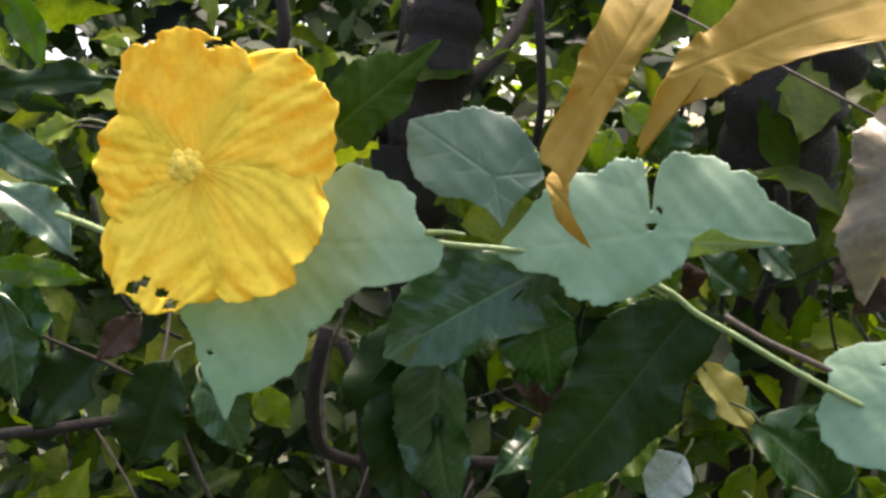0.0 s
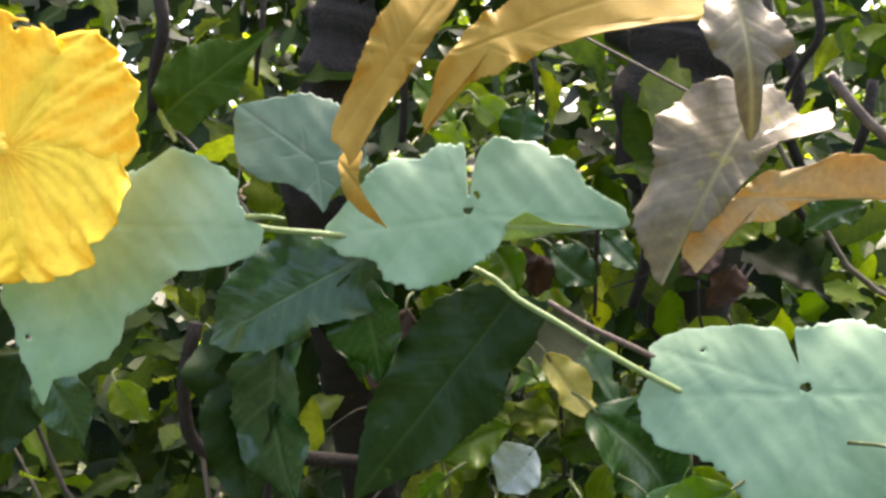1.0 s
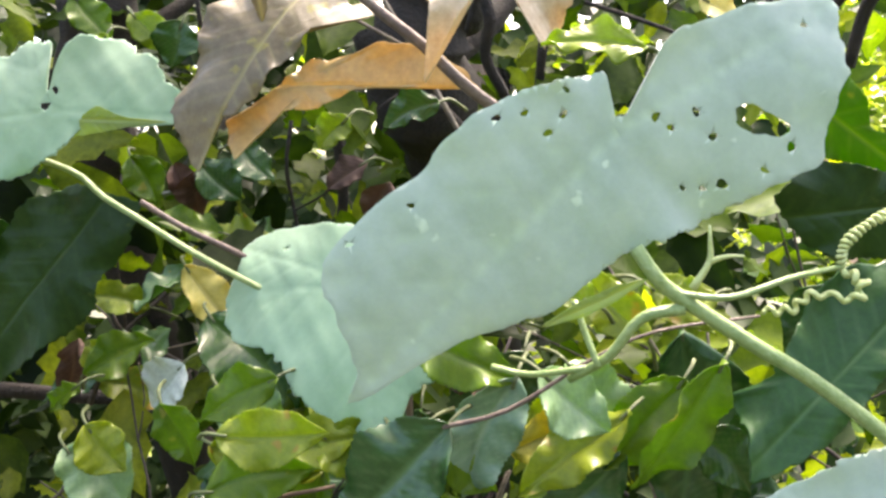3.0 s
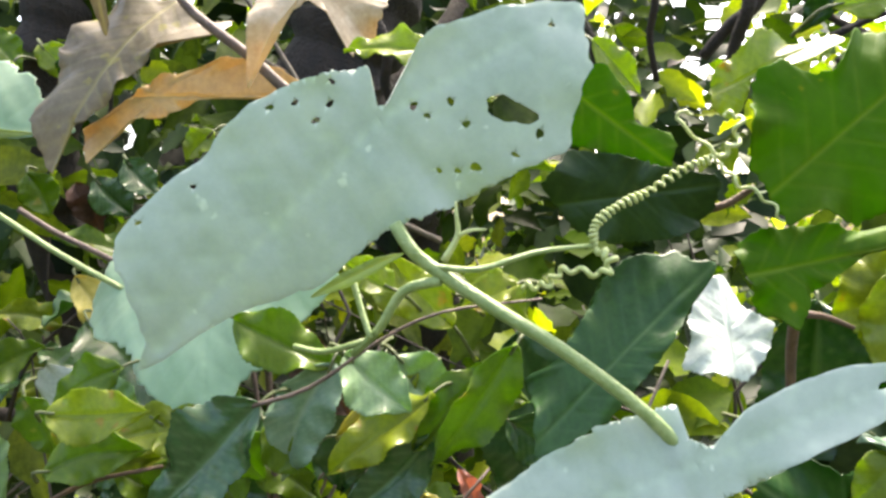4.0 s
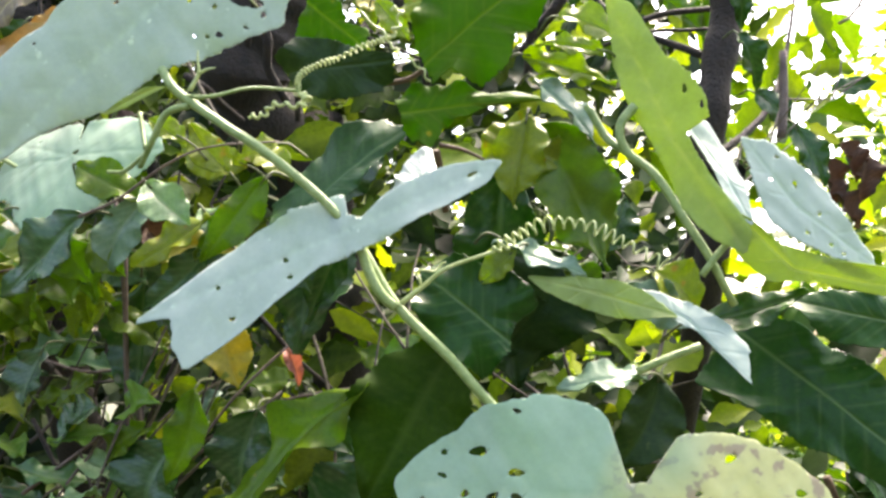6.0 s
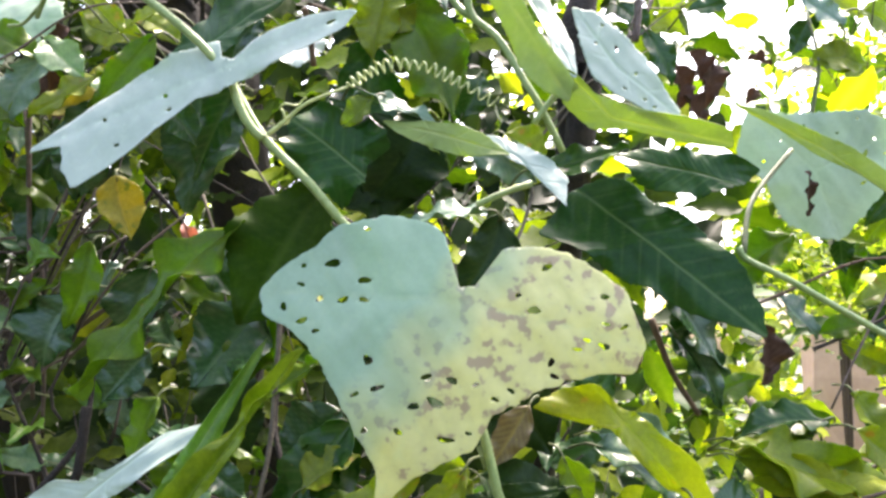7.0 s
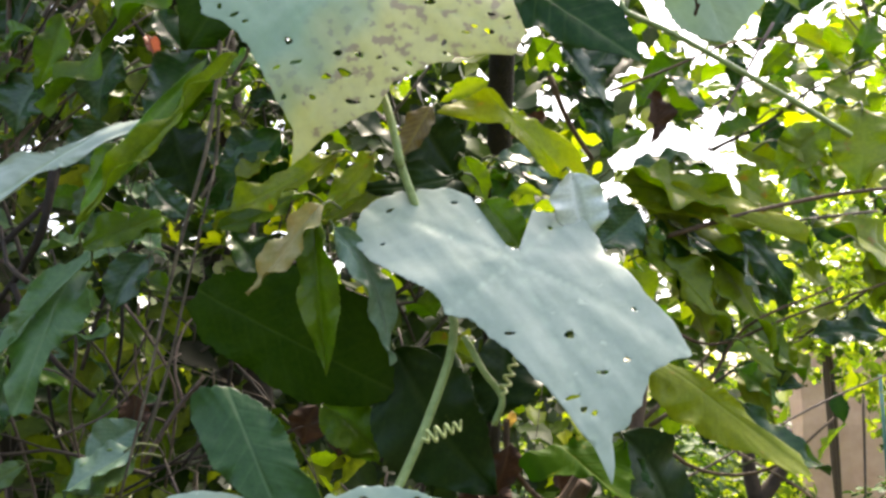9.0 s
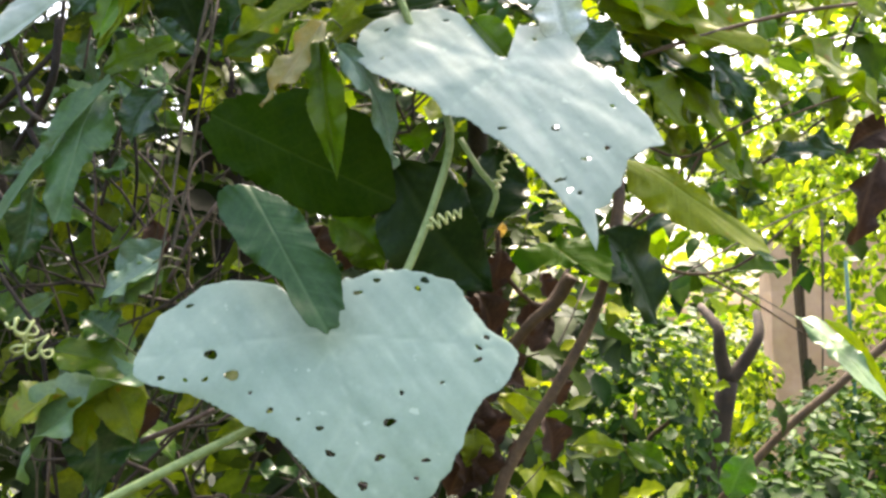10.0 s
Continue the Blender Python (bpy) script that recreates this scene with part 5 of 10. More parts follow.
tube_part("branch", [(0.341, 0.207, 1.626), (0.342, 0.207, 1.610), (0.340, 0.217, 1.598), (0.334, 0.227, 1.580)], (0.0010, 0.0008), M_BARK, shrub, "", 6)
tube_part("branch", [(0.367, 0.237, 1.573), (0.364, 0.237, 1.555), (0.364, 0.247, 1.539), (0.364, 0.257, 1.523)], (0.0010, 0.0008), M_BARK, shrub, "", 6)
tube_part("branch", [(0.440, 0.247, 1.629), (0.446, 0.247, 1.611), (0.444, 0.257, 1.597), (0.452, 0.267, 1.581)], (0.0029, 0.0023), M_BARK, shrub, "", 6)
tube_part("branch", [(0.468, 0.232, 1.611), (0.465, 0.232, 1.594), (0.464, 0.242, 1.582), (0.462, 0.252, 1.566)], (0.0021, 0.0017), M_BARK, shrub, "", 6)
tube_part("branch", [(0.385, 0.239, 1.578), (0.385, 0.239, 1.561), (0.384, 0.249, 1.543), (0.380, 0.259, 1.526)], (0.0029, 0.0023), M_BARK, shrub, "", 6)
tube_part("branch", [(0.418, 0.205, 1.577), (0.428, 0.205, 1.571), (0.434, 0.215, 1.565), (0.441, 0.225, 1.559)], (0.0020, 0.0016), M_BARK, shrub, "", 6)
tube_part("branch", [(0.235, 0.222, 1.521), (0.237, 0.222, 1.495), (0.229, 0.232, 1.466), (0.222, 0.242, 1.431)], (0.0019, 0.0016), M_BARK, shrub, "", 6)
tube_part("branch", [(0.403, 0.207, 1.557), (0.391, 0.207, 1.551), (0.382, 0.217, 1.544), (0.368, 0.227, 1.538)], (0.0005, 0.0004), M_BARK, shrub, "", 6)
tube_part("branch", [(0.409, 0.242, 1.582), (0.391, 0.242, 1.569), (0.387, 0.252, 1.554), (0.381, 0.262, 1.536)], (0.0006, 0.0004), M_BARK, shrub, "", 6)
tube_part("branch", [(0.517, 0.215, 1.632), (0.521, 0.215, 1.614), (0.530, 0.225, 1.601), (0.533, 0.235, 1.578)], (0.0029, 0.0024), M_BARK, shrub, "", 6)
tube_part("branch", [(0.591, 0.223, 1.635), (0.589, 0.223, 1.615), (0.586, 0.233, 1.603), (0.584, 0.243, 1.584)], (0.0030, 0.0024), M_BARK, shrub, "", 6)
tube_part("branch", [(0.612, 0.250, 1.643), (0.599, 0.250, 1.622), (0.592, 0.260, 1.617), (0.582, 0.270, 1.606)], (0.0034, 0.0027), M_BARK, shrub, "", 6)
tube_part("branch", [(0.483, 0.243, 1.614), (0.509, 0.243, 1.604), (0.524, 0.253, 1.600), (0.537, 0.263, 1.597)], (0.0011, 0.0008), M_BARK, shrub, "", 6)
tube_part("branch", [(0.629, 0.249, 1.607), (0.652, 0.249, 1.616), (0.675, 0.259, 1.622), (0.700, 0.269, 1.627)], (0.0018, 0.0015), M_BARK, shrub, "", 6)
tube_part("branch", [(0.445, 0.223, 1.643), (0.446, 0.223, 1.628), (0.442, 0.233, 1.618), (0.437, 0.243, 1.605)], (0.0018, 0.0014), M_BARK, shrub, "", 6)
tube_part("branch", [(0.621, 0.224, 1.592), (0.642, 0.224, 1.598), (0.662, 0.234, 1.602), (0.683, 0.244, 1.606)], (0.0011, 0.0009), M_BARK, shrub, "", 6)
tube_part("branch", [(0.554, 0.236, 1.639), (0.556, 0.236, 1.623), (0.555, 0.246, 1.610), (0.559, 0.256, 1.594)], (0.0018, 0.0014), M_BARK, shrub, "", 6)
# trunks behind
trunk([(0.442, 0.330, 1.699), (0.422, 0.320, 1.644), (0.411, 0.330, 1.603), (0.439, 0.420, 1.540)], (0.0306, 0.0245), "broad blackish trunk in deep shade", 1.0)
trunk([(0.692, 0.240, 1.687), (0.682, 0.235, 1.606), (0.669, 0.230, 1.538), (0.673, 0.270, 1.467)], (0.0080, 0.0088), "slim dark upright trunk", 1.8)
trunk([(0.261, 0.360, 1.736), (0.252, 0.360, 1.679), (0.240, 0.360, 1.627), (0.222, 0.400, 1.553)], (0.0190, 0.0190), "brown fibrous trunk in shade", 0.9)
# withered bits
dry_leaf((0.740, 0.155, 1.395), (0.740, 0.155, 1.369), 0.0127, M_BROWN, "dark brown dried pod hanging on a stalk", 0.2)
dry_leaf((0.894, 0.200, 1.292), (0.871, 0.200, 1.282), 0.0193, M_BROWN, "brown withered leaf curled on the shrub", 0.6)
dry_leaf((0.890, 0.200, 1.278), (0.873, 0.200, 1.227), 0.0225, M_BROWN, "brown withered leaf curled on the shrub", 0.6)
dry_leaf((0.667, 0.140, 1.226), (0.661, 0.140, 1.204), 0.0139, M_BROWN, "brown withered leaf curled on the shrub", 0.6)
dry_leaf((0.680, 0.150, 1.175), (0.693, 0.150, 1.192), 0.0113, M_BROWN, "brown withered leaf curled on the shrub", 0.6)
dry_leaf((0.647, 0.140, 1.131), (0.637, 0.140, 1.107), 0.0191, M_BROWN, "brown withered leaf curled on the shrub", 0.6)
dry_leaf((0.657, 0.150, 1.165), (0.679, 0.150, 1.159), 0.0112, M_BROWN, "brown withered leaf curled on the shrub", 0.6)
dry_leaf((0.654, 0.160, 1.148), (0.661, 0.160, 1.125), 0.0172, M_BROWN, "brown withered leaf curled on the shrub", 0.6)
dry_leaf((0.669, 0.150, 1.240), (0.665, 0.150, 1.231), 0.0043, M_ORANGE, "small orange-red withered bloom", 0.6)
dry_leaf((0.495, 0.150, 1.247), (0.493, 0.150, 1.224), 0.0130, M_BROWN, "brown withered leaf curled on the shrub", 0.6)
dry_leaf((0.579, 0.150, 1.242), (0.574, 0.150, 1.224), 0.0181, M_BROWN, "brown withered leaf curled on the shrub", 0.6)
dry_leaf((0.592, 0.150, 1.232), (0.590, 0.150, 1.219), 0.0129, M_BROWN, "brown withered leaf curled on the shrub", 0.6)
dry_leaf((0.471, 0.200, 1.446), (0.479, 0.200, 1.429), 0.0070, M_RUST, "pinkish red withered leaf scrap", 0.6)
dry_leaf((0.332, 0.200, 1.557), (0.337, 0.200, 1.541), 0.0099, M_BROWN, "brown withered leaf curled on the shrub", 0.6)
dry_leaf((0.340, 0.200, 1.554), (0.340, 0.200, 1.538), 0.0119, M_BROWN, "brown withered leaf curled on the shrub", 0.6)
dry_leaf((0.434, 0.130, 1.491), (0.444, 0.130, 1.479), 0.0122, M_BROWN, "brown withered leaf curled on the shrub", 0.6)
dry_leaf((0.293, 0.200, 1.496), (0.285, 0.200, 1.472), 0.0101, M_BROWN, "brown withered leaf curled on the shrub", 0.6)
dry_leaf((0.428, 0.140, 1.505), (0.431, 0.140, 1.484), 0.0126, M_BROWN, "brown withered leaf curled on the shrub", 0.6)
dry_leaf((0.688, 0.160, 1.384), (0.671, 0.160, 1.374), 0.0102, M_BROWN, "brown withered leaf curled on the shrub", 0.6)
dry_leaf((0.484, 0.150, 1.161), (0.489, 0.150, 1.141), 0.0167, M_BROWN, "brown withered leaf curled on the shrub", 0.6)
dry_leaf((0.408, 0.200, 1.547), (0.398, 0.200, 1.532), 0.0117, M_BROWN, "brown withered leaf curled on the shrub", 0.6)
# more shrub leaves, right of the vine
SHRUB((0.659, 0.110, 1.348), (0.689, 0.110, 1.342), 0.0167, (0.000, -0.514, 0.857), M_DARKBLUE, "", curl=0.0, fold=0.25, shape=0.42, wavy=0.02, serr=0.012)
SHRUB((0.692, 0.130, 1.409), (0.718, 0.130, 1.375), 0.0179, (0.174, -0.696, 0.696), M_DARKBLUE, "", curl=0.0, fold=0.25, shape=0.42, wavy=0.02, serr=0.012)
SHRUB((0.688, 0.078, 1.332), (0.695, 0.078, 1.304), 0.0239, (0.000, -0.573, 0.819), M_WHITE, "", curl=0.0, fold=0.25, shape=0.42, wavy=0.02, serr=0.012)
SHRUB((0.719, 0.100, 1.322), (0.699, 0.100, 1.306), 0.0202, (0.028, -0.961, 0.277), M_DARKBLUE, "", curl=0.0, fold=0.25, shape=0.42, wavy=0.02, serr=0.012)
SHRUB((0.718, 0.130, 1.342), (0.797, 0.130, 1.318), 0.0220, (-0.024, -0.977, 0.210), M_LIT, "", curl=0.2, fold=0.25, shape=0.42, wavy=0.05, serr=0.012)
SHRUB((0.760, 0.140, 1.356), (0.722, 0.140, 1.349), 0.0161, (-0.036, -0.600, 0.793), M_DARK, "", curl=0.0, fold=0.25, shape=0.42, wavy=0.05, serr=0.012)
SHRUB((0.726, 0.130, 1.316), (0.768, 0.130, 1.276), 0.0183, (0.319, -0.861, 0.395), M_LIT, "", curl=0.2, fold=0.25, shape=0.42, wavy=0.06, serr=0.012)
SHRUB((0.741, 0.140, 1.327), (0.788, 0.140, 1.292), 0.0200, (0.249, -0.498, 0.830), M_DARKBLUE, "", curl=0.0, fold=0.25, shape=0.42, wavy=0.04, serr=0.012)
SHRUB((0.775, 0.150, 1.351), (0.801, 0.150, 1.335), 0.0147, (0.042, -0.954, 0.298), M_OLIVE, "", curl=0.0, fold=0.25, shape=0.42, wavy=0.04, serr=0.012)
SHRUB((0.798, 0.150, 1.368), (0.825, 0.150, 1.357), 0.0172, (-0.232, -0.937, 0.261), M_OLIVE, "", curl=0.0, fold=0.25, shape=0.42, wavy=0.02, serr=0.012)
SHRUB((0.752, 0.170, 1.411), (0.769, 0.170, 1.389), 0.0193, (0.169, -0.600, 0.882), M_DARKBLUE, "", curl=0.0, fold=0.25, shape=0.42, wavy=0.02, serr=0.012)
SHRUB((0.772, 0.150, 1.327), (0.803, 0.150, 1.289), 0.0149, (0.207, -0.846, 0.491), M_DARK, "", curl=0.0, fold=0.25, shape=0.42, wavy=0.02, serr=0.012)
SHRUB((0.773, 0.140, 1.270), (0.788, 0.140, 1.255), 0.0118, (-0.048, -0.600, 0.753), M_LIT, "", curl=0.0, fold=0.25, shape=0.42, wavy=0.02, serr=0.012)
SHRUB((0.807, 0.160, 1.310), (0.825, 0.160, 1.291), 0.0179, (0.210, -0.600, 0.727), M_LIT, "", curl=0.0, fold=0.25, shape=0.42, wavy=0.02, serr=0.012)
SHRUB((0.713, 0.150, 1.360), (0.736, 0.150, 1.373), 0.0124, (0.141, -0.876, 0.461), M_GREEN, "", curl=0.0, fold=0.25, shape=0.42, wavy=0.02, serr=0.012)
# more shrub leaves under the yellowing leaf
SHRUB((0.595, 0.085, 1.343), (0.542, 0.085, 1.316), 0.0135, (-0.103, -0.928, 0.359), M_OLIVE, "", curl=0.0, fold=0.25, shape=0.42, wavy=0.05, serr=0.012)
SHRUB((0.610, 0.083, 1.343), (0.589, 0.083, 1.317), 0.0114, (0.207, -0.878, 0.431), M_OLIVE, "", curl=0.2, fold=0.25, shape=0.42, wavy=0.04, serr=0.012)
SHRUB((0.568, 0.105, 1.357), (0.536, 0.105, 1.314), 0.0233, (-0.087, -0.847, 0.525), M_DARK, "", curl=0.0, fold=0.25, shape=0.42, wavy=0.02, serr=0.012)
SHRUB((0.646, 0.090, 1.335), (0.601, 0.090, 1.329), 0.0095, (0.137, -0.908, 0.395), M_DEEP, "", curl=0.0, fold=0.25, shape=0.42, wavy=0.02, serr=0.012)
SHRUB((0.646, 0.100, 1.345), (0.656, 0.100, 1.325), 0.0112, (-0.269, -0.889, 0.371), M_LIT, "", curl=0.0, fold=0.25, shape=0.42, wavy=0.02, serr=0.012)
SHRUB((0.654, 0.085, 1.322), (0.670, 0.085, 1.302), 0.0173, (-0.119, -0.895, 0.430), M_GREEN, "", curl=0.0, fold=0.25, shape=0.42, wavy=0.02, serr=0.012)
SHRUB((0.535, 0.120, 1.401), (0.518, 0.120, 1.364), 0.0232, (0.016, -0.600, 0.790), M_GREEN, "", curl=0.0, fold=0.25, shape=0.42, wavy=0.04, serr=0.012)
SHRUB((0.503, 0.130, 1.343), (0.523, 0.130, 1.324), 0.0143, (0.130, -0.871, 0.475), M_DARKBLUE, "", curl=0.0, fold=0.25, shape=0.42, wavy=0.02, serr=0.012)
SHRUB((0.482, 0.140, 1.364), (0.467, 0.140, 1.334), 0.0182, (-0.058, -0.600, 0.965), M_GREEN, "", curl=0.0, fold=0.25, shape=0.42, wavy=0.02, serr=0.012)
SHRUB((0.451, 0.140, 1.429), (0.439, 0.140, 1.392), 0.0153, (0.183, -0.858, 0.481), M_GREEN, "", curl=0.0, fold=0.25, shape=0.42, wavy=0.02, serr=0.012)
SHRUB((0.543, 0.120, 1.316), (0.561, 0.120, 1.294), 0.0195, (-0.054, -0.600, 0.824), M_DARK, "", curl=0.0, fold=0.25, shape=0.42, wavy=0.02, serr=0.012)
SHRUB((0.505, 0.130, 1.309), (0.490, 0.130, 1.281), 0.0201, (0.266, -0.600, 0.829), M_DARKBLUE, "", curl=0.0, fold=0.25, shape=0.42, wavy=0.02, serr=0.012)
SHRUB((0.539, 0.140, 1.434), (0.556, 0.140, 1.453), 0.0187, (0.308, -0.600, 0.792), M_OLIVE, "", curl=0.0, fold=0.25, shape=0.42, wavy=0.02, serr=0.012)
# more shrub leaves above the yellowing leaf
SHRUB((0.582, 0.088, 1.517), (0.606, 0.088, 1.468), 0.0265, (0.038, -0.910, 0.414), M_GREEN, "", curl=0.0, fold=0.25, shape=0.42, wavy=0.05, serr=0.012)
SHRUB((0.581, 0.082, 1.519), (0.575, 0.082, 1.489), 0.0178, (-0.174, -0.841, 0.512), M_OLIVE, "", curl=0.0, fold=0.25, shape=0.42, wavy=0.06, serr=0.012)
SHRUB((0.570, 0.085, 1.480), (0.599, 0.085, 1.466), 0.0130, (0.000, -0.447, 0.894), M_GREY, "", curl=0.0, fold=0.25, shape=0.42, wavy=0.02, serr=0.012)
SHRUB((0.618, 0.090, 1.435), (0.589, 0.090, 1.432), 0.0157, (0.000, -0.447, 0.894), M_GREY, "", curl=0.0, fold=0.25, shape=0.42, wavy=0.02, serr=0.012)
SHRUB((0.624, 0.100, 1.435), (0.607, 0.100, 1.403), 0.0203, (0.296, -0.878, 0.376), M_DEEP, "", curl=0.0, fold=0.25, shape=0.42, wavy=0.02, serr=0.012)
SHRUB((0.634, 0.100, 1.452), (0.673, 0.100, 1.463), 0.0119, (0.142, -0.867, 0.477), M_DARK, "", curl=0.0, fold=0.25, shape=0.42, wavy=0.02, serr=0.012)
SHRUB((0.465, 0.120, 1.492), (0.444, 0.120, 1.468), 0.0105, (0.181, -0.948, 0.261), M_OLIVE, "", curl=0.0, fold=0.25, shape=0.42, wavy=0.02, serr=0.012)
SHRUB((0.464, 0.130, 1.456), (0.473, 0.130, 1.430), 0.0178, (0.200, -0.883, 0.424), M_YELLOWISH, "", curl=0.0, fold=0.25, shape=0.42, wavy=0.02, serr=0.012)
SHRUB((0.445, 0.100, 1.498), (0.431, 0.100, 1.468), 0.0160, (0.134, -0.920, 0.368), M_GREY, "", curl=0.0, fold=0.25, shape=0.42, wavy=0.02, serr=0.012)
SHRUB((0.420, 0.100, 1.510), (0.447, 0.100, 1.499), 0.0156, (0.100, -0.861, 0.498), M_GREEN, "", curl=0.0, fold=0.25, shape=0.42, wavy=0.02, serr=0.012)
SHRUB((0.516, 0.120, 1.490), (0.497, 0.120, 1.454), 0.0151, (0.109, -0.871, 0.480), M_DARK, "", curl=0.0, fold=0.25, shape=0.42, wavy=0.02, serr=0.012)
SHRUB((0.555, 0.100, 1.379), (0.529, 0.100, 1.364), 0.0143, (-0.282, -0.600, 0.714), M_GREEN, "", curl=0.0, fold=0.25, shape=0.42, wavy=0.05, serr=0.012)
SHRUB((0.661, 0.120, 1.346), (0.700, 0.120, 1.329), 0.0187, (0.085, -0.513, 0.854), M_DARKBLUE, "", curl=0.0, fold=0.25, shape=0.42, wavy=0.02, serr=0.012)
SHRUB((0.633, 0.090, 1.364), (0.619, 0.090, 1.342), 0.0122, (-0.011, -0.889, 0.458), M_SILVER, "", curl=0.0, fold=0.25, shape=0.42, wavy=0.02, serr=0.012)
SHRUB((0.787, 0.200, 1.529), (0.815, 0.200, 1.528), 0.0169, (0.118, -0.972, 0.203), M_LIT, "", curl=0.6, fold=0.25, shape=0.42, wavy=0.02, serr=0.012)
SHRUB((0.528, 0.110, 1.516), (0.513, 0.110, 1.495), 0.0160, (0.008, -0.957, 0.289), M_DARKBLUE, "", curl=0.0, fold=0.25, shape=0.42, wavy=0.02, serr=0.012)
SHRUB((0.476, 0.120, 1.513), (0.449, 0.120, 1.523), 0.0142, (-0.267, -0.934, 0.239), M_OLIVE, "", curl=0.0, fold=0.25, shape=0.42, wavy=0.02, serr=0.012)
SHRUB((0.721, 0.140, 1.420), (0.694, 0.140, 1.389), 0.0213, (-0.096, -0.959, 0.268), M_DARK, "", curl=0.0, fold=0.25, shape=0.42, wavy=0.02, serr=0.012)
SHRUB((0.501, 0.130, 1.426), (0.516, 0.130, 1.405), 0.0172, (-0.181, -0.600, 0.860), M_DARK, "", curl=0.0, fold=0.25, shape=0.42, wavy=0.02, serr=0.012)
# more shrub leaves round the lowest leaves
SHRUB((0.710, 0.115, 1.231), (0.740, 0.115, 1.186), 0.0316, (-0.042, -0.600, 0.803), M_DEEP, "", curl=0.0, fold=0.25, shape=0.42, wavy=0.05, serr=0.012)
SHRUB((0.586, 0.120, 1.242), (0.613, 0.120, 1.222), 0.0226, (0.054, -0.909, 0.413), M_GREEN, "", curl=0.0, fold=0.25, shape=0.42, wavy=0.02, serr=0.012)
SHRUB((0.509, 0.110, 1.224), (0.481, 0.110, 1.206), 0.0221, (-0.173, -0.600, 0.824), M_GREY, "", curl=0.0, fold=0.25, shape=0.42, wavy=0.02, serr=0.012)
SHRUB((0.492, 0.110, 1.203), (0.473, 0.110, 1.188), 0.0220, (-0.332, -0.600, 0.890), M_GREEN, "", curl=0.0, fold=0.25, shape=0.5, wavy=0.02, serr=0.012)
SHRUB((0.466, 0.100, 1.185), (0.504, 0.100, 1.172), 0.0212, (-0.164, -0.600, 0.807), M_GREEN, "", curl=0.0, fold=0.25, shape=0.42, wavy=0.02, serr=0.012)
SHRUB((0.838, 0.145, 1.384), (0.832, 0.145, 1.343), 0.0282, (-0.246, -0.840, 0.484), M_OLIVE, "", curl=0.0, fold=0.25, shape=0.42, wavy=0.05, serr=0.012)
SHRUB((0.814, 0.150, 1.329), (0.872, 0.150, 1.298), 0.0256, (-0.107, -0.600, 0.868), M_OLIVE, "", curl=0.0, fold=0.25, shape=0.42, wavy=0.05, serr=0.012)
SHRUB((0.822, 0.150, 1.376), (0.797, 0.150, 1.347), 0.0199, (0.059, -0.978, 0.200), M_LIT, "", curl=0.0, fold=0.25, shape=0.42, wavy=0.02, serr=0.012)
SHRUB((0.723, 0.120, 1.320), (0.705, 0.120, 1.328), 0.0223, (0.011, -0.600, 0.718), M_DARKBLUE, "", curl=0.0, fold=0.25, shape=0.5, wavy=0.02, serr=0.012)
SHRUB((0.590, 0.110, 1.372), (0.623, 0.110, 1.348), 0.0188, (0.031, -0.600, 0.930), M_DEEP, "", curl=0.0, fold=0.25, shape=0.42, wavy=0.02, serr=0.012)
SHRUB((0.758, 0.160, 1.266), (0.745, 0.160, 1.284), 0.0172, (0.189, -0.600, 0.771), M_GREEN, "", curl=0.0, fold=0.25, shape=0.42, wavy=0.02, serr=0.012)
SHRUB((0.774, 0.150, 1.243), (0.809, 0.150, 1.210), 0.0182, (0.178, -0.600, 0.753), M_DARK, "", curl=0.0, fold=0.25, shape=0.42, wavy=0.02, serr=0.012)
SHRUB((0.446, 0.100, 1.151), (0.471, 0.100, 1.167), 0.0271, (-0.105, -0.600, 0.713), M_OLIVE, "", curl=0.0, fold=0.25, shape=0.42, wavy=0.05, serr=0.012)
SHRUB((0.465, 0.120, 1.190), (0.483, 0.120, 1.163), 0.0208, (0.045, -0.895, 0.444), M_DARK, "", curl=0.0, fold=0.25, shape=0.42, wavy=0.02, serr=0.012)
SHRUB((0.442, 0.130, 1.263), (0.434, 0.130, 1.223), 0.0216, (0.242, -0.796, 0.556), M_GREEN, "", curl=0.0, fold=0.25, shape=0.42, wavy=0.02, serr=0.012)
SHRUB((0.485, 0.130, 1.215), (0.507, 0.130, 1.234), 0.0216, (0.055, -0.931, 0.362), M_GREY, "", curl=0.0, fold=0.25, shape=0.42, wavy=0.02, serr=0.012)
SHRUB((0.488, 0.100, 1.174), (0.502, 0.100, 1.144), 0.0198, (0.246, -0.948, 0.202), M_OLIVE, "", curl=0.0, fold=0.25, shape=0.42, wavy=0.02, serr=0.012)
SHRUB((0.757, 0.300, 1.106), (0.786, 0.300, 1.090), 0.0187, (-0.254, -0.866, 0.430), M_LIT, "", curl=0.0, fold=0.25, shape=0.42, wavy=0.02, serr=0.012)
SHRUB((0.701, 0.200, 1.118), (0.683, 0.200, 1.131), 0.0217, (0.061, -0.960, 0.272), M_GREEN, "", curl=0.0, fold=0.25, shape=0.42, wavy=0.02, serr=0.012)
SHRUB((0.675, 0.200, 1.153), (0.693, 0.200, 1.136), 0.0156, (0.061, -0.833, 0.550), M_LIT, "", curl=0.0, fold=0.25, shape=0.42, wavy=0.02, serr=0.012)
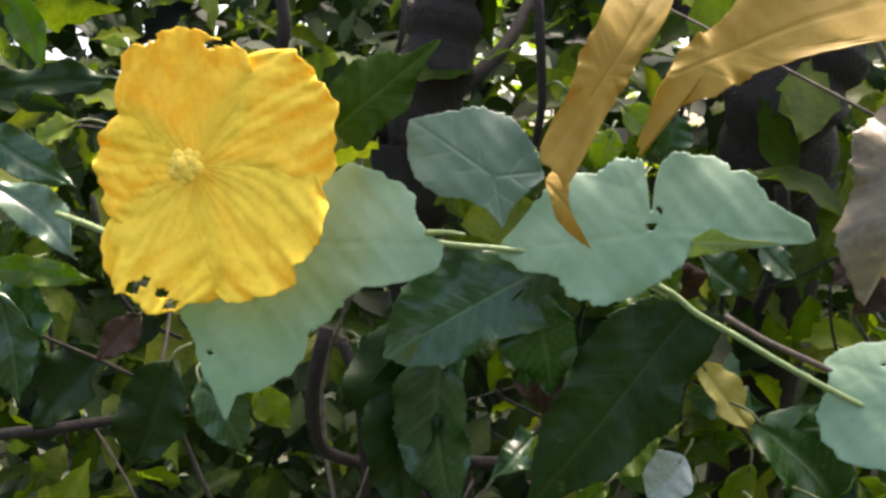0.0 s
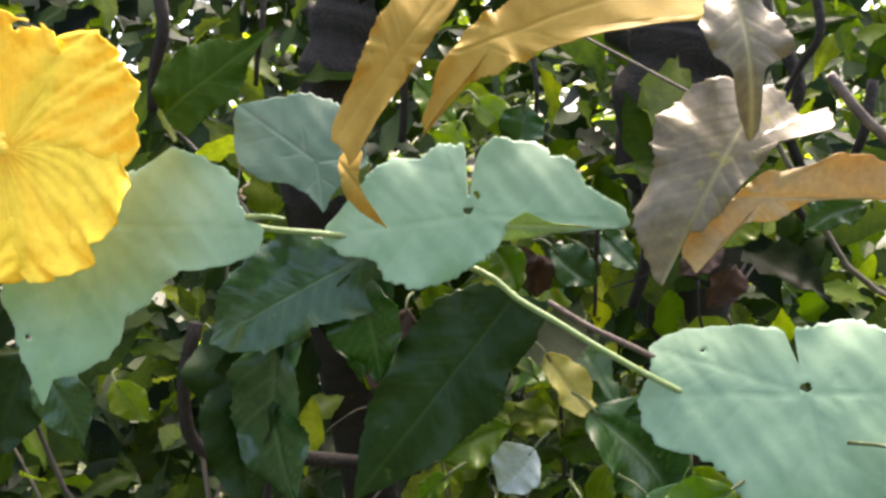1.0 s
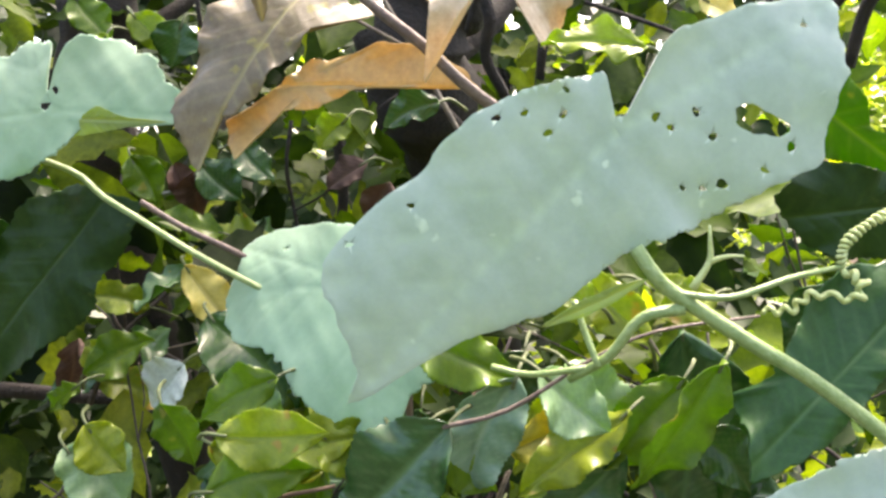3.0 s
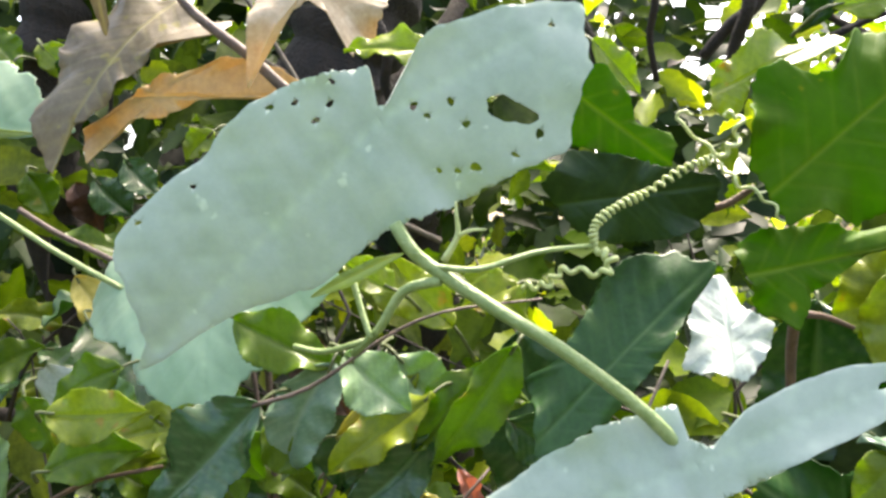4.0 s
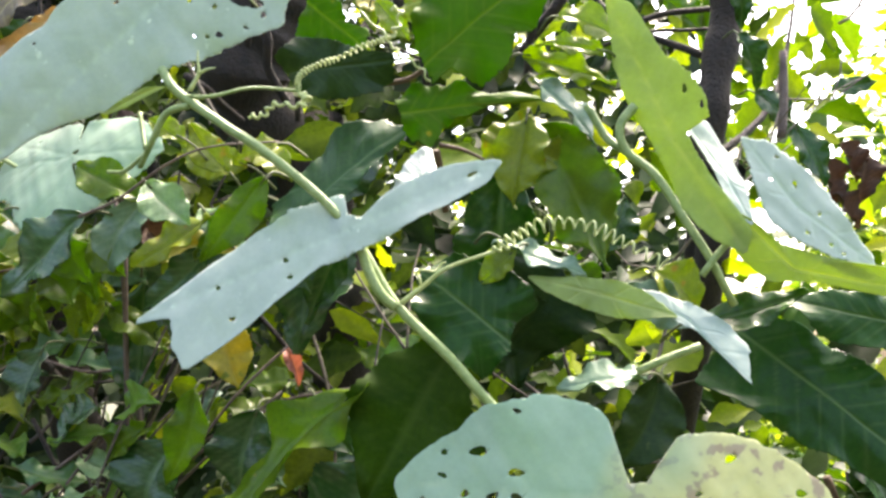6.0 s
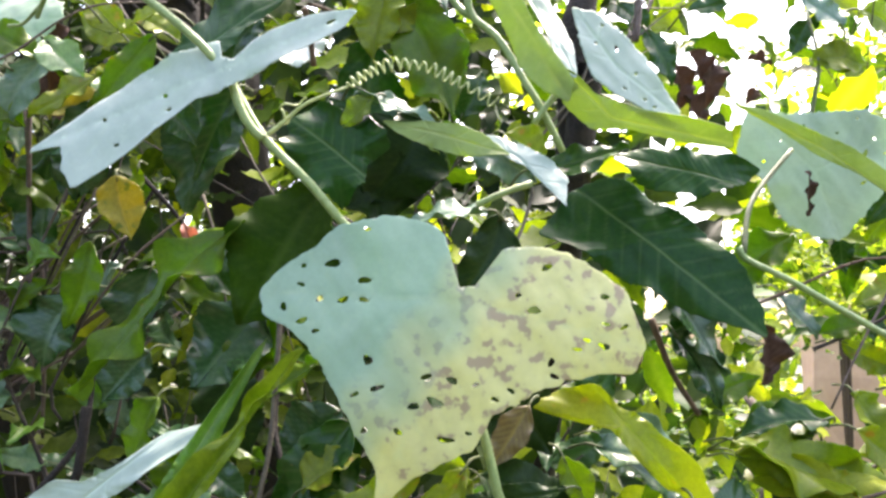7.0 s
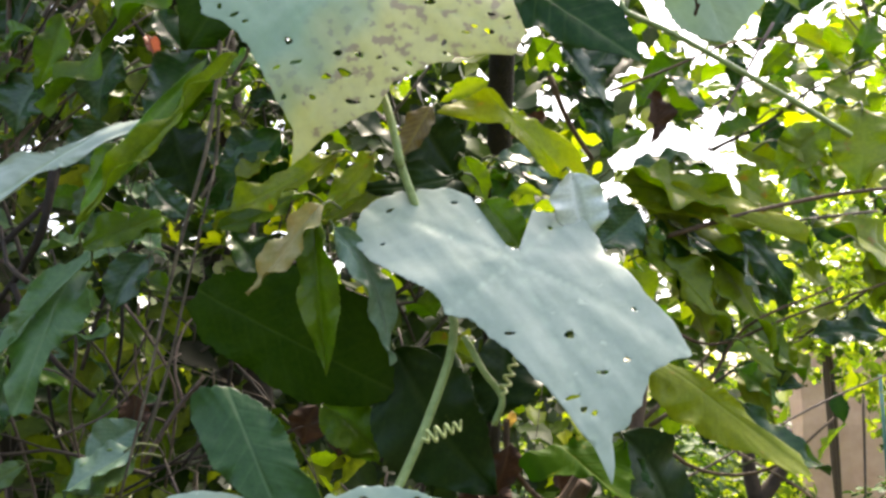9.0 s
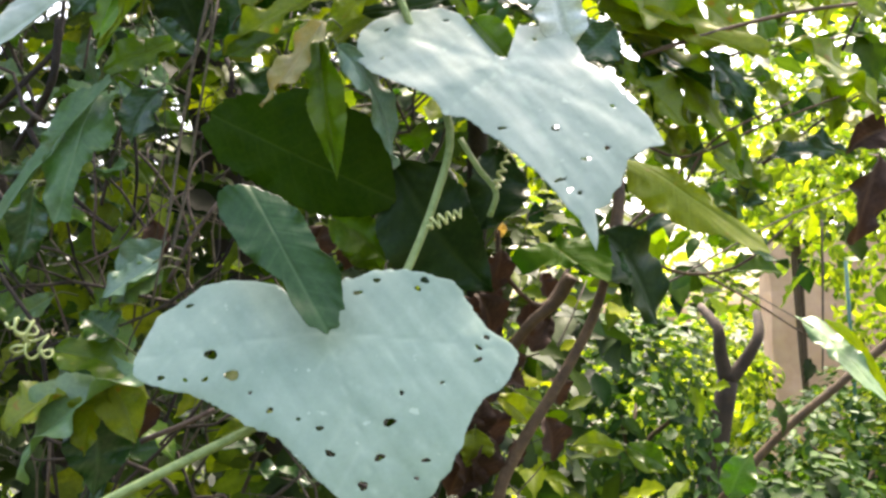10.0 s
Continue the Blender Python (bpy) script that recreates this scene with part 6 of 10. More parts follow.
# more shrub leaves near the flower and the first large leaf
SHRUB((0.304, 0.180, 1.487), (0.327, 0.180, 1.499), 0.0160, (-0.028, -0.867, 0.497), M_GREEN, "", curl=0.0, fold=0.25, shape=0.5, wavy=0.02, serr=0.012)
SHRUB((0.258, 0.160, 1.541), (0.256, 0.160, 1.475), 0.0239, (-0.122, -0.887, 0.446), M_DARKBLUE, "", curl=0.0, fold=0.25, shape=0.42, wavy=0.02, serr=0.012)
SHRUB((0.360, 0.180, 1.562), (0.372, 0.180, 1.549), 0.0129, (0.281, -0.744, 0.606), M_DARK, "", curl=0.0, fold=0.25, shape=0.42, wavy=0.02, serr=0.012)
SHRUB((0.324, 0.180, 1.559), (0.332, 0.180, 1.543), 0.0130, (0.109, -0.894, 0.436), M_GREEN, "", curl=0.0, fold=0.25, shape=0.42, wavy=0.02, serr=0.012)
SHRUB((0.388, 0.150, 1.515), (0.361, 0.150, 1.509), 0.0150, (0.318, -0.811, 0.491), M_DARK, "", curl=0.0, fold=0.25, shape=0.42, wavy=0.02, serr=0.012)
SHRUB((0.320, 0.200, 1.610), (0.331, 0.200, 1.596), 0.0118, (-0.004, -0.888, 0.459), M_LIT, "", curl=0.0, fold=0.25, shape=0.5, wavy=0.02, serr=0.012)
SHRUB((0.300, 0.200, 1.617), (0.313, 0.200, 1.601), 0.0138, (0.320, -0.811, 0.490), M_GREEN, "", curl=0.0, fold=0.25, shape=0.42, wavy=0.02, serr=0.012)
SHRUB((0.485, 0.100, 1.496), (0.465, 0.100, 1.475), 0.0159, (-0.082, -0.856, 0.510), M_GREEN, "", curl=0.0, fold=0.25, shape=0.42, wavy=0.02, serr=0.012)
SHRUB((0.493, 0.100, 1.516), (0.478, 0.100, 1.512), 0.0105, (-0.173, -0.819, 0.548), M_OLIVE, "", curl=0.0, fold=0.25, shape=0.42, wavy=0.02, serr=0.012)
SHRUB((0.422, 0.120, 1.482), (0.405, 0.120, 1.470), 0.0147, (0.013, -0.893, 0.450), M_DARKBLUE, "", curl=0.0, fold=0.25, shape=0.42, wavy=0.02, serr=0.012)
SHRUB((0.321, 0.140, 1.480), (0.332, 0.140, 1.466), 0.0147, (0.196, -0.776, 0.599), M_OLIVE, "", curl=0.0, fold=0.25, shape=0.42, wavy=0.02, serr=0.012)
SHRUB((0.347, 0.130, 1.488), (0.355, 0.130, 1.469), 0.0125, (-0.237, -0.824, 0.514), M_GREEN, "", curl=0.0, fold=0.25, shape=0.42, wavy=0.02, serr=0.012)
SHRUB((0.138, 0.170, 1.613), (0.122, 0.170, 1.608), 0.0131, (-0.053, -0.757, 0.651), M_LIT, "", curl=0.0, fold=0.25, shape=0.5, wavy=0.02, serr=0.012)
SHRUB((0.145, 0.200, 1.640), (0.135, 0.200, 1.643), 0.0082, (0.248, -0.862, 0.442), M_LIT, "", curl=0.0, fold=0.25, shape=0.42, wavy=0.02, serr=0.012)
SHRUB((0.224, 0.190, 1.533), (0.240, 0.190, 1.522), 0.0119, (-0.067, -0.904, 0.423), M_DARK, "", curl=0.0, fold=0.25, shape=0.42, wavy=0.02, serr=0.012)
SHRUB((0.279, 0.160, 1.544), (0.283, 0.160, 1.520), 0.0194, (0.357, -0.823, 0.442), M_DARK, "", curl=0.0, fold=0.25, shape=0.42, wavy=0.02, serr=0.012)
SHRUB((0.344, 0.190, 1.557), (0.358, 0.190, 1.543), 0.0153, (0.139, -0.838, 0.527), M_DARK, "", curl=0.0, fold=0.25, shape=0.42, wavy=0.02, serr=0.012)
SHRUB((0.315, 0.190, 1.601), (0.309, 0.190, 1.588), 0.0114, (0.155, -0.812, 0.563), M_LIT, "", curl=0.0, fold=0.25, shape=0.42, wavy=0.02, serr=0.012)
SHRUB((0.338, 0.200, 1.606), (0.333, 0.200, 1.590), 0.0156, (0.232, -0.887, 0.399), M_DARK, "", curl=0.0, fold=0.25, shape=0.42, wavy=0.02, serr=0.012)
SHRUB((0.106, 0.180, 1.548), (0.097, 0.180, 1.520), 0.0160, (0.233, -0.855, 0.463), M_DEEP, "", curl=0.0, fold=0.25, shape=0.42, wavy=0.02, serr=0.012)
SHRUB((0.183, 0.200, 1.514), (0.195, 0.200, 1.499), 0.0125, (0.098, -0.869, 0.486), M_LIT, "", curl=0.0, fold=0.25, shape=0.42, wavy=0.02, serr=0.012)
SHRUB((0.401, 0.190, 1.554), (0.386, 0.190, 1.546), 0.0113, (-0.045, -0.835, 0.548), M_BROWN, "", curl=0.0, fold=0.25, shape=0.42, wavy=0.02, serr=0.012)
SHRUB((0.520, 0.150, 1.588), (0.534, 0.150, 1.571), 0.0109, (0.046, -0.908, 0.417), M_LIT, "", curl=0.0, fold=0.25, shape=0.42, wavy=0.02, serr=0.012)
SHRUB((0.509, 0.170, 1.599), (0.521, 0.170, 1.591), 0.0117, (0.210, -0.848, 0.487), M_YELLOW, "", curl=0.0, fold=0.25, shape=0.42, wavy=0.02, serr=0.012)
SHRUB((0.428, 0.140, 1.568), (0.411, 0.140, 1.562), 0.0108, (-0.226, -0.903, 0.365), M_DARK, "", curl=0.0, fold=0.25, shape=0.42, wavy=0.02, serr=0.012)
SHRUB((0.401, 0.150, 1.566), (0.392, 0.150, 1.557), 0.0113, (0.035, -0.804, 0.593), M_LIT, "", curl=0.0, fold=0.25, shape=0.42, wavy=0.02, serr=0.012)
SHRUB((0.478, 0.110, 1.518), (0.496, 0.110, 1.505), 0.0126, (0.291, -0.838, 0.462), M_OLIVE, "", curl=0.0, fold=0.25, shape=0.42, wavy=0.02, serr=0.012)
SHRUB((0.489, 0.110, 1.480), (0.504, 0.110, 1.464), 0.0141, (-0.216, -0.812, 0.543), M_DARK, "", curl=0.0, fold=0.25, shape=0.42, wavy=0.02, serr=0.012)
SHRUB((0.463, 0.090, 1.516), (0.450, 0.090, 1.524), 0.0088, (0.021, -0.870, 0.493), M_LIT, "", curl=0.0, fold=0.25, shape=0.42, wavy=0.02, serr=0.012)
SHRUB((0.409, 0.100, 1.472), (0.421, 0.100, 1.460), 0.0139, (0.187, -0.844, 0.502), M_GREEN, "", curl=0.0, fold=0.25, shape=0.42, wavy=0.02, serr=0.012)
SHRUB((0.427, 0.100, 1.483), (0.439, 0.100, 1.470), 0.0107, (0.050, -0.805, 0.592), M_GREEN, "", curl=0.0, fold=0.25, shape=0.42, wavy=0.02, serr=0.012)
SHRUB((0.594, 0.120, 1.567), (0.618, 0.120, 1.558), 0.0143, (-0.005, -0.903, 0.429), M_LIT, "", curl=0.0, fold=0.25, shape=0.42, wavy=0.02, serr=0.012)
SHRUB((0.589, 0.140, 1.592), (0.608, 0.140, 1.595), 0.0121, (0.289, -0.896, 0.337), M_LIT, "", curl=0.0, fold=0.25, shape=0.42, wavy=0.02, serr=0.012)
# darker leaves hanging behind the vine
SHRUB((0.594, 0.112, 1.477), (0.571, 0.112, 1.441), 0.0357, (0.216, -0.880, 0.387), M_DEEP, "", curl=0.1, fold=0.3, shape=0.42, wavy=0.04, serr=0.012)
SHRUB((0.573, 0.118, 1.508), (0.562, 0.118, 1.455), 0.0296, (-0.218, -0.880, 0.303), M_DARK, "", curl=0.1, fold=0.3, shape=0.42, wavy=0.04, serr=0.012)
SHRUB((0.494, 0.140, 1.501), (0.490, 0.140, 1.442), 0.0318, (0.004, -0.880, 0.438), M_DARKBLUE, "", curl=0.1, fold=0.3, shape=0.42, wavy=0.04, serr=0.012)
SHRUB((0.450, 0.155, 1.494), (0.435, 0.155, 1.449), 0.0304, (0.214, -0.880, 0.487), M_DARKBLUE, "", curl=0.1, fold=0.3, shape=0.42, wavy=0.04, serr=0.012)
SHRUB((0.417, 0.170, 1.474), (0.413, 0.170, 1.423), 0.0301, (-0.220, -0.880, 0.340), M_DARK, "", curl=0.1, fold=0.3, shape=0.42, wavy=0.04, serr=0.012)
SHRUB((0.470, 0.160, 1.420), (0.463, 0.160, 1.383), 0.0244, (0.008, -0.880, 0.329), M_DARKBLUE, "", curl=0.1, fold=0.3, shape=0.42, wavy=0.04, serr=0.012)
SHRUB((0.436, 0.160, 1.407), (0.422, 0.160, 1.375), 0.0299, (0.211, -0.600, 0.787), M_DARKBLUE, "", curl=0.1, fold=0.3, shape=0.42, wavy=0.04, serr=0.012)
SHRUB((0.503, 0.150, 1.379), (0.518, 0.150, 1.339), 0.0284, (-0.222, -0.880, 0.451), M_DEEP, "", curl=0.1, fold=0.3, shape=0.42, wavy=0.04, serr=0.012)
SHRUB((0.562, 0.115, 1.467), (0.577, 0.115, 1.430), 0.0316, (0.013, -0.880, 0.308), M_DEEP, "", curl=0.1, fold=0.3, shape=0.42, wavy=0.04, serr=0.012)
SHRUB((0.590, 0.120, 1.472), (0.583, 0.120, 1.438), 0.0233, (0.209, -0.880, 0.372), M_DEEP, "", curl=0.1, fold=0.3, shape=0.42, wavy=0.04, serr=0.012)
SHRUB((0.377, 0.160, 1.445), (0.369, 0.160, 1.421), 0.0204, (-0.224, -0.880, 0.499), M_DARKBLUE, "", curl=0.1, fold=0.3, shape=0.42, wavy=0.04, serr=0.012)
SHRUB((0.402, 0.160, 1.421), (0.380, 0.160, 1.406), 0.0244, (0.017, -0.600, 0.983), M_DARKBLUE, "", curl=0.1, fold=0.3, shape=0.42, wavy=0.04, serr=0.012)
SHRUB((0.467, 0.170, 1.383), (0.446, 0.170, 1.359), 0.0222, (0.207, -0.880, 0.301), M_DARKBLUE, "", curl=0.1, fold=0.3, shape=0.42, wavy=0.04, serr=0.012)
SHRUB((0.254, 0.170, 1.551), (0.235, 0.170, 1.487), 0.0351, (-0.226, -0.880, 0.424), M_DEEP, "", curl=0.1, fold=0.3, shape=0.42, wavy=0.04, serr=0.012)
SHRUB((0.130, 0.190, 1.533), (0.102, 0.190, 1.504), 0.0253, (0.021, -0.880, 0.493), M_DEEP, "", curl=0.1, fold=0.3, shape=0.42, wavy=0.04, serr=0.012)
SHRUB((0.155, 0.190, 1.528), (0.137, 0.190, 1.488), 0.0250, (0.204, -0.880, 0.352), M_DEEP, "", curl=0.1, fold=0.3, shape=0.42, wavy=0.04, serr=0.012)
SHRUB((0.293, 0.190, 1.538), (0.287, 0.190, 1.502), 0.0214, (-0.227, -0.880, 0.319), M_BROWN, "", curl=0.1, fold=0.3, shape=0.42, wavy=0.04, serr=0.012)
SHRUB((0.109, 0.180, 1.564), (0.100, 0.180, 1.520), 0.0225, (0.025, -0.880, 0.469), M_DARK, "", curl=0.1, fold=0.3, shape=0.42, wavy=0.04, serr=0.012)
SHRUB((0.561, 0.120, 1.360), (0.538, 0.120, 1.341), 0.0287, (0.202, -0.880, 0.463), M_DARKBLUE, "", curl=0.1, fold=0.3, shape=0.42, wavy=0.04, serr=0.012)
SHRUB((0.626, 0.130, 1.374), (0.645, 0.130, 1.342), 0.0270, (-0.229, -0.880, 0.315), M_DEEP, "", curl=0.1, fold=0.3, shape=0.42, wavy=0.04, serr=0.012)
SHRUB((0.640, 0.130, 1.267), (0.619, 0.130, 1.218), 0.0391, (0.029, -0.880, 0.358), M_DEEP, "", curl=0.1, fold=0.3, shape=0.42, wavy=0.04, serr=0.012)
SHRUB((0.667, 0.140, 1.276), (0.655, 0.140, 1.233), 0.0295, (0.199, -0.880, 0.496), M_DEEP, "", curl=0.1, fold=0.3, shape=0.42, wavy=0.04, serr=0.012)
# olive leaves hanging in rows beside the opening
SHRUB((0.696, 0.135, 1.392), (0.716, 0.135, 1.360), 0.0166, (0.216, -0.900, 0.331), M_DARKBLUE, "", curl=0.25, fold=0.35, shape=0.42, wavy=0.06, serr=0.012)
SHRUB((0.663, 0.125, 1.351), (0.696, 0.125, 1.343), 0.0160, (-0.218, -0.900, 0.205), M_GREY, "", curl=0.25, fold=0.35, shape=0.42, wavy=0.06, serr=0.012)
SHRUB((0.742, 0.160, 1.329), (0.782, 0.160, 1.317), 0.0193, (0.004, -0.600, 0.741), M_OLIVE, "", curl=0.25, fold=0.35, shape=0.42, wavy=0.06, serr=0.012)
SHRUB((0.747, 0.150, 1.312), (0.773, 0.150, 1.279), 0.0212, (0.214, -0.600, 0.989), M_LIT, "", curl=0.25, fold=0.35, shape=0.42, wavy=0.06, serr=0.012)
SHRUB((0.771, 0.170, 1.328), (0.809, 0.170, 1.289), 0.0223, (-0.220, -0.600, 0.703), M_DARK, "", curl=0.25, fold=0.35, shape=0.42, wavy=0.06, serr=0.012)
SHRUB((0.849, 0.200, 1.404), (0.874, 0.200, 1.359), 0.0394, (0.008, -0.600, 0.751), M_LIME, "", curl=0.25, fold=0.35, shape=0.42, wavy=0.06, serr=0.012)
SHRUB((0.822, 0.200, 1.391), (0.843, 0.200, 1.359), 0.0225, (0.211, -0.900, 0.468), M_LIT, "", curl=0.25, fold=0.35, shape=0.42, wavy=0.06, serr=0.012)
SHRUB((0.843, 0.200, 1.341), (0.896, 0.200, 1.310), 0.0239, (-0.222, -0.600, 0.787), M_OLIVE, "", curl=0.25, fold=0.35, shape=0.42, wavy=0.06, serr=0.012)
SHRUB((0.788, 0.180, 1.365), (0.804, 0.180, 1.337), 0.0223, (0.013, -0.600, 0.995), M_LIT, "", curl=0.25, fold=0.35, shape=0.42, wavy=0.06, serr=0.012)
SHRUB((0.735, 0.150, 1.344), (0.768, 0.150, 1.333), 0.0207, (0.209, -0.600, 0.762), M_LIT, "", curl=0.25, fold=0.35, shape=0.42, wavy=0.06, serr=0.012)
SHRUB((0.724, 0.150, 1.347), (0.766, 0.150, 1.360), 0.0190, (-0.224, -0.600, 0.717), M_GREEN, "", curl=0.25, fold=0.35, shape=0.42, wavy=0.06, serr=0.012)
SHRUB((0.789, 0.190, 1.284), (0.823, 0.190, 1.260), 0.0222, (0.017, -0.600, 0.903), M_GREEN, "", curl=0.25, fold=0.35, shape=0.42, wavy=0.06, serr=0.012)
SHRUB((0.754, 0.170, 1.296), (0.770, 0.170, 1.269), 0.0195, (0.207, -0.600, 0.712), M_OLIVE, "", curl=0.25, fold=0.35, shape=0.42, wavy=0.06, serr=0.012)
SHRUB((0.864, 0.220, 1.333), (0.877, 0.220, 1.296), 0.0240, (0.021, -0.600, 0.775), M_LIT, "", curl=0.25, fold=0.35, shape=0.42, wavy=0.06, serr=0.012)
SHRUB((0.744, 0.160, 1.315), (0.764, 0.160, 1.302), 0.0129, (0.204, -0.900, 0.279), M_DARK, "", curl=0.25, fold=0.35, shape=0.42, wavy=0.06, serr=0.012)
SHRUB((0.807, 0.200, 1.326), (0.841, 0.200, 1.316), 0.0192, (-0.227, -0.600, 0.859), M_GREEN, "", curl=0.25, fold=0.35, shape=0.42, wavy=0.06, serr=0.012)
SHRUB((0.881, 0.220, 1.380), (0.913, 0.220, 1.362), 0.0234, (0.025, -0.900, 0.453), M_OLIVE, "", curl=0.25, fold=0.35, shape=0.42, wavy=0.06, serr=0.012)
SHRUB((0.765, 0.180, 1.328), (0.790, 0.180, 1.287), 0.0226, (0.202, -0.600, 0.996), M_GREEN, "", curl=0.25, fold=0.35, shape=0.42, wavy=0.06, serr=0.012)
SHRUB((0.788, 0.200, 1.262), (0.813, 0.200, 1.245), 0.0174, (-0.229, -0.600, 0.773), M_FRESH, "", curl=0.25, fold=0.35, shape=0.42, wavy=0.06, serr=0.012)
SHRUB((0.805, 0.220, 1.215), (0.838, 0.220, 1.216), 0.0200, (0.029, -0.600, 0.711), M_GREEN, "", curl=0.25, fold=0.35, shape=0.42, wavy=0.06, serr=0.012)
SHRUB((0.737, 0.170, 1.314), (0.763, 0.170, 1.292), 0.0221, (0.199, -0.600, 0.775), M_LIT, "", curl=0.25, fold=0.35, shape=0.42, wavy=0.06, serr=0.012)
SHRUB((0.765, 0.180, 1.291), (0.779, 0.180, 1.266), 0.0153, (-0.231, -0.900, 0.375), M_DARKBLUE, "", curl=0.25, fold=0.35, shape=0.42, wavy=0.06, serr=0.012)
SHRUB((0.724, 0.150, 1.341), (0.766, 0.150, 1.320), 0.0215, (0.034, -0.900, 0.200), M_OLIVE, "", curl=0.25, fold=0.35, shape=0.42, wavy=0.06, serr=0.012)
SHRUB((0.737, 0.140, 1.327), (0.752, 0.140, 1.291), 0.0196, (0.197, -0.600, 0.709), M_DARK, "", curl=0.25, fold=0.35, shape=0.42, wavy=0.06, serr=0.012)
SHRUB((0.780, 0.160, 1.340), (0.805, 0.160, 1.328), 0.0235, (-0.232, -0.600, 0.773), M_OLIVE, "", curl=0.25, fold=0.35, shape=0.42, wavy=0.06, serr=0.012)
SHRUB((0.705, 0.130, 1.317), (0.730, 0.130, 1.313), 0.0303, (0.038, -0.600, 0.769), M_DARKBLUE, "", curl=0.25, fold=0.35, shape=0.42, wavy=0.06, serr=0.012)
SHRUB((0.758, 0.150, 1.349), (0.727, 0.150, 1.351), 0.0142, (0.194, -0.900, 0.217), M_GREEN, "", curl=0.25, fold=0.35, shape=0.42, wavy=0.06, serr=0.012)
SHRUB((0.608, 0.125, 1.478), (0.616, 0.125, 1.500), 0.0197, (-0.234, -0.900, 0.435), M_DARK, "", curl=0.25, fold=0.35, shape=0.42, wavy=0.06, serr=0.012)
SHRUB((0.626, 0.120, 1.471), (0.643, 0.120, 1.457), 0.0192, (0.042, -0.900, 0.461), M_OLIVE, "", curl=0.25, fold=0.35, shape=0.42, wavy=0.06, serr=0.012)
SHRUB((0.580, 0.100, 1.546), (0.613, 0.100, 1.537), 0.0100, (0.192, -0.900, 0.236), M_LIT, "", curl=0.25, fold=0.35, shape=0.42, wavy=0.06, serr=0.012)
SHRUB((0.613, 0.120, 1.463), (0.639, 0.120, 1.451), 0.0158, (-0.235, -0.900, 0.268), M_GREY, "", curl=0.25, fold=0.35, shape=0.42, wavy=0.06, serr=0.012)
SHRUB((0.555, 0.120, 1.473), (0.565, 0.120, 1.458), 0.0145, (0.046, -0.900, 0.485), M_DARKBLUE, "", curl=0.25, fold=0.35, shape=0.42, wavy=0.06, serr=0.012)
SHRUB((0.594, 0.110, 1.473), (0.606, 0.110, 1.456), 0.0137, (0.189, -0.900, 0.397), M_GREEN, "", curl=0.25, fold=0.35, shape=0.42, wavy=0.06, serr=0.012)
# leaves and twigs low beside the broad gourd leaf
SHRUB((0.493, 0.100, 1.189), (0.478, 0.100, 1.201), 0.0179, (0.216, -0.600, 0.715), M_DARK, "", curl=0.25, fold=0.35, shape=0.42, wavy=0.06, serr=0.012)
SHRUB((0.509, 0.115, 1.220), (0.483, 0.115, 1.206), 0.0159, (-0.218, -0.900, 0.205), M_PALE_GREEN, "", curl=0.25, fold=0.35, shape=0.42, wavy=0.06, serr=0.012)
SHRUB((0.505, 0.095, 1.177), (0.446, 0.095, 1.135), 0.0342, (0.004, -0.600, 0.997), M_PALE_GREEN, "", curl=0.25, fold=0.35, shape=0.42, wavy=0.06, serr=0.012)
SHRUB((0.490, 0.100, 1.170), (0.478, 0.100, 1.139), 0.0163, (0.214, -0.600, 0.970), M_OLIVE, "", curl=0.25, fold=0.35, shape=0.42, wavy=0.06, serr=0.012)
SHRUB((0.596, 0.140, 1.241), (0.609, 0.140, 1.217), 0.0220, (-0.220, -0.900, 0.260), M_GREEN, "", curl=0.25, fold=0.35, shape=0.42, wavy=0.06, serr=0.012)
SHRUB((0.449, 0.120, 1.261), (0.439, 0.120, 1.222), 0.0183, (0.008, -0.900, 0.243), M_DARKBLUE, "", curl=0.25, fold=0.35, shape=0.42, wavy=0.06, serr=0.012)
SHRUB((0.493, 0.100, 1.310), (0.518, 0.100, 1.322), 0.0176, (0.211, -0.900, 0.468), M_GREEN, "", curl=0.25, fold=0.35, shape=0.42, wavy=0.06, serr=0.012)
SHRUB((0.549, 0.100, 1.332), (0.569, 0.100, 1.347), 0.0187, (-0.222, -0.600, 0.728), M_OLIVE, "", curl=0.25, fold=0.35, shape=0.42, wavy=0.06, serr=0.012)
SHRUB((0.472, 0.120, 1.164), (0.475, 0.120, 1.118), 0.0282, (0.013, -0.600, 0.962), M_DARKBLUE, "", curl=0.25, fold=0.35, shape=0.42, wavy=0.06, serr=0.012)
SHRUB((0.650, 0.130, 1.141), (0.646, 0.130, 1.123), 0.0159, (0.209, -0.900, 0.309), M_OLIVE, "", curl=0.25, fold=0.35, shape=0.42, wavy=0.06, serr=0.012)
SHRUB((0.663, 0.160, 1.154), (0.685, 0.160, 1.136), 0.0114, (-0.224, -0.900, 0.498), M_LIME, "", curl=0.25, fold=0.35, shape=0.42, wavy=0.06, serr=0.012)
SHRUB((0.705, 0.200, 1.122), (0.736, 0.200, 1.118), 0.0124, (0.017, -0.900, 0.353), M_OLIVE, "", curl=0.25, fold=0.35, shape=0.42, wavy=0.06, serr=0.012)
SHRUB((0.740, 0.220, 1.118), (0.765, 0.220, 1.104), 0.0129, (0.207, -0.900, 0.201), M_GREEN, "", curl=0.25, fold=0.35, shape=0.42, wavy=0.06, serr=0.012)
SHRUB((0.822, 0.300, 1.071), (0.839, 0.300, 1.100), 0.0223, (-0.226, -0.900, 0.385), M_FRESH, "", curl=0.25, fold=0.35, shape=0.42, wavy=0.06, serr=0.012)
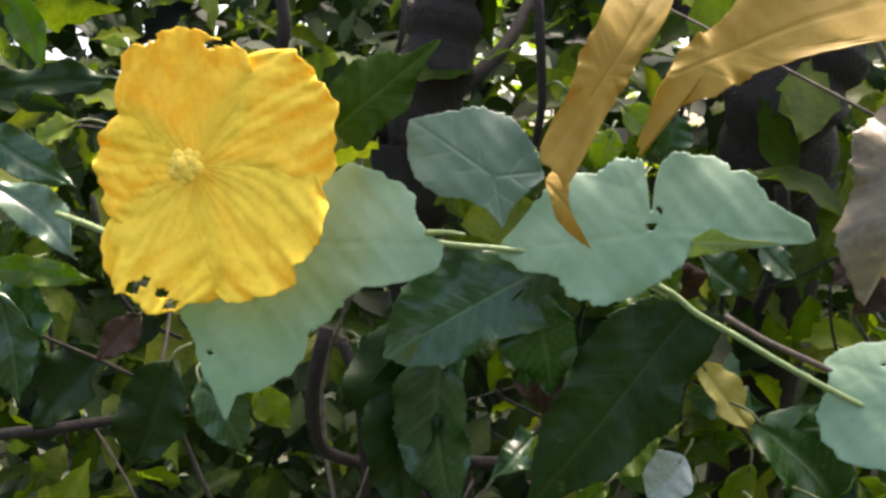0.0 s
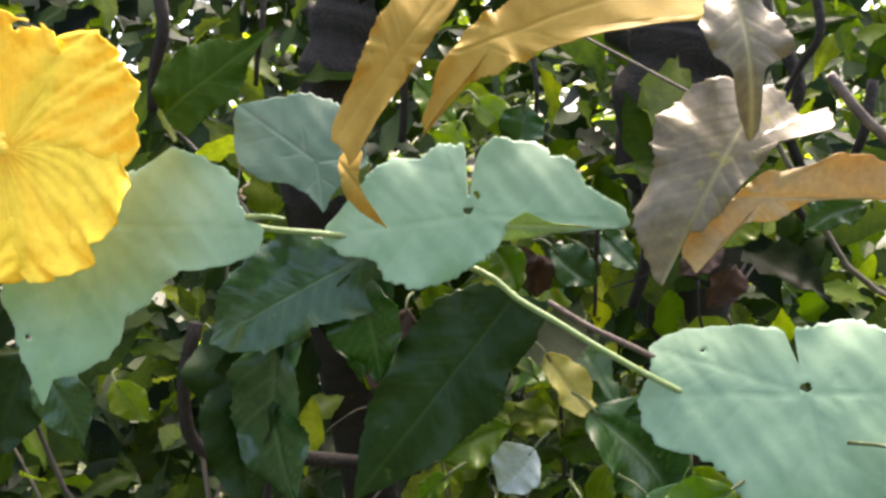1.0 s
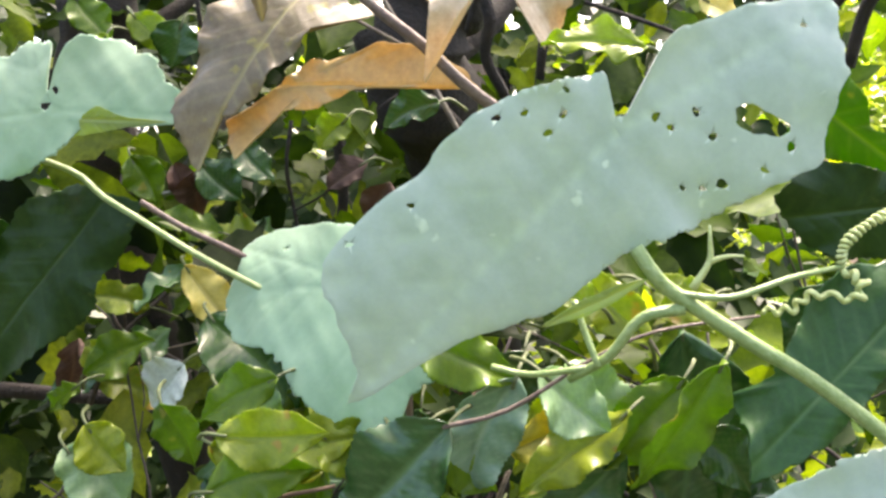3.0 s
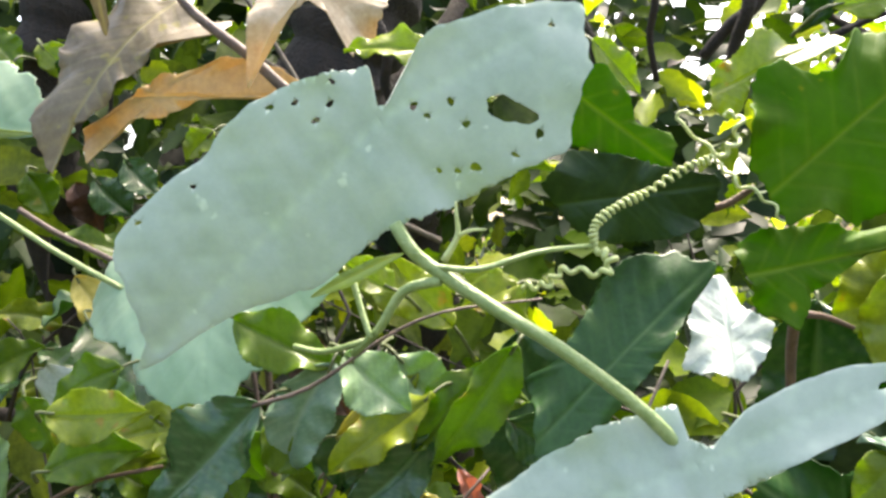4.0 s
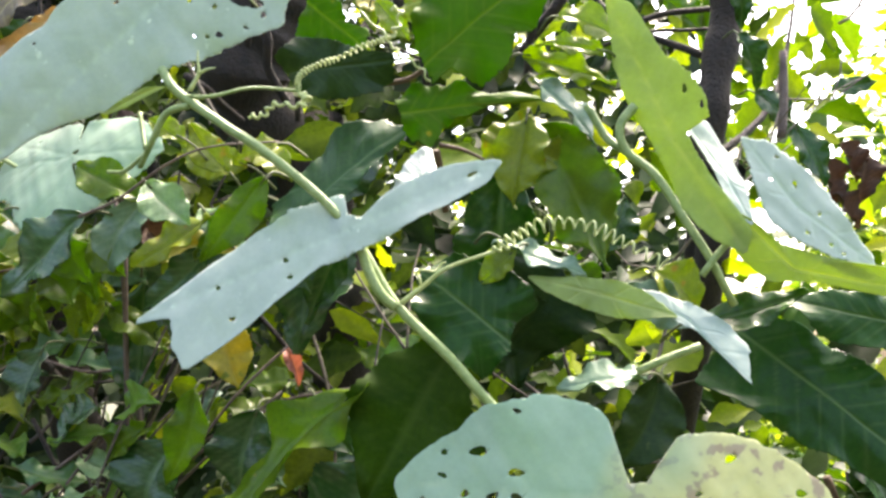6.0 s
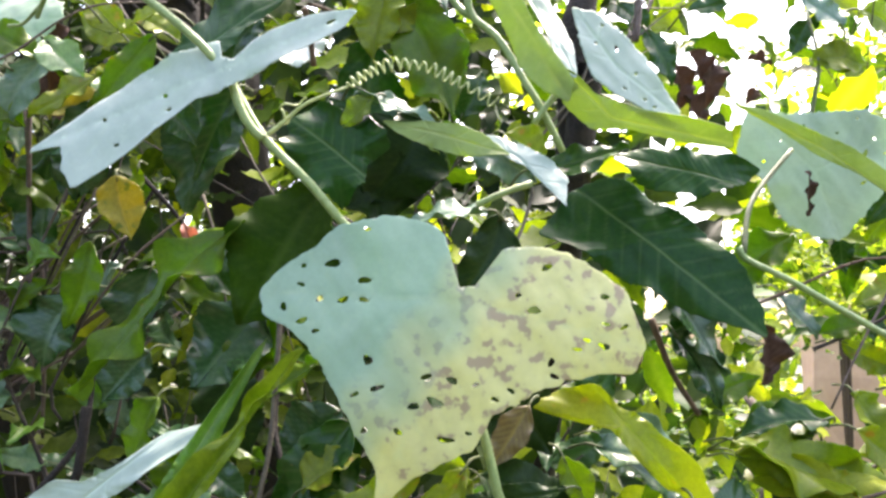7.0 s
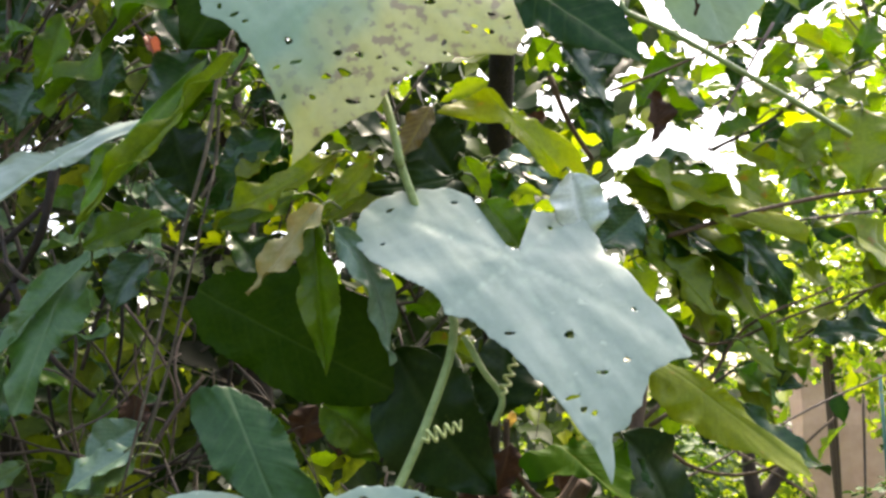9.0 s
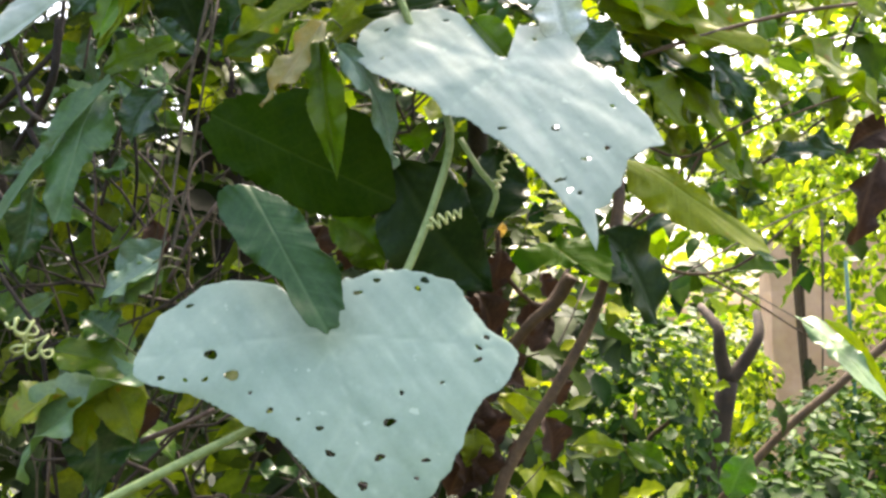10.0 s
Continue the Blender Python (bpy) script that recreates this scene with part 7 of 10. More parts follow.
SHRUB((0.364, 0.130, 1.491), (0.381, 0.130, 1.475), 0.0173, (0.204, -0.900, 0.279), M_PALE_GREEN, "", curl=0.25, fold=0.35, shape=0.42, wavy=0.06, serr=0.012)
SHRUB((0.367, 0.110, 1.481), (0.394, 0.110, 1.471), 0.0138, (-0.227, -0.900, 0.228), M_OLIVE, "", curl=0.25, fold=0.35, shape=0.42, wavy=0.06, serr=0.012)
SHRUB((0.394, 0.110, 1.483), (0.411, 0.110, 1.475), 0.0144, (0.025, -0.900, 0.453), M_LIT, "", curl=0.25, fold=0.35, shape=0.42, wavy=0.06, serr=0.012)
SHRUB((0.309, 0.150, 1.471), (0.328, 0.150, 1.451), 0.0208, (0.202, -0.900, 0.445), M_PALE_GREEN, "", curl=0.25, fold=0.35, shape=0.42, wavy=0.06, serr=0.012)
SHRUB((0.415, 0.100, 1.484), (0.425, 0.100, 1.467), 0.0150, (-0.229, -0.900, 0.223), M_GREEN, "", curl=0.25, fold=0.35, shape=0.42, wavy=0.06, serr=0.012)
SHRUB((0.443, 0.110, 1.477), (0.475, 0.110, 1.482), 0.0142, (0.029, -0.900, 0.288), M_YELLOWISH, "", curl=0.25, fold=0.35, shape=0.42, wavy=0.06, serr=0.012)
SHRUB((0.459, 0.120, 1.497), (0.477, 0.120, 1.479), 0.0162, (0.199, -0.900, 0.493), M_PALE_GREEN, "", curl=0.25, fold=0.35, shape=0.42, wavy=0.06, serr=0.012)
SHRUB((0.479, 0.130, 1.487), (0.496, 0.130, 1.482), 0.0122, (-0.231, -0.900, 0.375), M_GREEN, "", curl=0.25, fold=0.35, shape=0.42, wavy=0.06, serr=0.012)
tube_part("twig", [(0.745, 0.180, 1.312), (0.780, 0.180, 1.323), (0.812, 0.190, 1.336), (0.867, 0.200, 1.345)], (0.0012, 0.00084), M_TWIG, shrub, "", 6)
tube_part("twig", [(0.737, 0.200, 1.204), (0.763, 0.200, 1.209), (0.802, 0.210, 1.228), (0.843, 0.220, 1.247), (0.889, 0.230, 1.264)], (0.0008, 0.00056), M_TWIG, shrub, "", 6)
tube_part("twig", [(0.735, 0.180, 1.236), (0.761, 0.180, 1.260), (0.783, 0.190, 1.283)], (0.0011, 0.00077), M_TWIG, shrub, "", 6)
tube_part("twig", [(0.897, 0.300, 1.252), (0.894, 0.300, 1.202), (0.890, 0.300, 1.150)], (0.0009, 0.00063), M_TWIG, shrub, "", 6)
tube_part("twig", [(0.798, 0.240, 1.217), (0.828, 0.250, 1.203), (0.869, 0.260, 1.180)], (0.0005, 0.00035), M_TWIG_GREY, shrub, "", 6)
tube_part("twig", [(0.666, 0.150, 1.236), (0.668, 0.150, 1.216), (0.687, 0.160, 1.198), (0.705, 0.170, 1.219)], (0.0016, 0.00112), M_BRANCH, shrub, "", 6)
tube_part("twig", [(0.671, 0.160, 1.179), (0.685, 0.160, 1.193), (0.705, 0.170, 1.213)], (0.0022, 0.00154), M_BRANCH, shrub, "", 6)
tube_part("twig", [(0.508, 0.130, 1.223), (0.517, 0.130, 1.260), (0.522, 0.130, 1.290), (0.533, 0.130, 1.352)], (0.0009, 0.0006), M_TWIG_GREY, shrub, "", 6)
tube_part("twig", [(0.491, 0.140, 1.140), (0.513, 0.140, 1.148), (0.526, 0.140, 1.154)], (0.0016, 0.00112), M_TWIG, shrub, "", 6)
tube_part("twig", [(0.502, 0.150, 1.216), (0.514, 0.150, 1.238), (0.527, 0.150, 1.255)], (0.0014, 0.00098), M_TWIG, shrub, "", 6)
tube_part("twig", [(0.408, 0.170, 1.360), (0.432, 0.170, 1.390), (0.456, 0.170, 1.423), (0.483, 0.180, 1.451)], (0.0008, 0.00056), M_TWIG, shrub, "", 6)
tube_part("twig", [(0.395, 0.180, 1.371), (0.409, 0.180, 1.411), (0.426, 0.180, 1.448), (0.447, 0.180, 1.494)], (0.0007, 0.00049), M_TWIG, shrub, "", 6)
tube_part("twig", [(0.402, 0.170, 1.510), (0.408, 0.170, 1.460), (0.407, 0.180, 1.399)], (0.0009, 0.00063), M_TWIG, shrub, "", 6)
tube_part("twig", [(0.395, 0.160, 1.363), (0.410, 0.160, 1.407), (0.435, 0.150, 1.454)], (0.0008, 0.00056), M_TWIG_GREY, shrub, "", 6)
tube_part("twig", [(0.366, 0.170, 1.384), (0.410, 0.170, 1.416), (0.461, 0.160, 1.457)], (0.0009, 0.00063), M_TWIG, shrub, "", 6)
tube_part("twig", [(0.391, 0.180, 1.362), (0.433, 0.180, 1.396), (0.471, 0.170, 1.419)], (0.0009, 0.00063), M_TWIG, shrub, "", 6)
tube_part("twig", [(0.415, 0.150, 1.510), (0.414, 0.160, 1.440), (0.415, 0.170, 1.361)], (0.0013, 0.00091), M_TWIG, shrub, "", 6)
# single shrub leaves with their own outlines
vine_leaf("", (0.239, 0.150, 1.613), (0.192, -0.962, 0.192), [(163, 13), (120, 12), (81, 15), (48, 18), (38, 30), (23, 16), (-19, 12), (-72, 9), (-103, 17), (-135, 14), (-168, 14)], M_UNDER, cup=0.02, droop=0.0, wave=0.002, holes=[], owner=shrub)
vine_leaf("dark blue-green leaf with small pale scars", (0.266, 0.143, 1.550), (0.000, -0.944, 0.330), [(-154, 30), (-175, 24), (163, 21), (127, 20), (91, 19), (50, 21), (16, 28), (-3, 29), (-21, 21), (-55, 12), (-111, 18), (-135, 24)], M_DARKBLUE, cup=0.02, droop=0.0, wave=0.002, holes=[], owner=shrub)
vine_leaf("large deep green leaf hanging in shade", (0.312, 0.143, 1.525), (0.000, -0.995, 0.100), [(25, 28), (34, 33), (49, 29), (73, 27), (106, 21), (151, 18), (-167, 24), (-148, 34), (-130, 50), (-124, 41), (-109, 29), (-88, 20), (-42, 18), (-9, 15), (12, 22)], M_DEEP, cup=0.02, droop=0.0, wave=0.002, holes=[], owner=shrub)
vine_leaf("broad bright green leaf with yellow patches", (0.5648, 0.0727, 1.5480), (-0.098, -0.984, 0.148), [(139, 23.1), (124, 20.9), (119, 15.4), (98, 12.5), (86, 17.7), (80, 23.3), (63, 25.6), (51, 34.4), (40, 42.8), (38, 45.6), (40, 36.1), (36, 28.8), (33, 24.4), (12, 23.4), (-8, 18.3), (-21, 14.0), (-56, 19.9), (-90, 20.5), (-112, 19.5), (-125, 24.0), (-144, 21.0), (-162, 21.6), (172, 20.3)], M_BROAD, cup=0.02, droop=0.0, wave=0.003, holes=[], owner=shrub)
vine_leaf("yellow-green leaf with a wavy rim", (0.5470, 0.0874, 1.5625), (0.000, -0.970, 0.243), [(-139, 10.7), (164, 7.1), (86, 7.7), (68, 13.9), (37, 16.6), (27, 27.4), (20, 27.1), (9, 14.1), (31, 10.2), (26, 3.2), (-94, 7.5), (-110, 10.2)], M_OLIVE, cup=0.02, droop=0.0, wave=0.003, holes=[], owner=shrub)
vine_leaf("dark green leaf seen from below", (0.5179, 0.0770, 1.5357), (0.000, -0.995, -0.100), [(171, 19.6), (139, 17.2), (96, 9.1), (30, 11.1), (11, 19.8), (-12, 20.2), (-27, 17.7), (-59, 12.1), (-113, 11.5), (-151, 14.1)], M_DEEP, cup=0.02, droop=0.0, wave=0.002, holes=[], owner=shrub)
vine_leaf("translucent green leaf lit from behind", (0.5146, 0.0814, 1.5541), (-0.195, -0.976, -0.098), [(117, 13.8), (89, 12.3), (40, 6.8), (-16, 6.5), (-18, 14.3), (-26, 16.4), (-44, 18.1), (-68, 9.8), (-134, 8.7), (-157, 13.1), (162, 9.5)], M_BROAD, cup=0.02, droop=0.0, wave=0.002, holes=[], owner=shrub)
vine_leaf("green leaf twisted along its midrib", (0.5518, 0.0710, 1.5187), (0.098, -0.976, 0.195), [(-179, 11.3), (164, 13.3), (139, 11.4), (83, 9.0), (27, 16.8), (20, 27.1), (9, 35.6), (8, 27.5), (8, 18.2), (-6, 11.3), (-62, 6.6), (-82, 9.6), (-97, 14.5), (-114, 12.8), (-145, 11.6)], M_BROAD, cup=0.02, droop=0.0, wave=0.004, holes=[], owner=shrub)
vine_leaf("yellow-green leaf with rusty spots", (0.5785, 0.0860, 1.5090), (0.000, -0.970, 0.243), [(166, 13.0), (132, 13.6), (99, 13.4), (56, 14.5), (27, 14.0), (-8, 13.3), (-32, 13.6), (-75, 9.8), (-103, 14.9), (-120, 13.6), (-139, 11.7), (-164, 12.7)], M_OLIVE, cup=0.02, droop=0.0, wave=0.004, holes=[], owner=shrub)
vine_leaf("glossy blue-green leaf hanging down", (0.516, 0.087, 1.499), (-0.183, -0.913, 0.365), [(45, 33), (62, 29), (82, 25), (106, 18), (150, 12), (-175, 15), (-170, 24), (-146, 24), (-130, 31), (-122, 25), (-103, 16), (-54, 8), (13, 12), (37, 21)], M_LEAFY, cup=0.02, droop=0.0, wave=0.002, holes=[], owner=shrub)
vine_leaf("large glossy dark green leaf with a pale midrib", (0.6831, 0.1163, 1.4260), (-0.188, -0.941, 0.282), [(172, 45.3), (146, 40.3), (127, 37.0), (107, 29.1), (89, 19.9), (50, 17.3), (11, 22.0), (-10, 32.1), (-25, 40.8), (-33, 48.2), (-42, 56.2), (-48, 44.4), (-64, 31.5), (-92, 19.0), (-119, 18.8), (-170, 24.7), (175, 38.1)], M_LARGE_DARK, cup=0.02, droop=0.0, wave=0.0018, holes=[], owner=shrub)
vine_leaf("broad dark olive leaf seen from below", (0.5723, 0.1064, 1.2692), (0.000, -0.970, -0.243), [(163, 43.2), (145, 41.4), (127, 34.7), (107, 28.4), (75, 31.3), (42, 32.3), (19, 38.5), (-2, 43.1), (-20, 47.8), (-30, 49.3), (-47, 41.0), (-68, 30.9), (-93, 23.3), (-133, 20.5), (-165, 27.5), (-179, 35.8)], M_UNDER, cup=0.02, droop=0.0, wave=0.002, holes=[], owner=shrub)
vine_leaf("crinkled dark green leaf", (0.564, 0.078, 1.454), (0.000, -0.970, 0.243), [(141, 24), (111, 23), (95, 17), (62, 20), (27, 19), (9, 19), (-10, 12), (-52, 16), (-83, 19), (-116, 16), (-152, 17), (174, 20)], M_LARGE_DARK, cup=0.02, droop=0.0, wave=0.004, holes=[], owner=shrub)
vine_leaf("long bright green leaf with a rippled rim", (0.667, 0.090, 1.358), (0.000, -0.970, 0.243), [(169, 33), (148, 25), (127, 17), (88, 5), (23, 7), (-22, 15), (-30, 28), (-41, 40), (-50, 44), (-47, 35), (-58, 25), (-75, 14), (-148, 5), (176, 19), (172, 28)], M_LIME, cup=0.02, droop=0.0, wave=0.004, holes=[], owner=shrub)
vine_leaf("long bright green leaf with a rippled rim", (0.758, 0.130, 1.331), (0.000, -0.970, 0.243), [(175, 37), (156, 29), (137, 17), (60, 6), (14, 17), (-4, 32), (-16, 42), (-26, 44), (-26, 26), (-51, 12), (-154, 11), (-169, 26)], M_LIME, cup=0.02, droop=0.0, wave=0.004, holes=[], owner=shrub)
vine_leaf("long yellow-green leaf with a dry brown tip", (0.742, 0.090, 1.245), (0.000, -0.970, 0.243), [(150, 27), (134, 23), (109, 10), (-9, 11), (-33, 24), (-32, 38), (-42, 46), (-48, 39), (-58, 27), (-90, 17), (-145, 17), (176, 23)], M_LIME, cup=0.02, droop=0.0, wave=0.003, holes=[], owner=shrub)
vine_leaf("even green leaf lying over the gourd leaf", (0.5735, 0.0466, 1.2253), (0.000, -0.944, 0.330), [(140, 31.9), (130, 29.8), (114, 25.8), (87, 17.3), (43, 12.9), (-2, 14.0), (-20, 17.6), (-26, 23.9), (-35, 30.5), (-46, 36.0), (-55, 41.0), (-64, 41.7), (-71, 36.3), (-77, 27.7), (-81, 18.4), (-119, 13.0), (-160, 14.0), (171, 18.2), (152, 26.5)], M_LEAFY, cup=0.02, droop=0.0, wave=0.002, holes=[], owner=shrub)
vine_leaf("mid-green glossy hanging leaf", (0.4857, 0.0775, 1.2710), (0.000, -0.970, 0.243), [(65, 26.8), (83, 25.6), (103, 24.3), (128, 15.4), (-174, 12.0), (-143, 18.3), (-113, 27.8), (-100, 35.8), (-91, 33.6), (-89, 19.7), (-72, 9.7), (-10, 11.6), (27, 17.3), (54, 22.3)], M_HANGING, cup=0.02, droop=0.0, wave=0.003, holes=[], owner=shrub)
vine_leaf("folded bright green leaf", (0.5129, 0.0760, 1.3420), (0.445, -0.891, 0.089), [(-114, 42.1), (-125, 27.1), (-140, 13.1), (118, 4.6), (68, 18.3), (58, 54.0), (56, 56.5), (55, 43.2), (45, 21.5), (14, 10.0), (-55, 7.3), (-110, 19.3), (-114, 32.7)], M_FRESH, cup=0.02, droop=0.0, wave=0.002, holes=[], owner=shrub)
vine_leaf("narrow green leaf curling to one side", (0.4787, 0.0745, 1.2729), (-0.252, -0.956, 0.151), [(56, 34.5), (76, 22.1), (107, 10.3), (-157, 11.7), (-141, 28.5), (-138, 37.9), (-129, 42.8), (-125, 33.5), (-125, 20.8), (-105, 7.2), (52, 8.5), (45, 30.7)], M_HANGING, cup=0.02, droop=0.0, wave=0.002, holes=[], owner=shrub)
vine_leaf("green leaf bending away from its stalk", (0.5122, 0.0820, 1.3094), (-0.314, -0.943, 0.105), [(-154, 18.6), (-176, 11.8), (102, 6.4), (41, 13.6), (15, 15.5), (-10, 17.5), (-9, 5.6), (-137, 6.9)], M_GREEN, cup=0.02, droop=0.0, wave=0.003, holes=[], owner=shrub)
vine_leaf("bright green leaf arching over and curling down", (0.6923, 0.1050, 1.2200), (-0.100, -0.752, 0.652), [(-178, 24.7), (150, 14.6), (69, 11.8), (24, 20.4), (-14, 22.1), (-46, 26.1), (-56, 22.5), (-46, 12.6), (-93, 7.5), (-158, 19.8)], M_BROAD, cup=0.02, droop=0.0, wave=0.003, holes=[], owner=shrub)
vine_leaf("narrow dark green leaf hanging beside a branch", (0.7188, 0.1100, 1.2093), (0.309, -0.928, 0.206), [(104, 12.3), (76, 11.1), (-1, 5.0), (-78, 9.8), (-78, 18.0), (-90, 14.5), (-113, 6.6), (141, 6.2)], M_LARGE_DARK, cup=0.02, droop=0.0, wave=0.002, holes=[], owner=shrub)
# silvery sky sheen is put into the pale base colour
vine_leaf("glossy leaf top coloured pale for its silvery sky sheen", (0.8828, 0.2600, 1.1680), (0.100, -0.602, 0.792), [(108, 35.1), (80, 35.5), (66, 22.3), (-4, 10.8), (-61, 24.5), (-83, 47.8), (-95, 36.9), (-114, 19.6), (169, 10.2), (123, 23.4)], M_PALE_GREEN, cup=0.02, droop=0.0, wave=0.002, holes=[], owner=shrub)
vine_leaf("yellow-green underside rolled along a leaf", (0.8970, 0.2620, 1.1682), (0.102, -0.973, -0.205), [(143, 28.6), (127, 17.8), (26, 3.9), (-47, 23.4), (-53, 43.1), (-60, 37.2), (-61, 17.1), (168, 6.1)], M_LIME, cup=0.02, droop=0.0, wave=0.002, holes=[], owner=shrub)
vine_leaf("pale leaf seen nearly edge on", (0.4848, 0.0745, 1.3372), (0.050, -0.974, 0.221), [(-158, 38.3), (-171, 25.9), (171, 14.8), (165, 5.5), (54, 8.5), (44, 27.2), (32, 42.2), (27, 34.3), (20, 20.6), (-38, 5.9), (-129, 8.0), (-133, 22.1), (-133, 31.8), (-138, 43.5)], M_VINE_PALE, cup=0.02, droop=0.0, wave=0.002, holes=[], owner=shrub)
vine_leaf("yellow-green underside of a turned leaf rim", (0.335, 0.133, 1.567), (0.000, -0.995, -0.100), [(-157, 11), (160, 5), (99, 4), (0, 7), (-4, 19), (-20, 7), (-117, 4)], M_VINE_BACKLIT, cup=0.02, droop=0.0, wave=0.0005, holes=[], owner=vine)
vine_leaf("yellow-green underside of a turned leaf rim", (0.459, 0.058, 1.521), (0.000, -0.995, -0.100), [(-156, 12), (180, 4), (41, 5), (21, 11), (6, 4), (-134, 4)], M_VINE_BACKLIT, cup=0.02, droop=0.0, wave=0.0005, holes=[], owner=vine)
vine_leaf("long amber leaf curled lengthwise", (0.3043, 0.1050, 1.6119), (0.282, -0.941, 0.188), [(73, 28.5), (51, 35.0), (43, 26.8), (35, 16.9), (17, 8.9), (-79, 7.2), (-110, 16.1), (-115, 25.5), (-116, 30.4), (-124, 27.7), (-135, 24.3), (-140, 18.7), (-150, 13.3), (135, 8.3), (93, 12.9)], M_AMBER, cup=0.05, droop=0.0, wave=0.003, holes=[], owner=amber_twig)
vine_leaf("drawn-out curled amber leaf tip", (0.2919, 0.1007, 1.5818), (0.000, -0.970, 0.243), [(123, 7.0), (95, 10.0), (72, 8.0), (-27, 1.6), (-58, 7.6), (-55, 12.7), (-75, 8.7), (-115, 4.5)], M_AMBER, cup=0.2, droop=0.0, wave=0.001, holes=[], owner=amber_twig)
vine_leaf("wide amber leaf with a wavy rim", (0.3301, 0.1026, 1.6141), (0.092, -0.925, 0.370), [(7, 60.7), (6, 41.7), (2, 31.5), (-5, 20.1), (-23, 11.0), (-58, 8.2), (-102, 10.5), (-132, 14.3), (-138, 18.7), (-135, 24.4), (-131, 31.1), (-138, 26.7), (-150, 18.7), (-162, 12.6), (168, 9.4), (117, 7.0), (69, 12.0), (64, 18.3), (47, 32.1), (23, 74.1)], M_AMBER, cup=0.05, droop=0.0, wave=0.003, holes=[], owner=amber_twig)
vine_leaf("greyish brown leaf with sheen and pale midrib", (0.3841, 0.1157, 1.5822), (-0.091, -0.908, 0.409), [(155, 18.8), (137, 21.5), (125, 20.8), (108, 23.9), (87, 24.5), (64, 26.7), (49, 26.8), (28, 25.4), (26, 28.8), (33, 35.2), (23, 31.2), (15, 28.1), (28, 19.6), (13, 13.2), (-15, 8.8), (-71, 8.8), (-96, 13.6), (-111, 19.9), (-124, 20.3), (-132, 23.3), (-130, 27.3), (-117, 34.9), (-122, 34.5), (-140, 28.8), (-151, 26.4), (-161, 20.7), (178, 16.8)], M_SILVER, cup=0.06, droop=0.0, wave=0.002, holes=[], owner=amber_twig)
vine_leaf("silvery brown leaf hanging down", (0.3868, 0.1006, 1.6082), (0.000, -0.970, 0.243), [(154, 11.3), (-167, 7.5), (-121, 7.1), (-96, 15.4), (-89, 21.0), (-82, 19.2), (-78, 11.7), (-59, 6.8), (-7, 11.1), (36, 11.2), (71, 13.4), (119, 15.6)], M_SILVER, cup=0.1, droop=0.0, wave=0.002, holes=[], owner=amber_twig)
vine_leaf("orange leaf with a curled rim", (0.3952, 0.1196, 1.5721), (0.000, -0.981, 0.196), [(-4, 44.8), (1, 40.1), (11, 35.4), (19, 27.9), (29, 20.4), (28, 16.8), (47, 8.9), (87, 6.4), (145, 5.2), (-176, 8.8), (-162, 17.1), (-161, 22.7), (-146, 25.3), (-133, 27.2), (-144, 20.5), (-148, 14.1), (-126, 8.0), (-69, 6.9), (-12, 10.2), (-4, 18.6), (-1, 25.8), (3, 28.8), (3, 34.5)], M_ORANGE, cup=0.02, droop=0.0, wave=0.002, holes=[], owner=amber_twig)
vine_leaf("cream and amber leaf curling back", (0.4435, 0.1004, 1.5952), (0.085, -0.854, 0.513), [(-154, 17.0), (170, 13.6), (134, 12.7), (92, 15.9), (49, 19.8), (20, 17.1), (-13, 20.4), (-35, 19.0), (-56, 21.9), (-64, 21.6), (-66, 16.7), (-63, 11.7), (-103, 5.2), (-133, 9.9), (-140, 14.6), (-132, 21.2), (-127, 29.1), (-137, 22.7)], M_CREAM, cup=0.1, droop=0.0, wave=0.003, holes=[], owner=amber_twig)
# leaves and scraps against the bright gap
SHRUB((0.702, 0.200, 1.544), (0.714, 0.200, 1.515), 0.0136, (-0.098, -0.851, 0.516), M_DARK, "", curl=0.0, fold=0.25, shape=0.42, wavy=0.02, serr=0.012)
SHRUB((0.736, 0.250, 1.573), (0.760, 0.250, 1.578), 0.0108, (0.152, -0.916, 0.372), M_DARK, "", curl=0.0, fold=0.25, shape=0.42, wavy=0.02, serr=0.012)
SHRUB((0.691, 0.220, 1.565), (0.709, 0.220, 1.547), 0.0149, (-0.105, -0.860, 0.500), M_DARK, "", curl=0.0, fold=0.25, shape=0.42, wavy=0.02, serr=0.012)
SHRUB((0.784, 0.200, 1.528), (0.811, 0.200, 1.535), 0.0169, (0.294, -0.925, 0.241), M_OLIVE, "", curl=0.6, fold=0.25, shape=0.42, wavy=0.02, serr=0.012)
SHRUB((0.809, 0.200, 1.554), (0.828, 0.200, 1.542), 0.0170, (-0.190, -0.884, 0.427), M_LIT, "", curl=0.0, fold=0.25, shape=0.42, wavy=0.02, serr=0.012)
SHRUB((0.800, 0.200, 1.545), (0.781, 0.200, 1.563), 0.0142, (0.236, -0.949, 0.211), M_GREY, "", curl=0.0, fold=0.25, shape=0.42, wavy=0.02, serr=0.012)
SHRUB((0.791, 0.220, 1.556), (0.782, 0.220, 1.537), 0.0118, (0.203, -0.868, 0.453), M_DARK, "", curl=0.0, fold=0.25, shape=0.42, wavy=0.02, serr=0.012)
tube_part("twig", [(0.779, 0.200, 1.487), (0.784, 0.200, 1.508), (0.787, 0.200, 1.528), (0.786, 0.210, 1.558)], (0.0013, 0.0008), M_STEM_DULL, shrub, "", 6)
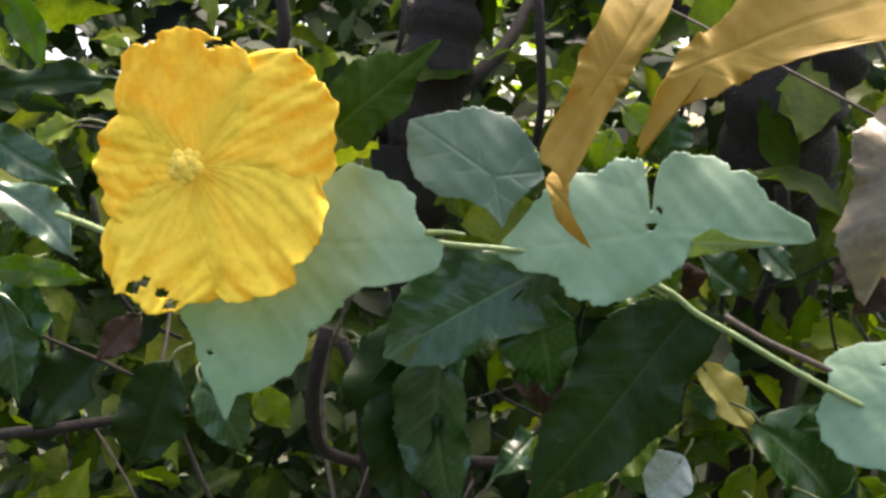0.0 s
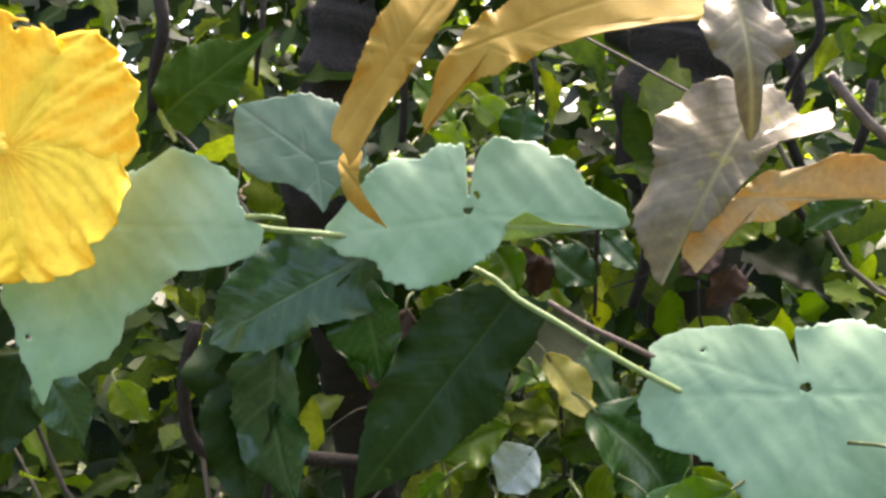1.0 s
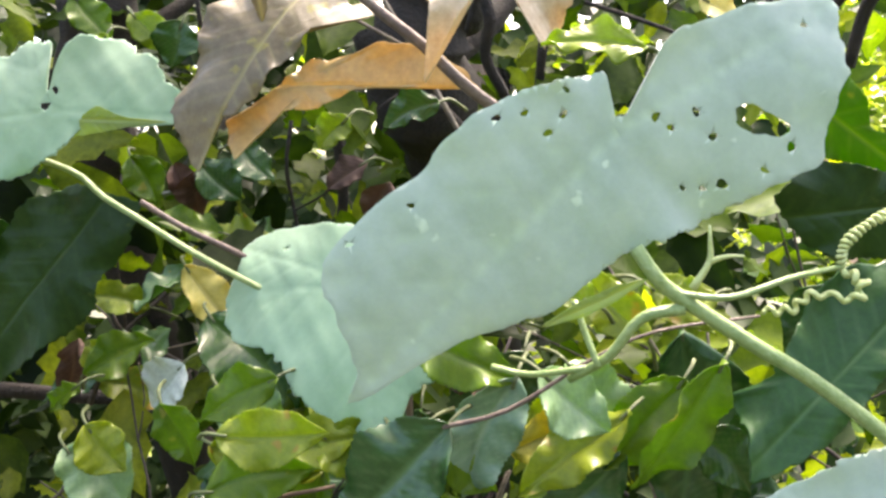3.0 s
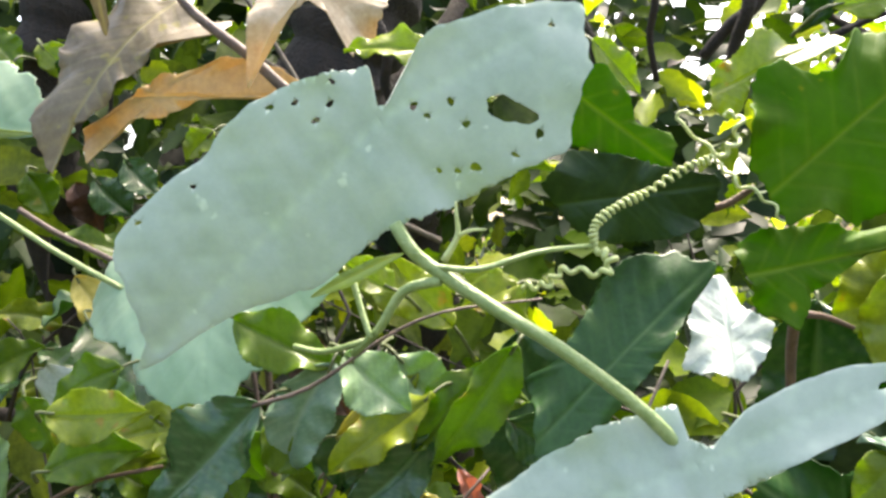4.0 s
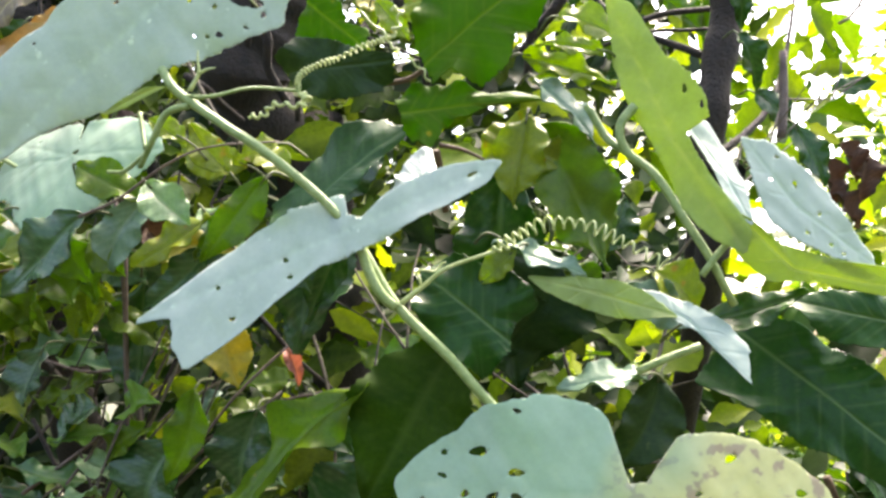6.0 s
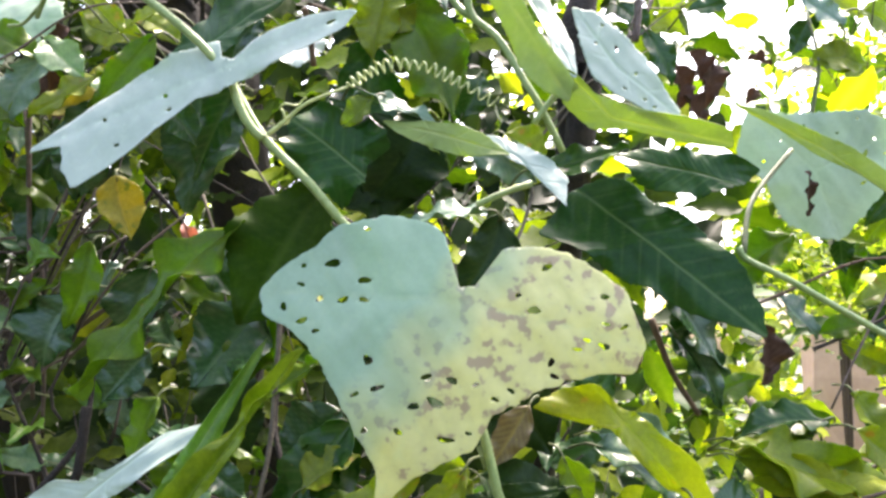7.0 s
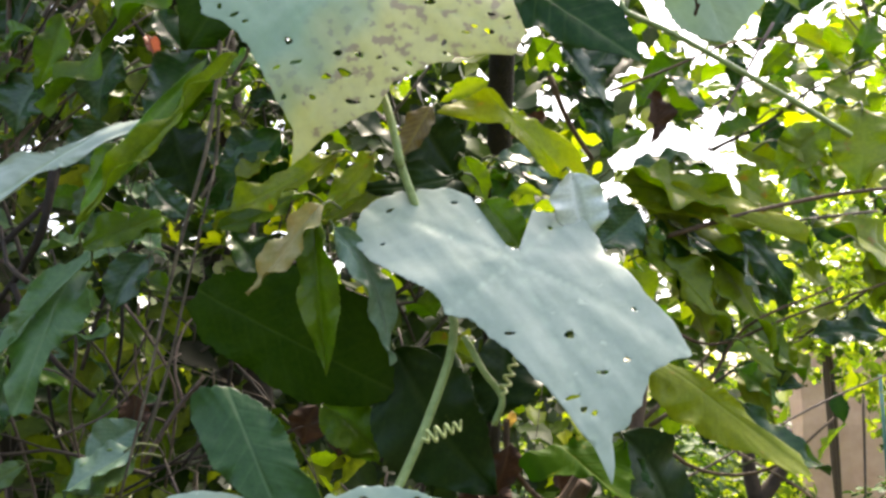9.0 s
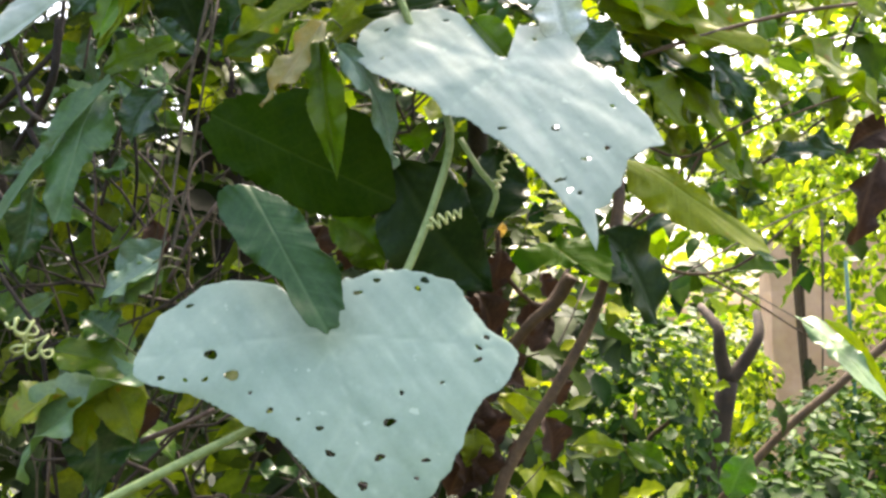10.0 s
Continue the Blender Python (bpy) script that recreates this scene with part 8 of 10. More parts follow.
tube_part("twig", [(0.696, 0.200, 1.538), (0.698, 0.200, 1.554), (0.699, 0.200, 1.578)], (0.0021, 0.0017), M_TWIG, shrub, "", 6)
dry_leaf((0.720, 0.220, 1.534), (0.724, 0.220, 1.507), 0.0119, M_BROWN, "brown withered leaf curled on the shrub", 0.6)
dry_leaf((0.728, 0.220, 1.539), (0.738, 0.220, 1.522), 0.0130, M_BROWN, "brown withered leaf curled on the shrub", 0.6)
dry_leaf((0.741, 0.220, 1.534), (0.738, 0.220, 1.510), 0.0118, M_BROWN, "brown withered leaf curled on the shrub", 0.6)
dry_leaf((0.724, 0.220, 1.516), (0.738, 0.220, 1.500), 0.0106, M_BROWN, "brown withered leaf curled on the shrub", 0.6)
dry_leaf((0.765, 0.240, 1.543), (0.780, 0.240, 1.540), 0.0068, M_BROWN, "brown withered leaf curled on the shrub", 0.6)
dry_leaf((0.770, 0.240, 1.525), (0.764, 0.240, 1.517), 0.0074, M_BROWN, "brown withered leaf curled on the shrub", 0.6)
# withered leaves hanging under the big leaf
dry_leaf((0.640, 0.133, 1.138), (0.649, 0.133, 1.109), 0.0137, M_BROWN, "brown withered leaf curled on the shrub", 1.06)
dry_leaf((0.651, 0.148, 1.145), (0.660, 0.148, 1.119), 0.0095, M_BROWN, "brown withered leaf curled on the shrub", 1.13)
dry_leaf((0.647, 0.133, 1.150), (0.644, 0.133, 1.134), 0.0131, M_BROWN, "brown withered leaf curled on the shrub", 0.4)
dry_leaf((0.666, 0.183, 1.212), (0.654, 0.183, 1.186), 0.0159, M_BROWN, "brown withered leaf curled on the shrub", 0.42)
dry_leaf((0.665, 0.152, 1.182), (0.666, 0.152, 1.159), 0.0165, M_BROWN, "brown withered leaf curled on the shrub", 0.35)
dry_leaf((0.682, 0.163, 1.200), (0.684, 0.163, 1.177), 0.0167, M_BROWN, "brown withered leaf curled on the shrub", 0.86)
dry_leaf((0.654, 0.138, 1.156), (0.647, 0.138, 1.131), 0.0124, M_BROWN, "brown withered leaf curled on the shrub", 0.51)
dry_leaf((0.658, 0.135, 1.136), (0.651, 0.135, 1.111), 0.0134, M_BROWN, "brown withered leaf curled on the shrub", 0.9)
dry_leaf((0.647, 0.159, 1.205), (0.648, 0.159, 1.186), 0.0162, M_BROWN, "brown withered leaf curled on the shrub", 0.59)
dry_leaf((0.692, 0.187, 1.216), (0.697, 0.187, 1.200), 0.0106, M_BROWN, "brown withered leaf curled on the shrub", 0.91)
dry_leaf((0.654, 0.138, 1.205), (0.663, 0.138, 1.180), 0.0151, M_BROWN, "brown withered leaf curled on the shrub", 0.86)
dry_leaf((0.661, 0.153, 1.191), (0.656, 0.153, 1.167), 0.0115, M_BROWN, "brown withered leaf curled on the shrub", 0.42)
dry_leaf((0.687, 0.161, 1.142), (0.693, 0.161, 1.120), 0.0159, M_BROWN, "brown withered leaf curled on the shrub", 0.83)
dry_leaf((0.670, 0.142, 1.134), (0.667, 0.142, 1.119), 0.0085, M_BROWN, "brown withered leaf curled on the shrub", 0.34)
dry_leaf((0.694, 0.183, 1.160), (0.700, 0.183, 1.145), 0.0133, M_BROWN, "brown withered leaf curled on the shrub", 0.86)
dry_leaf((0.664, 0.152, 1.164), (0.654, 0.152, 1.148), 0.0098, M_BROWN, "brown withered leaf curled on the shrub", 0.65)
# bare twigs in the hedge
tube_part("twig", [(0.428, 0.203, 1.284), (0.431, 0.203, 1.253), (0.434, 0.213, 1.226), (0.443, 0.223, 1.205)], (0.0010, 0.0007), M_BARK, shrub, "", 6)
tube_part("twig", [(0.462, 0.159, 1.286), (0.463, 0.159, 1.260), (0.458, 0.169, 1.239), (0.463, 0.179, 1.209)], (0.0008, 0.0006), M_TWIG, shrub, "", 6)
tube_part("twig", [(0.480, 0.165, 1.301), (0.482, 0.165, 1.275), (0.477, 0.175, 1.250), (0.478, 0.185, 1.228)], (0.0010, 0.0007), M_BARK, shrub, "", 6)
tube_part("twig", [(0.427, 0.167, 1.256), (0.446, 0.167, 1.259), (0.459, 0.177, 1.251), (0.473, 0.187, 1.239)], (0.0006, 0.0004), M_TWIG, shrub, "", 6)
tube_part("twig", [(0.498, 0.160, 1.282), (0.489, 0.160, 1.260), (0.471, 0.170, 1.239), (0.453, 0.180, 1.228)], (0.0006, 0.0004), M_TWIG, shrub, "", 6)
tube_part("twig", [(0.441, 0.167, 1.358), (0.438, 0.167, 1.328), (0.425, 0.177, 1.310), (0.409, 0.187, 1.294)], (0.0024, 0.0017), M_BARK, shrub, "", 6)
tube_part("twig", [(0.510, 0.164, 1.314), (0.495, 0.164, 1.320), (0.475, 0.174, 1.317), (0.459, 0.184, 1.323)], (0.0013, 0.0009), M_BARK, shrub, "", 6)
tube_part("twig", [(0.510, 0.179, 1.241), (0.504, 0.179, 1.262), (0.506, 0.189, 1.283), (0.518, 0.199, 1.294)], (0.0009, 0.0006), M_TWIG, shrub, "", 6)
tube_part("twig", [(0.459, 0.152, 1.227), (0.483, 0.152, 1.238), (0.495, 0.162, 1.255), (0.509, 0.172, 1.267)], (0.0006, 0.0004), M_TWIG, shrub, "", 6)
tube_part("twig", [(0.475, 0.205, 1.296), (0.475, 0.205, 1.265), (0.478, 0.215, 1.241), (0.475, 0.225, 1.208)], (0.0008, 0.0006), M_TWIG, shrub, "", 6)
tube_part("twig", [(0.529, 0.172, 1.316), (0.530, 0.172, 1.328), (0.523, 0.182, 1.346), (0.522, 0.192, 1.377)], (0.0017, 0.0012), M_BARK, shrub, "", 6)
tube_part("twig", [(0.415, 0.206, 1.242), (0.427, 0.206, 1.238), (0.439, 0.216, 1.226), (0.442, 0.226, 1.204)], (0.0008, 0.0006), M_TWIG, shrub, "", 6)
dry_leaf((0.770, 0.175, 1.467), (0.771, 0.175, 1.446), 0.0038, M_BROWN, "thin dark dry scrap caught on a gourd leaf", 0.2)
# hanging leaves filling out the hedge
SHRUB((0.839, 0.284, 1.503), (0.866, 0.284, 1.480), 0.0167, (0.130, -0.902, 0.412), M_OLIVE, "", curl=0.6, fold=0.49, shape=0.42, wavy=0.044, serr=0.012)
SHRUB((0.861, 0.207, 1.484), (0.830, 0.207, 1.459), 0.0138, (0.168, -0.967, 0.190), M_DARK, "", curl=0.16, fold=0.19, shape=0.42, wavy=0.073, serr=0.012)
SHRUB((0.781, 0.230, 1.443), (0.745, 0.230, 1.415), 0.0225, (-0.051, -0.853, 0.520), M_GREEN, "", curl=0.48, fold=0.33, shape=0.42, wavy=0.067, serr=0.012)
SHRUB((0.807, 0.231, 1.453), (0.809, 0.231, 1.423), 0.0119, (-0.012, -0.968, 0.250), M_DARK, "", curl=0.05, fold=0.26, shape=0.42, wavy=0.063, serr=0.012)
SHRUB((0.838, 0.219, 1.479), (0.815, 0.219, 1.449), 0.0170, (0.157, -0.891, 0.427), M_DARK, "", curl=0.5, fold=0.4, shape=0.42, wavy=0.06, serr=0.012)
SHRUB((0.844, 0.273, 1.407), (0.877, 0.273, 1.367), 0.0197, (-0.218, -0.950, 0.224), M_LIME, "", curl=0.36, fold=0.44, shape=0.42, wavy=0.062, serr=0.012)
SHRUB((0.884, 0.219, 1.465), (0.872, 0.219, 1.432), 0.0136, (0.108, -0.943, 0.314), M_GREEN, "", curl=0.29, fold=0.33, shape=0.42, wavy=0.061, serr=0.012)
SHRUB((0.840, 0.261, 1.418), (0.835, 0.261, 1.386), 0.0138, (0.328, -0.938, 0.110), M_DARK, "", curl=0.17, fold=0.36, shape=0.42, wavy=0.045, serr=0.012)
SHRUB((0.856, 0.267, 1.477), (0.898, 0.267, 1.454), 0.0232, (-0.260, -0.860, 0.439), M_LIME, "", curl=0.35, fold=0.56, shape=0.42, wavy=0.051, serr=0.012)
SHRUB((0.851, 0.251, 1.463), (0.828, 0.251, 1.440), 0.0138, (-0.053, -0.989, 0.135), M_LIT, "", curl=0.37, fold=0.16, shape=0.42, wavy=0.063, serr=0.012)
SHRUB((0.882, 0.249, 1.481), (0.897, 0.249, 1.455), 0.0145, (0.038, -0.850, 0.525), M_LIME, "", curl=0.23, fold=0.38, shape=0.42, wavy=0.032, serr=0.012)
SHRUB((0.849, 0.301, 1.449), (0.838, 0.301, 1.415), 0.0131, (-0.266, -0.953, 0.143), M_GREEN, "", curl=0.53, fold=0.32, shape=0.42, wavy=0.063, serr=0.012)
SHRUB((0.485, 0.170, 1.337), (0.475, 0.170, 1.310), 0.0187, (0.232, -0.600, 0.897), M_GREEN, "", curl=0.05, fold=0.16, shape=0.42, wavy=0.076, serr=0.012)
SHRUB((0.431, 0.185, 1.214), (0.404, 0.185, 1.201), 0.0109, (0.270, -0.936, 0.224), M_PALE_GREEN, "", curl=0.01, fold=0.22, shape=0.42, wavy=0.036, serr=0.012)
SHRUB((0.466, 0.205, 1.277), (0.444, 0.205, 1.240), 0.0229, (-0.189, -0.955, 0.227), M_OLIVE, "", curl=0.54, fold=0.33, shape=0.42, wavy=0.069, serr=0.012)
SHRUB((0.471, 0.170, 1.249), (0.486, 0.170, 1.219), 0.0157, (-0.087, -0.968, 0.235), M_GREEN, "", curl=0.02, fold=0.27, shape=0.42, wavy=0.07, serr=0.012)
SHRUB((0.408, 0.178, 1.228), (0.395, 0.178, 1.204), 0.0182, (-0.172, -0.600, 0.896), M_OLIVE, "", curl=0.59, fold=0.6, shape=0.42, wavy=0.035, serr=0.012)
SHRUB((0.425, 0.199, 1.297), (0.444, 0.199, 1.267), 0.0126, (-0.148, -0.962, 0.229), M_GREEN, "", curl=0.55, fold=0.42, shape=0.42, wavy=0.049, serr=0.012)
SHRUB((0.462, 0.197, 1.292), (0.482, 0.197, 1.271), 0.0127, (-0.270, -0.600, 0.977), M_GREEN, "", curl=0.29, fold=0.19, shape=0.42, wavy=0.039, serr=0.012)
SHRUB((0.450, 0.204, 1.208), (0.461, 0.204, 1.169), 0.0220, (-0.215, -0.885, 0.414), M_PALE_GREEN, "", curl=0.46, fold=0.4, shape=0.42, wavy=0.05, serr=0.012)
SHRUB((0.467, 0.202, 1.221), (0.433, 0.202, 1.197), 0.0249, (-0.078, -0.600, 0.991), M_GREEN, "", curl=0.48, fold=0.27, shape=0.42, wavy=0.034, serr=0.012)
SHRUB((0.437, 0.215, 1.422), (0.418, 0.215, 1.403), 0.0136, (-0.229, -0.926, 0.301), M_LIT, "", curl=0.33, fold=0.32, shape=0.42, wavy=0.049, serr=0.012)
SHRUB((0.437, 0.218, 1.365), (0.440, 0.218, 1.340), 0.0120, (-0.207, -0.896, 0.394), M_GREY, "", curl=0.66, fold=0.44, shape=0.42, wavy=0.04, serr=0.012)
SHRUB((0.437, 0.172, 1.410), (0.426, 0.172, 1.392), 0.0110, (0.298, -0.600, 0.970), M_GREEN, "", curl=0.63, fold=0.57, shape=0.42, wavy=0.034, serr=0.012)
SHRUB((0.389, 0.182, 1.434), (0.370, 0.182, 1.418), 0.0123, (0.277, -0.600, 0.991), M_GREEN, "", curl=0.06, fold=0.18, shape=0.42, wavy=0.069, serr=0.012)
SHRUB((0.420, 0.190, 1.449), (0.406, 0.190, 1.436), 0.0077, (-0.261, -0.884, 0.388), M_OLIVE, "", curl=0.1, fold=0.28, shape=0.42, wavy=0.077, serr=0.012)
SHRUB((0.446, 0.188, 1.385), (0.445, 0.188, 1.369), 0.0094, (0.034, -0.600, 0.750), M_OLIVE, "", curl=0.24, fold=0.53, shape=0.42, wavy=0.045, serr=0.012)
SHRUB((0.402, 0.191, 1.415), (0.419, 0.191, 1.395), 0.0120, (-0.037, -0.900, 0.434), M_GREEN, "", curl=0.11, fold=0.35, shape=0.42, wavy=0.031, serr=0.012)
SHRUB((0.403, 0.176, 1.443), (0.422, 0.176, 1.432), 0.0102, (0.172, -0.600, 0.924), M_GREEN, "", curl=0.2, fold=0.27, shape=0.42, wavy=0.036, serr=0.012)
SHRUB((0.368, 0.207, 1.427), (0.371, 0.207, 1.401), 0.0142, (-0.083, -0.927, 0.365), M_LIT, "", curl=0.42, fold=0.38, shape=0.42, wavy=0.076, serr=0.012)
SHRUB((0.350, 0.237, 1.456), (0.347, 0.237, 1.435), 0.0086, (0.258, -0.931, 0.260), M_GREEN, "", curl=0.42, fold=0.24, shape=0.42, wavy=0.069, serr=0.012)
SHRUB((0.440, 0.202, 1.426), (0.427, 0.202, 1.406), 0.0134, (-0.210, -0.600, 0.701), M_GREY, "", curl=0.3, fold=0.53, shape=0.42, wavy=0.05, serr=0.012)
SHRUB((0.396, 0.172, 1.371), (0.403, 0.172, 1.357), 0.0076, (-0.209, -0.854, 0.475), M_GREY, "", curl=0.67, fold=0.47, shape=0.42, wavy=0.059, serr=0.012)
SHRUB((0.426, 0.170, 1.495), (0.437, 0.170, 1.480), 0.0080, (0.246, -0.863, 0.441), M_GREEN, "", curl=0.31, fold=0.5, shape=0.42, wavy=0.052, serr=0.012)
SHRUB((0.378, 0.179, 1.479), (0.399, 0.179, 1.465), 0.0122, (-0.110, -0.924, 0.366), M_LIT, "", curl=0.65, fold=0.24, shape=0.42, wavy=0.077, serr=0.012)
SHRUB((0.307, 0.168, 1.486), (0.295, 0.168, 1.478), 0.0072, (0.009, -0.841, 0.541), M_GREEN, "", curl=0.51, fold=0.44, shape=0.42, wavy=0.066, serr=0.012)
SHRUB((0.448, 0.198, 1.474), (0.449, 0.198, 1.456), 0.0072, (-0.110, -0.928, 0.357), M_LIT, "", curl=0.13, fold=0.24, shape=0.42, wavy=0.053, serr=0.012)
SHRUB((0.422, 0.168, 1.494), (0.437, 0.168, 1.480), 0.0090, (0.185, -0.919, 0.347), M_LIT, "", curl=0.12, fold=0.59, shape=0.42, wavy=0.069, serr=0.012)
SHRUB((0.299, 0.216, 1.492), (0.281, 0.216, 1.480), 0.0108, (-0.133, -0.887, 0.441), M_OLIVE, "", curl=0.13, fold=0.27, shape=0.42, wavy=0.033, serr=0.012)
SHRUB((0.366, 0.220, 1.473), (0.356, 0.220, 1.448), 0.0111, (-0.026, -0.927, 0.374), M_LIT, "", curl=0.33, fold=0.42, shape=0.42, wavy=0.032, serr=0.012)
SHRUB((0.453, 0.215, 1.469), (0.442, 0.215, 1.453), 0.0070, (0.004, -0.890, 0.455), M_GREEN, "", curl=0.01, fold=0.48, shape=0.42, wavy=0.057, serr=0.012)
SHRUB((0.388, 0.197, 1.469), (0.372, 0.197, 1.454), 0.0089, (0.197, -0.829, 0.524), M_LIT, "", curl=0.45, fold=0.58, shape=0.42, wavy=0.052, serr=0.012)
SHRUB((0.375, 0.154, 1.476), (0.358, 0.154, 1.466), 0.0076, (0.297, -0.820, 0.489), M_LIT, "", curl=0.07, fold=0.27, shape=0.42, wavy=0.052, serr=0.012)
SHRUB((0.383, 0.162, 1.489), (0.380, 0.162, 1.461), 0.0117, (0.226, -0.851, 0.474), M_GREEN, "", curl=0.45, fold=0.51, shape=0.42, wavy=0.047, serr=0.012)
SHRUB((0.376, 0.125, 1.466), (0.398, 0.125, 1.453), 0.0106, (0.035, -0.827, 0.561), M_GREEN, "", curl=0.55, fold=0.46, shape=0.42, wavy=0.041, serr=0.012)
SHRUB((0.406, 0.159, 1.463), (0.433, 0.159, 1.448), 0.0140, (0.152, -0.792, 0.592), M_GREEN, "", curl=0.38, fold=0.16, shape=0.42, wavy=0.059, serr=0.012)
SHRUB((0.397, 0.160, 1.476), (0.397, 0.160, 1.455), 0.0088, (0.203, -0.832, 0.516), M_LIT, "", curl=0.23, fold=0.6, shape=0.42, wavy=0.066, serr=0.012)
SHRUB((0.383, 0.162, 1.488), (0.400, 0.162, 1.466), 0.0144, (-0.066, -0.827, 0.559), M_LIT, "", curl=0.53, fold=0.49, shape=0.42, wavy=0.05, serr=0.012)
SHRUB((0.401, 0.146, 1.490), (0.405, 0.146, 1.463), 0.0147, (0.001, -0.949, 0.316), M_GREEN, "", curl=0.31, fold=0.38, shape=0.42, wavy=0.034, serr=0.012)
SHRUB((0.404, 0.125, 1.501), (0.385, 0.125, 1.490), 0.0087, (-0.205, -0.923, 0.326), M_OLIVE, "", curl=0.29, fold=0.15, shape=0.42, wavy=0.062, serr=0.012)
SHRUB((0.393, 0.125, 1.470), (0.387, 0.125, 1.449), 0.0102, (-0.071, -0.853, 0.518), M_GREEN, "", curl=0.44, fold=0.6, shape=0.42, wavy=0.045, serr=0.012)
tube_part("twig", [(0.444, 0.160, 1.456), (0.430, 0.160, 1.424), (0.409, 0.170, 1.388), (0.388, 0.180, 1.346)], (0.0008, 0.0006), M_TWIG_GREY, shrub, "", 6)
tube_part("twig", [(0.464, 0.158, 1.456), (0.452, 0.158, 1.424), (0.435, 0.168, 1.395), (0.425, 0.178, 1.390)], (0.0005, 0.0004), M_TWIG_GREY, shrub, "", 6)
tube_part("twig", [(0.409, 0.176, 1.459), (0.413, 0.176, 1.425), (0.412, 0.186, 1.372), (0.408, 0.196, 1.344)], (0.0013, 0.0009), M_TWIG, shrub, "", 6)
tube_part("twig", [(0.459, 0.159, 1.434), (0.437, 0.159, 1.420), (0.409, 0.169, 1.395), (0.384, 0.179, 1.390)], (0.0006, 0.0004), M_TWIG_GREY, shrub, "", 6)
tube_part("twig", [(0.473, 0.187, 1.426), (0.450, 0.187, 1.406), (0.419, 0.197, 1.379), (0.395, 0.207, 1.342)], (0.0007, 0.0005), M_TWIG_GREY, shrub, "", 6)
tube_part("twig", [(0.403, 0.167, 1.425), (0.399, 0.167, 1.405), (0.385, 0.177, 1.393), (0.365, 0.187, 1.379)], (0.0006, 0.0004), M_TWIG_GREY, shrub, "", 6)
tube_part("twig", [(0.487, 0.178, 1.456), (0.496, 0.178, 1.426), (0.497, 0.188, 1.393), (0.489, 0.198, 1.344)], (0.0008, 0.0005), M_TWIG_GREY, shrub, "", 6)
SHRUB((0.659, 0.273, 1.636), (0.688, 0.273, 1.612), 0.0148, (-0.064, -0.956, 0.287), M_GREEN, "", curl=0.35, fold=0.4, shape=0.42, wavy=0.075, serr=0.012)
SHRUB((0.627, 0.259, 1.640), (0.636, 0.259, 1.621), 0.0102, (0.229, -0.854, 0.468), M_DARK, "", curl=0.05, fold=0.56, shape=0.42, wavy=0.066, serr=0.012)
SHRUB((0.675, 0.229, 1.636), (0.659, 0.229, 1.617), 0.0126, (-0.232, -0.933, 0.274), M_DARK, "", curl=0.06, fold=0.17, shape=0.42, wavy=0.03, serr=0.012)
SHRUB((0.683, 0.222, 1.622), (0.687, 0.222, 1.598), 0.0101, (-0.159, -0.901, 0.403), M_DARK, "", curl=0.61, fold=0.54, shape=0.42, wavy=0.07, serr=0.012)
SHRUB((0.662, 0.250, 1.583), (0.644, 0.250, 1.564), 0.0099, (0.260, -0.774, 0.577), M_GREEN, "", curl=0.01, fold=0.24, shape=0.42, wavy=0.067, serr=0.012)
SHRUB((0.642, 0.246, 1.601), (0.625, 0.246, 1.580), 0.0145, (0.150, -0.923, 0.355), M_DARK, "", curl=0.67, fold=0.41, shape=0.42, wavy=0.049, serr=0.012)
SHRUB((0.648, 0.265, 1.641), (0.624, 0.265, 1.617), 0.0173, (0.030, -0.911, 0.410), M_DARK, "", curl=0.59, fold=0.56, shape=0.42, wavy=0.067, serr=0.012)
SHRUB((0.686, 0.279, 1.638), (0.681, 0.279, 1.612), 0.0122, (-0.035, -0.964, 0.264), M_GREEN, "", curl=0.46, fold=0.59, shape=0.42, wavy=0.038, serr=0.012)
SHRUB((0.619, 0.223, 1.637), (0.604, 0.223, 1.615), 0.0138, (0.117, -0.820, 0.560), M_DARK, "", curl=0.56, fold=0.26, shape=0.42, wavy=0.065, serr=0.012)
SHRUB((0.681, 0.206, 1.589), (0.693, 0.206, 1.565), 0.0133, (0.226, -0.929, 0.293), M_DARK, "", curl=0.55, fold=0.59, shape=0.42, wavy=0.036, serr=0.012)
SHRUB((0.817, 0.178, 1.361), (0.824, 0.178, 1.334), 0.0156, (0.064, -0.600, 0.963), M_FRESH, "", curl=0.26, fold=0.25, shape=0.42, wavy=0.036, serr=0.012)


# ---- the flower ----
flower = thing("flower", (0.1955, 0.119, 1.5945), "open bright yellow gourd flower with five crinkled petals", "flower")
FLOWER_FACE = (-0.12, -1.0, 0.12)


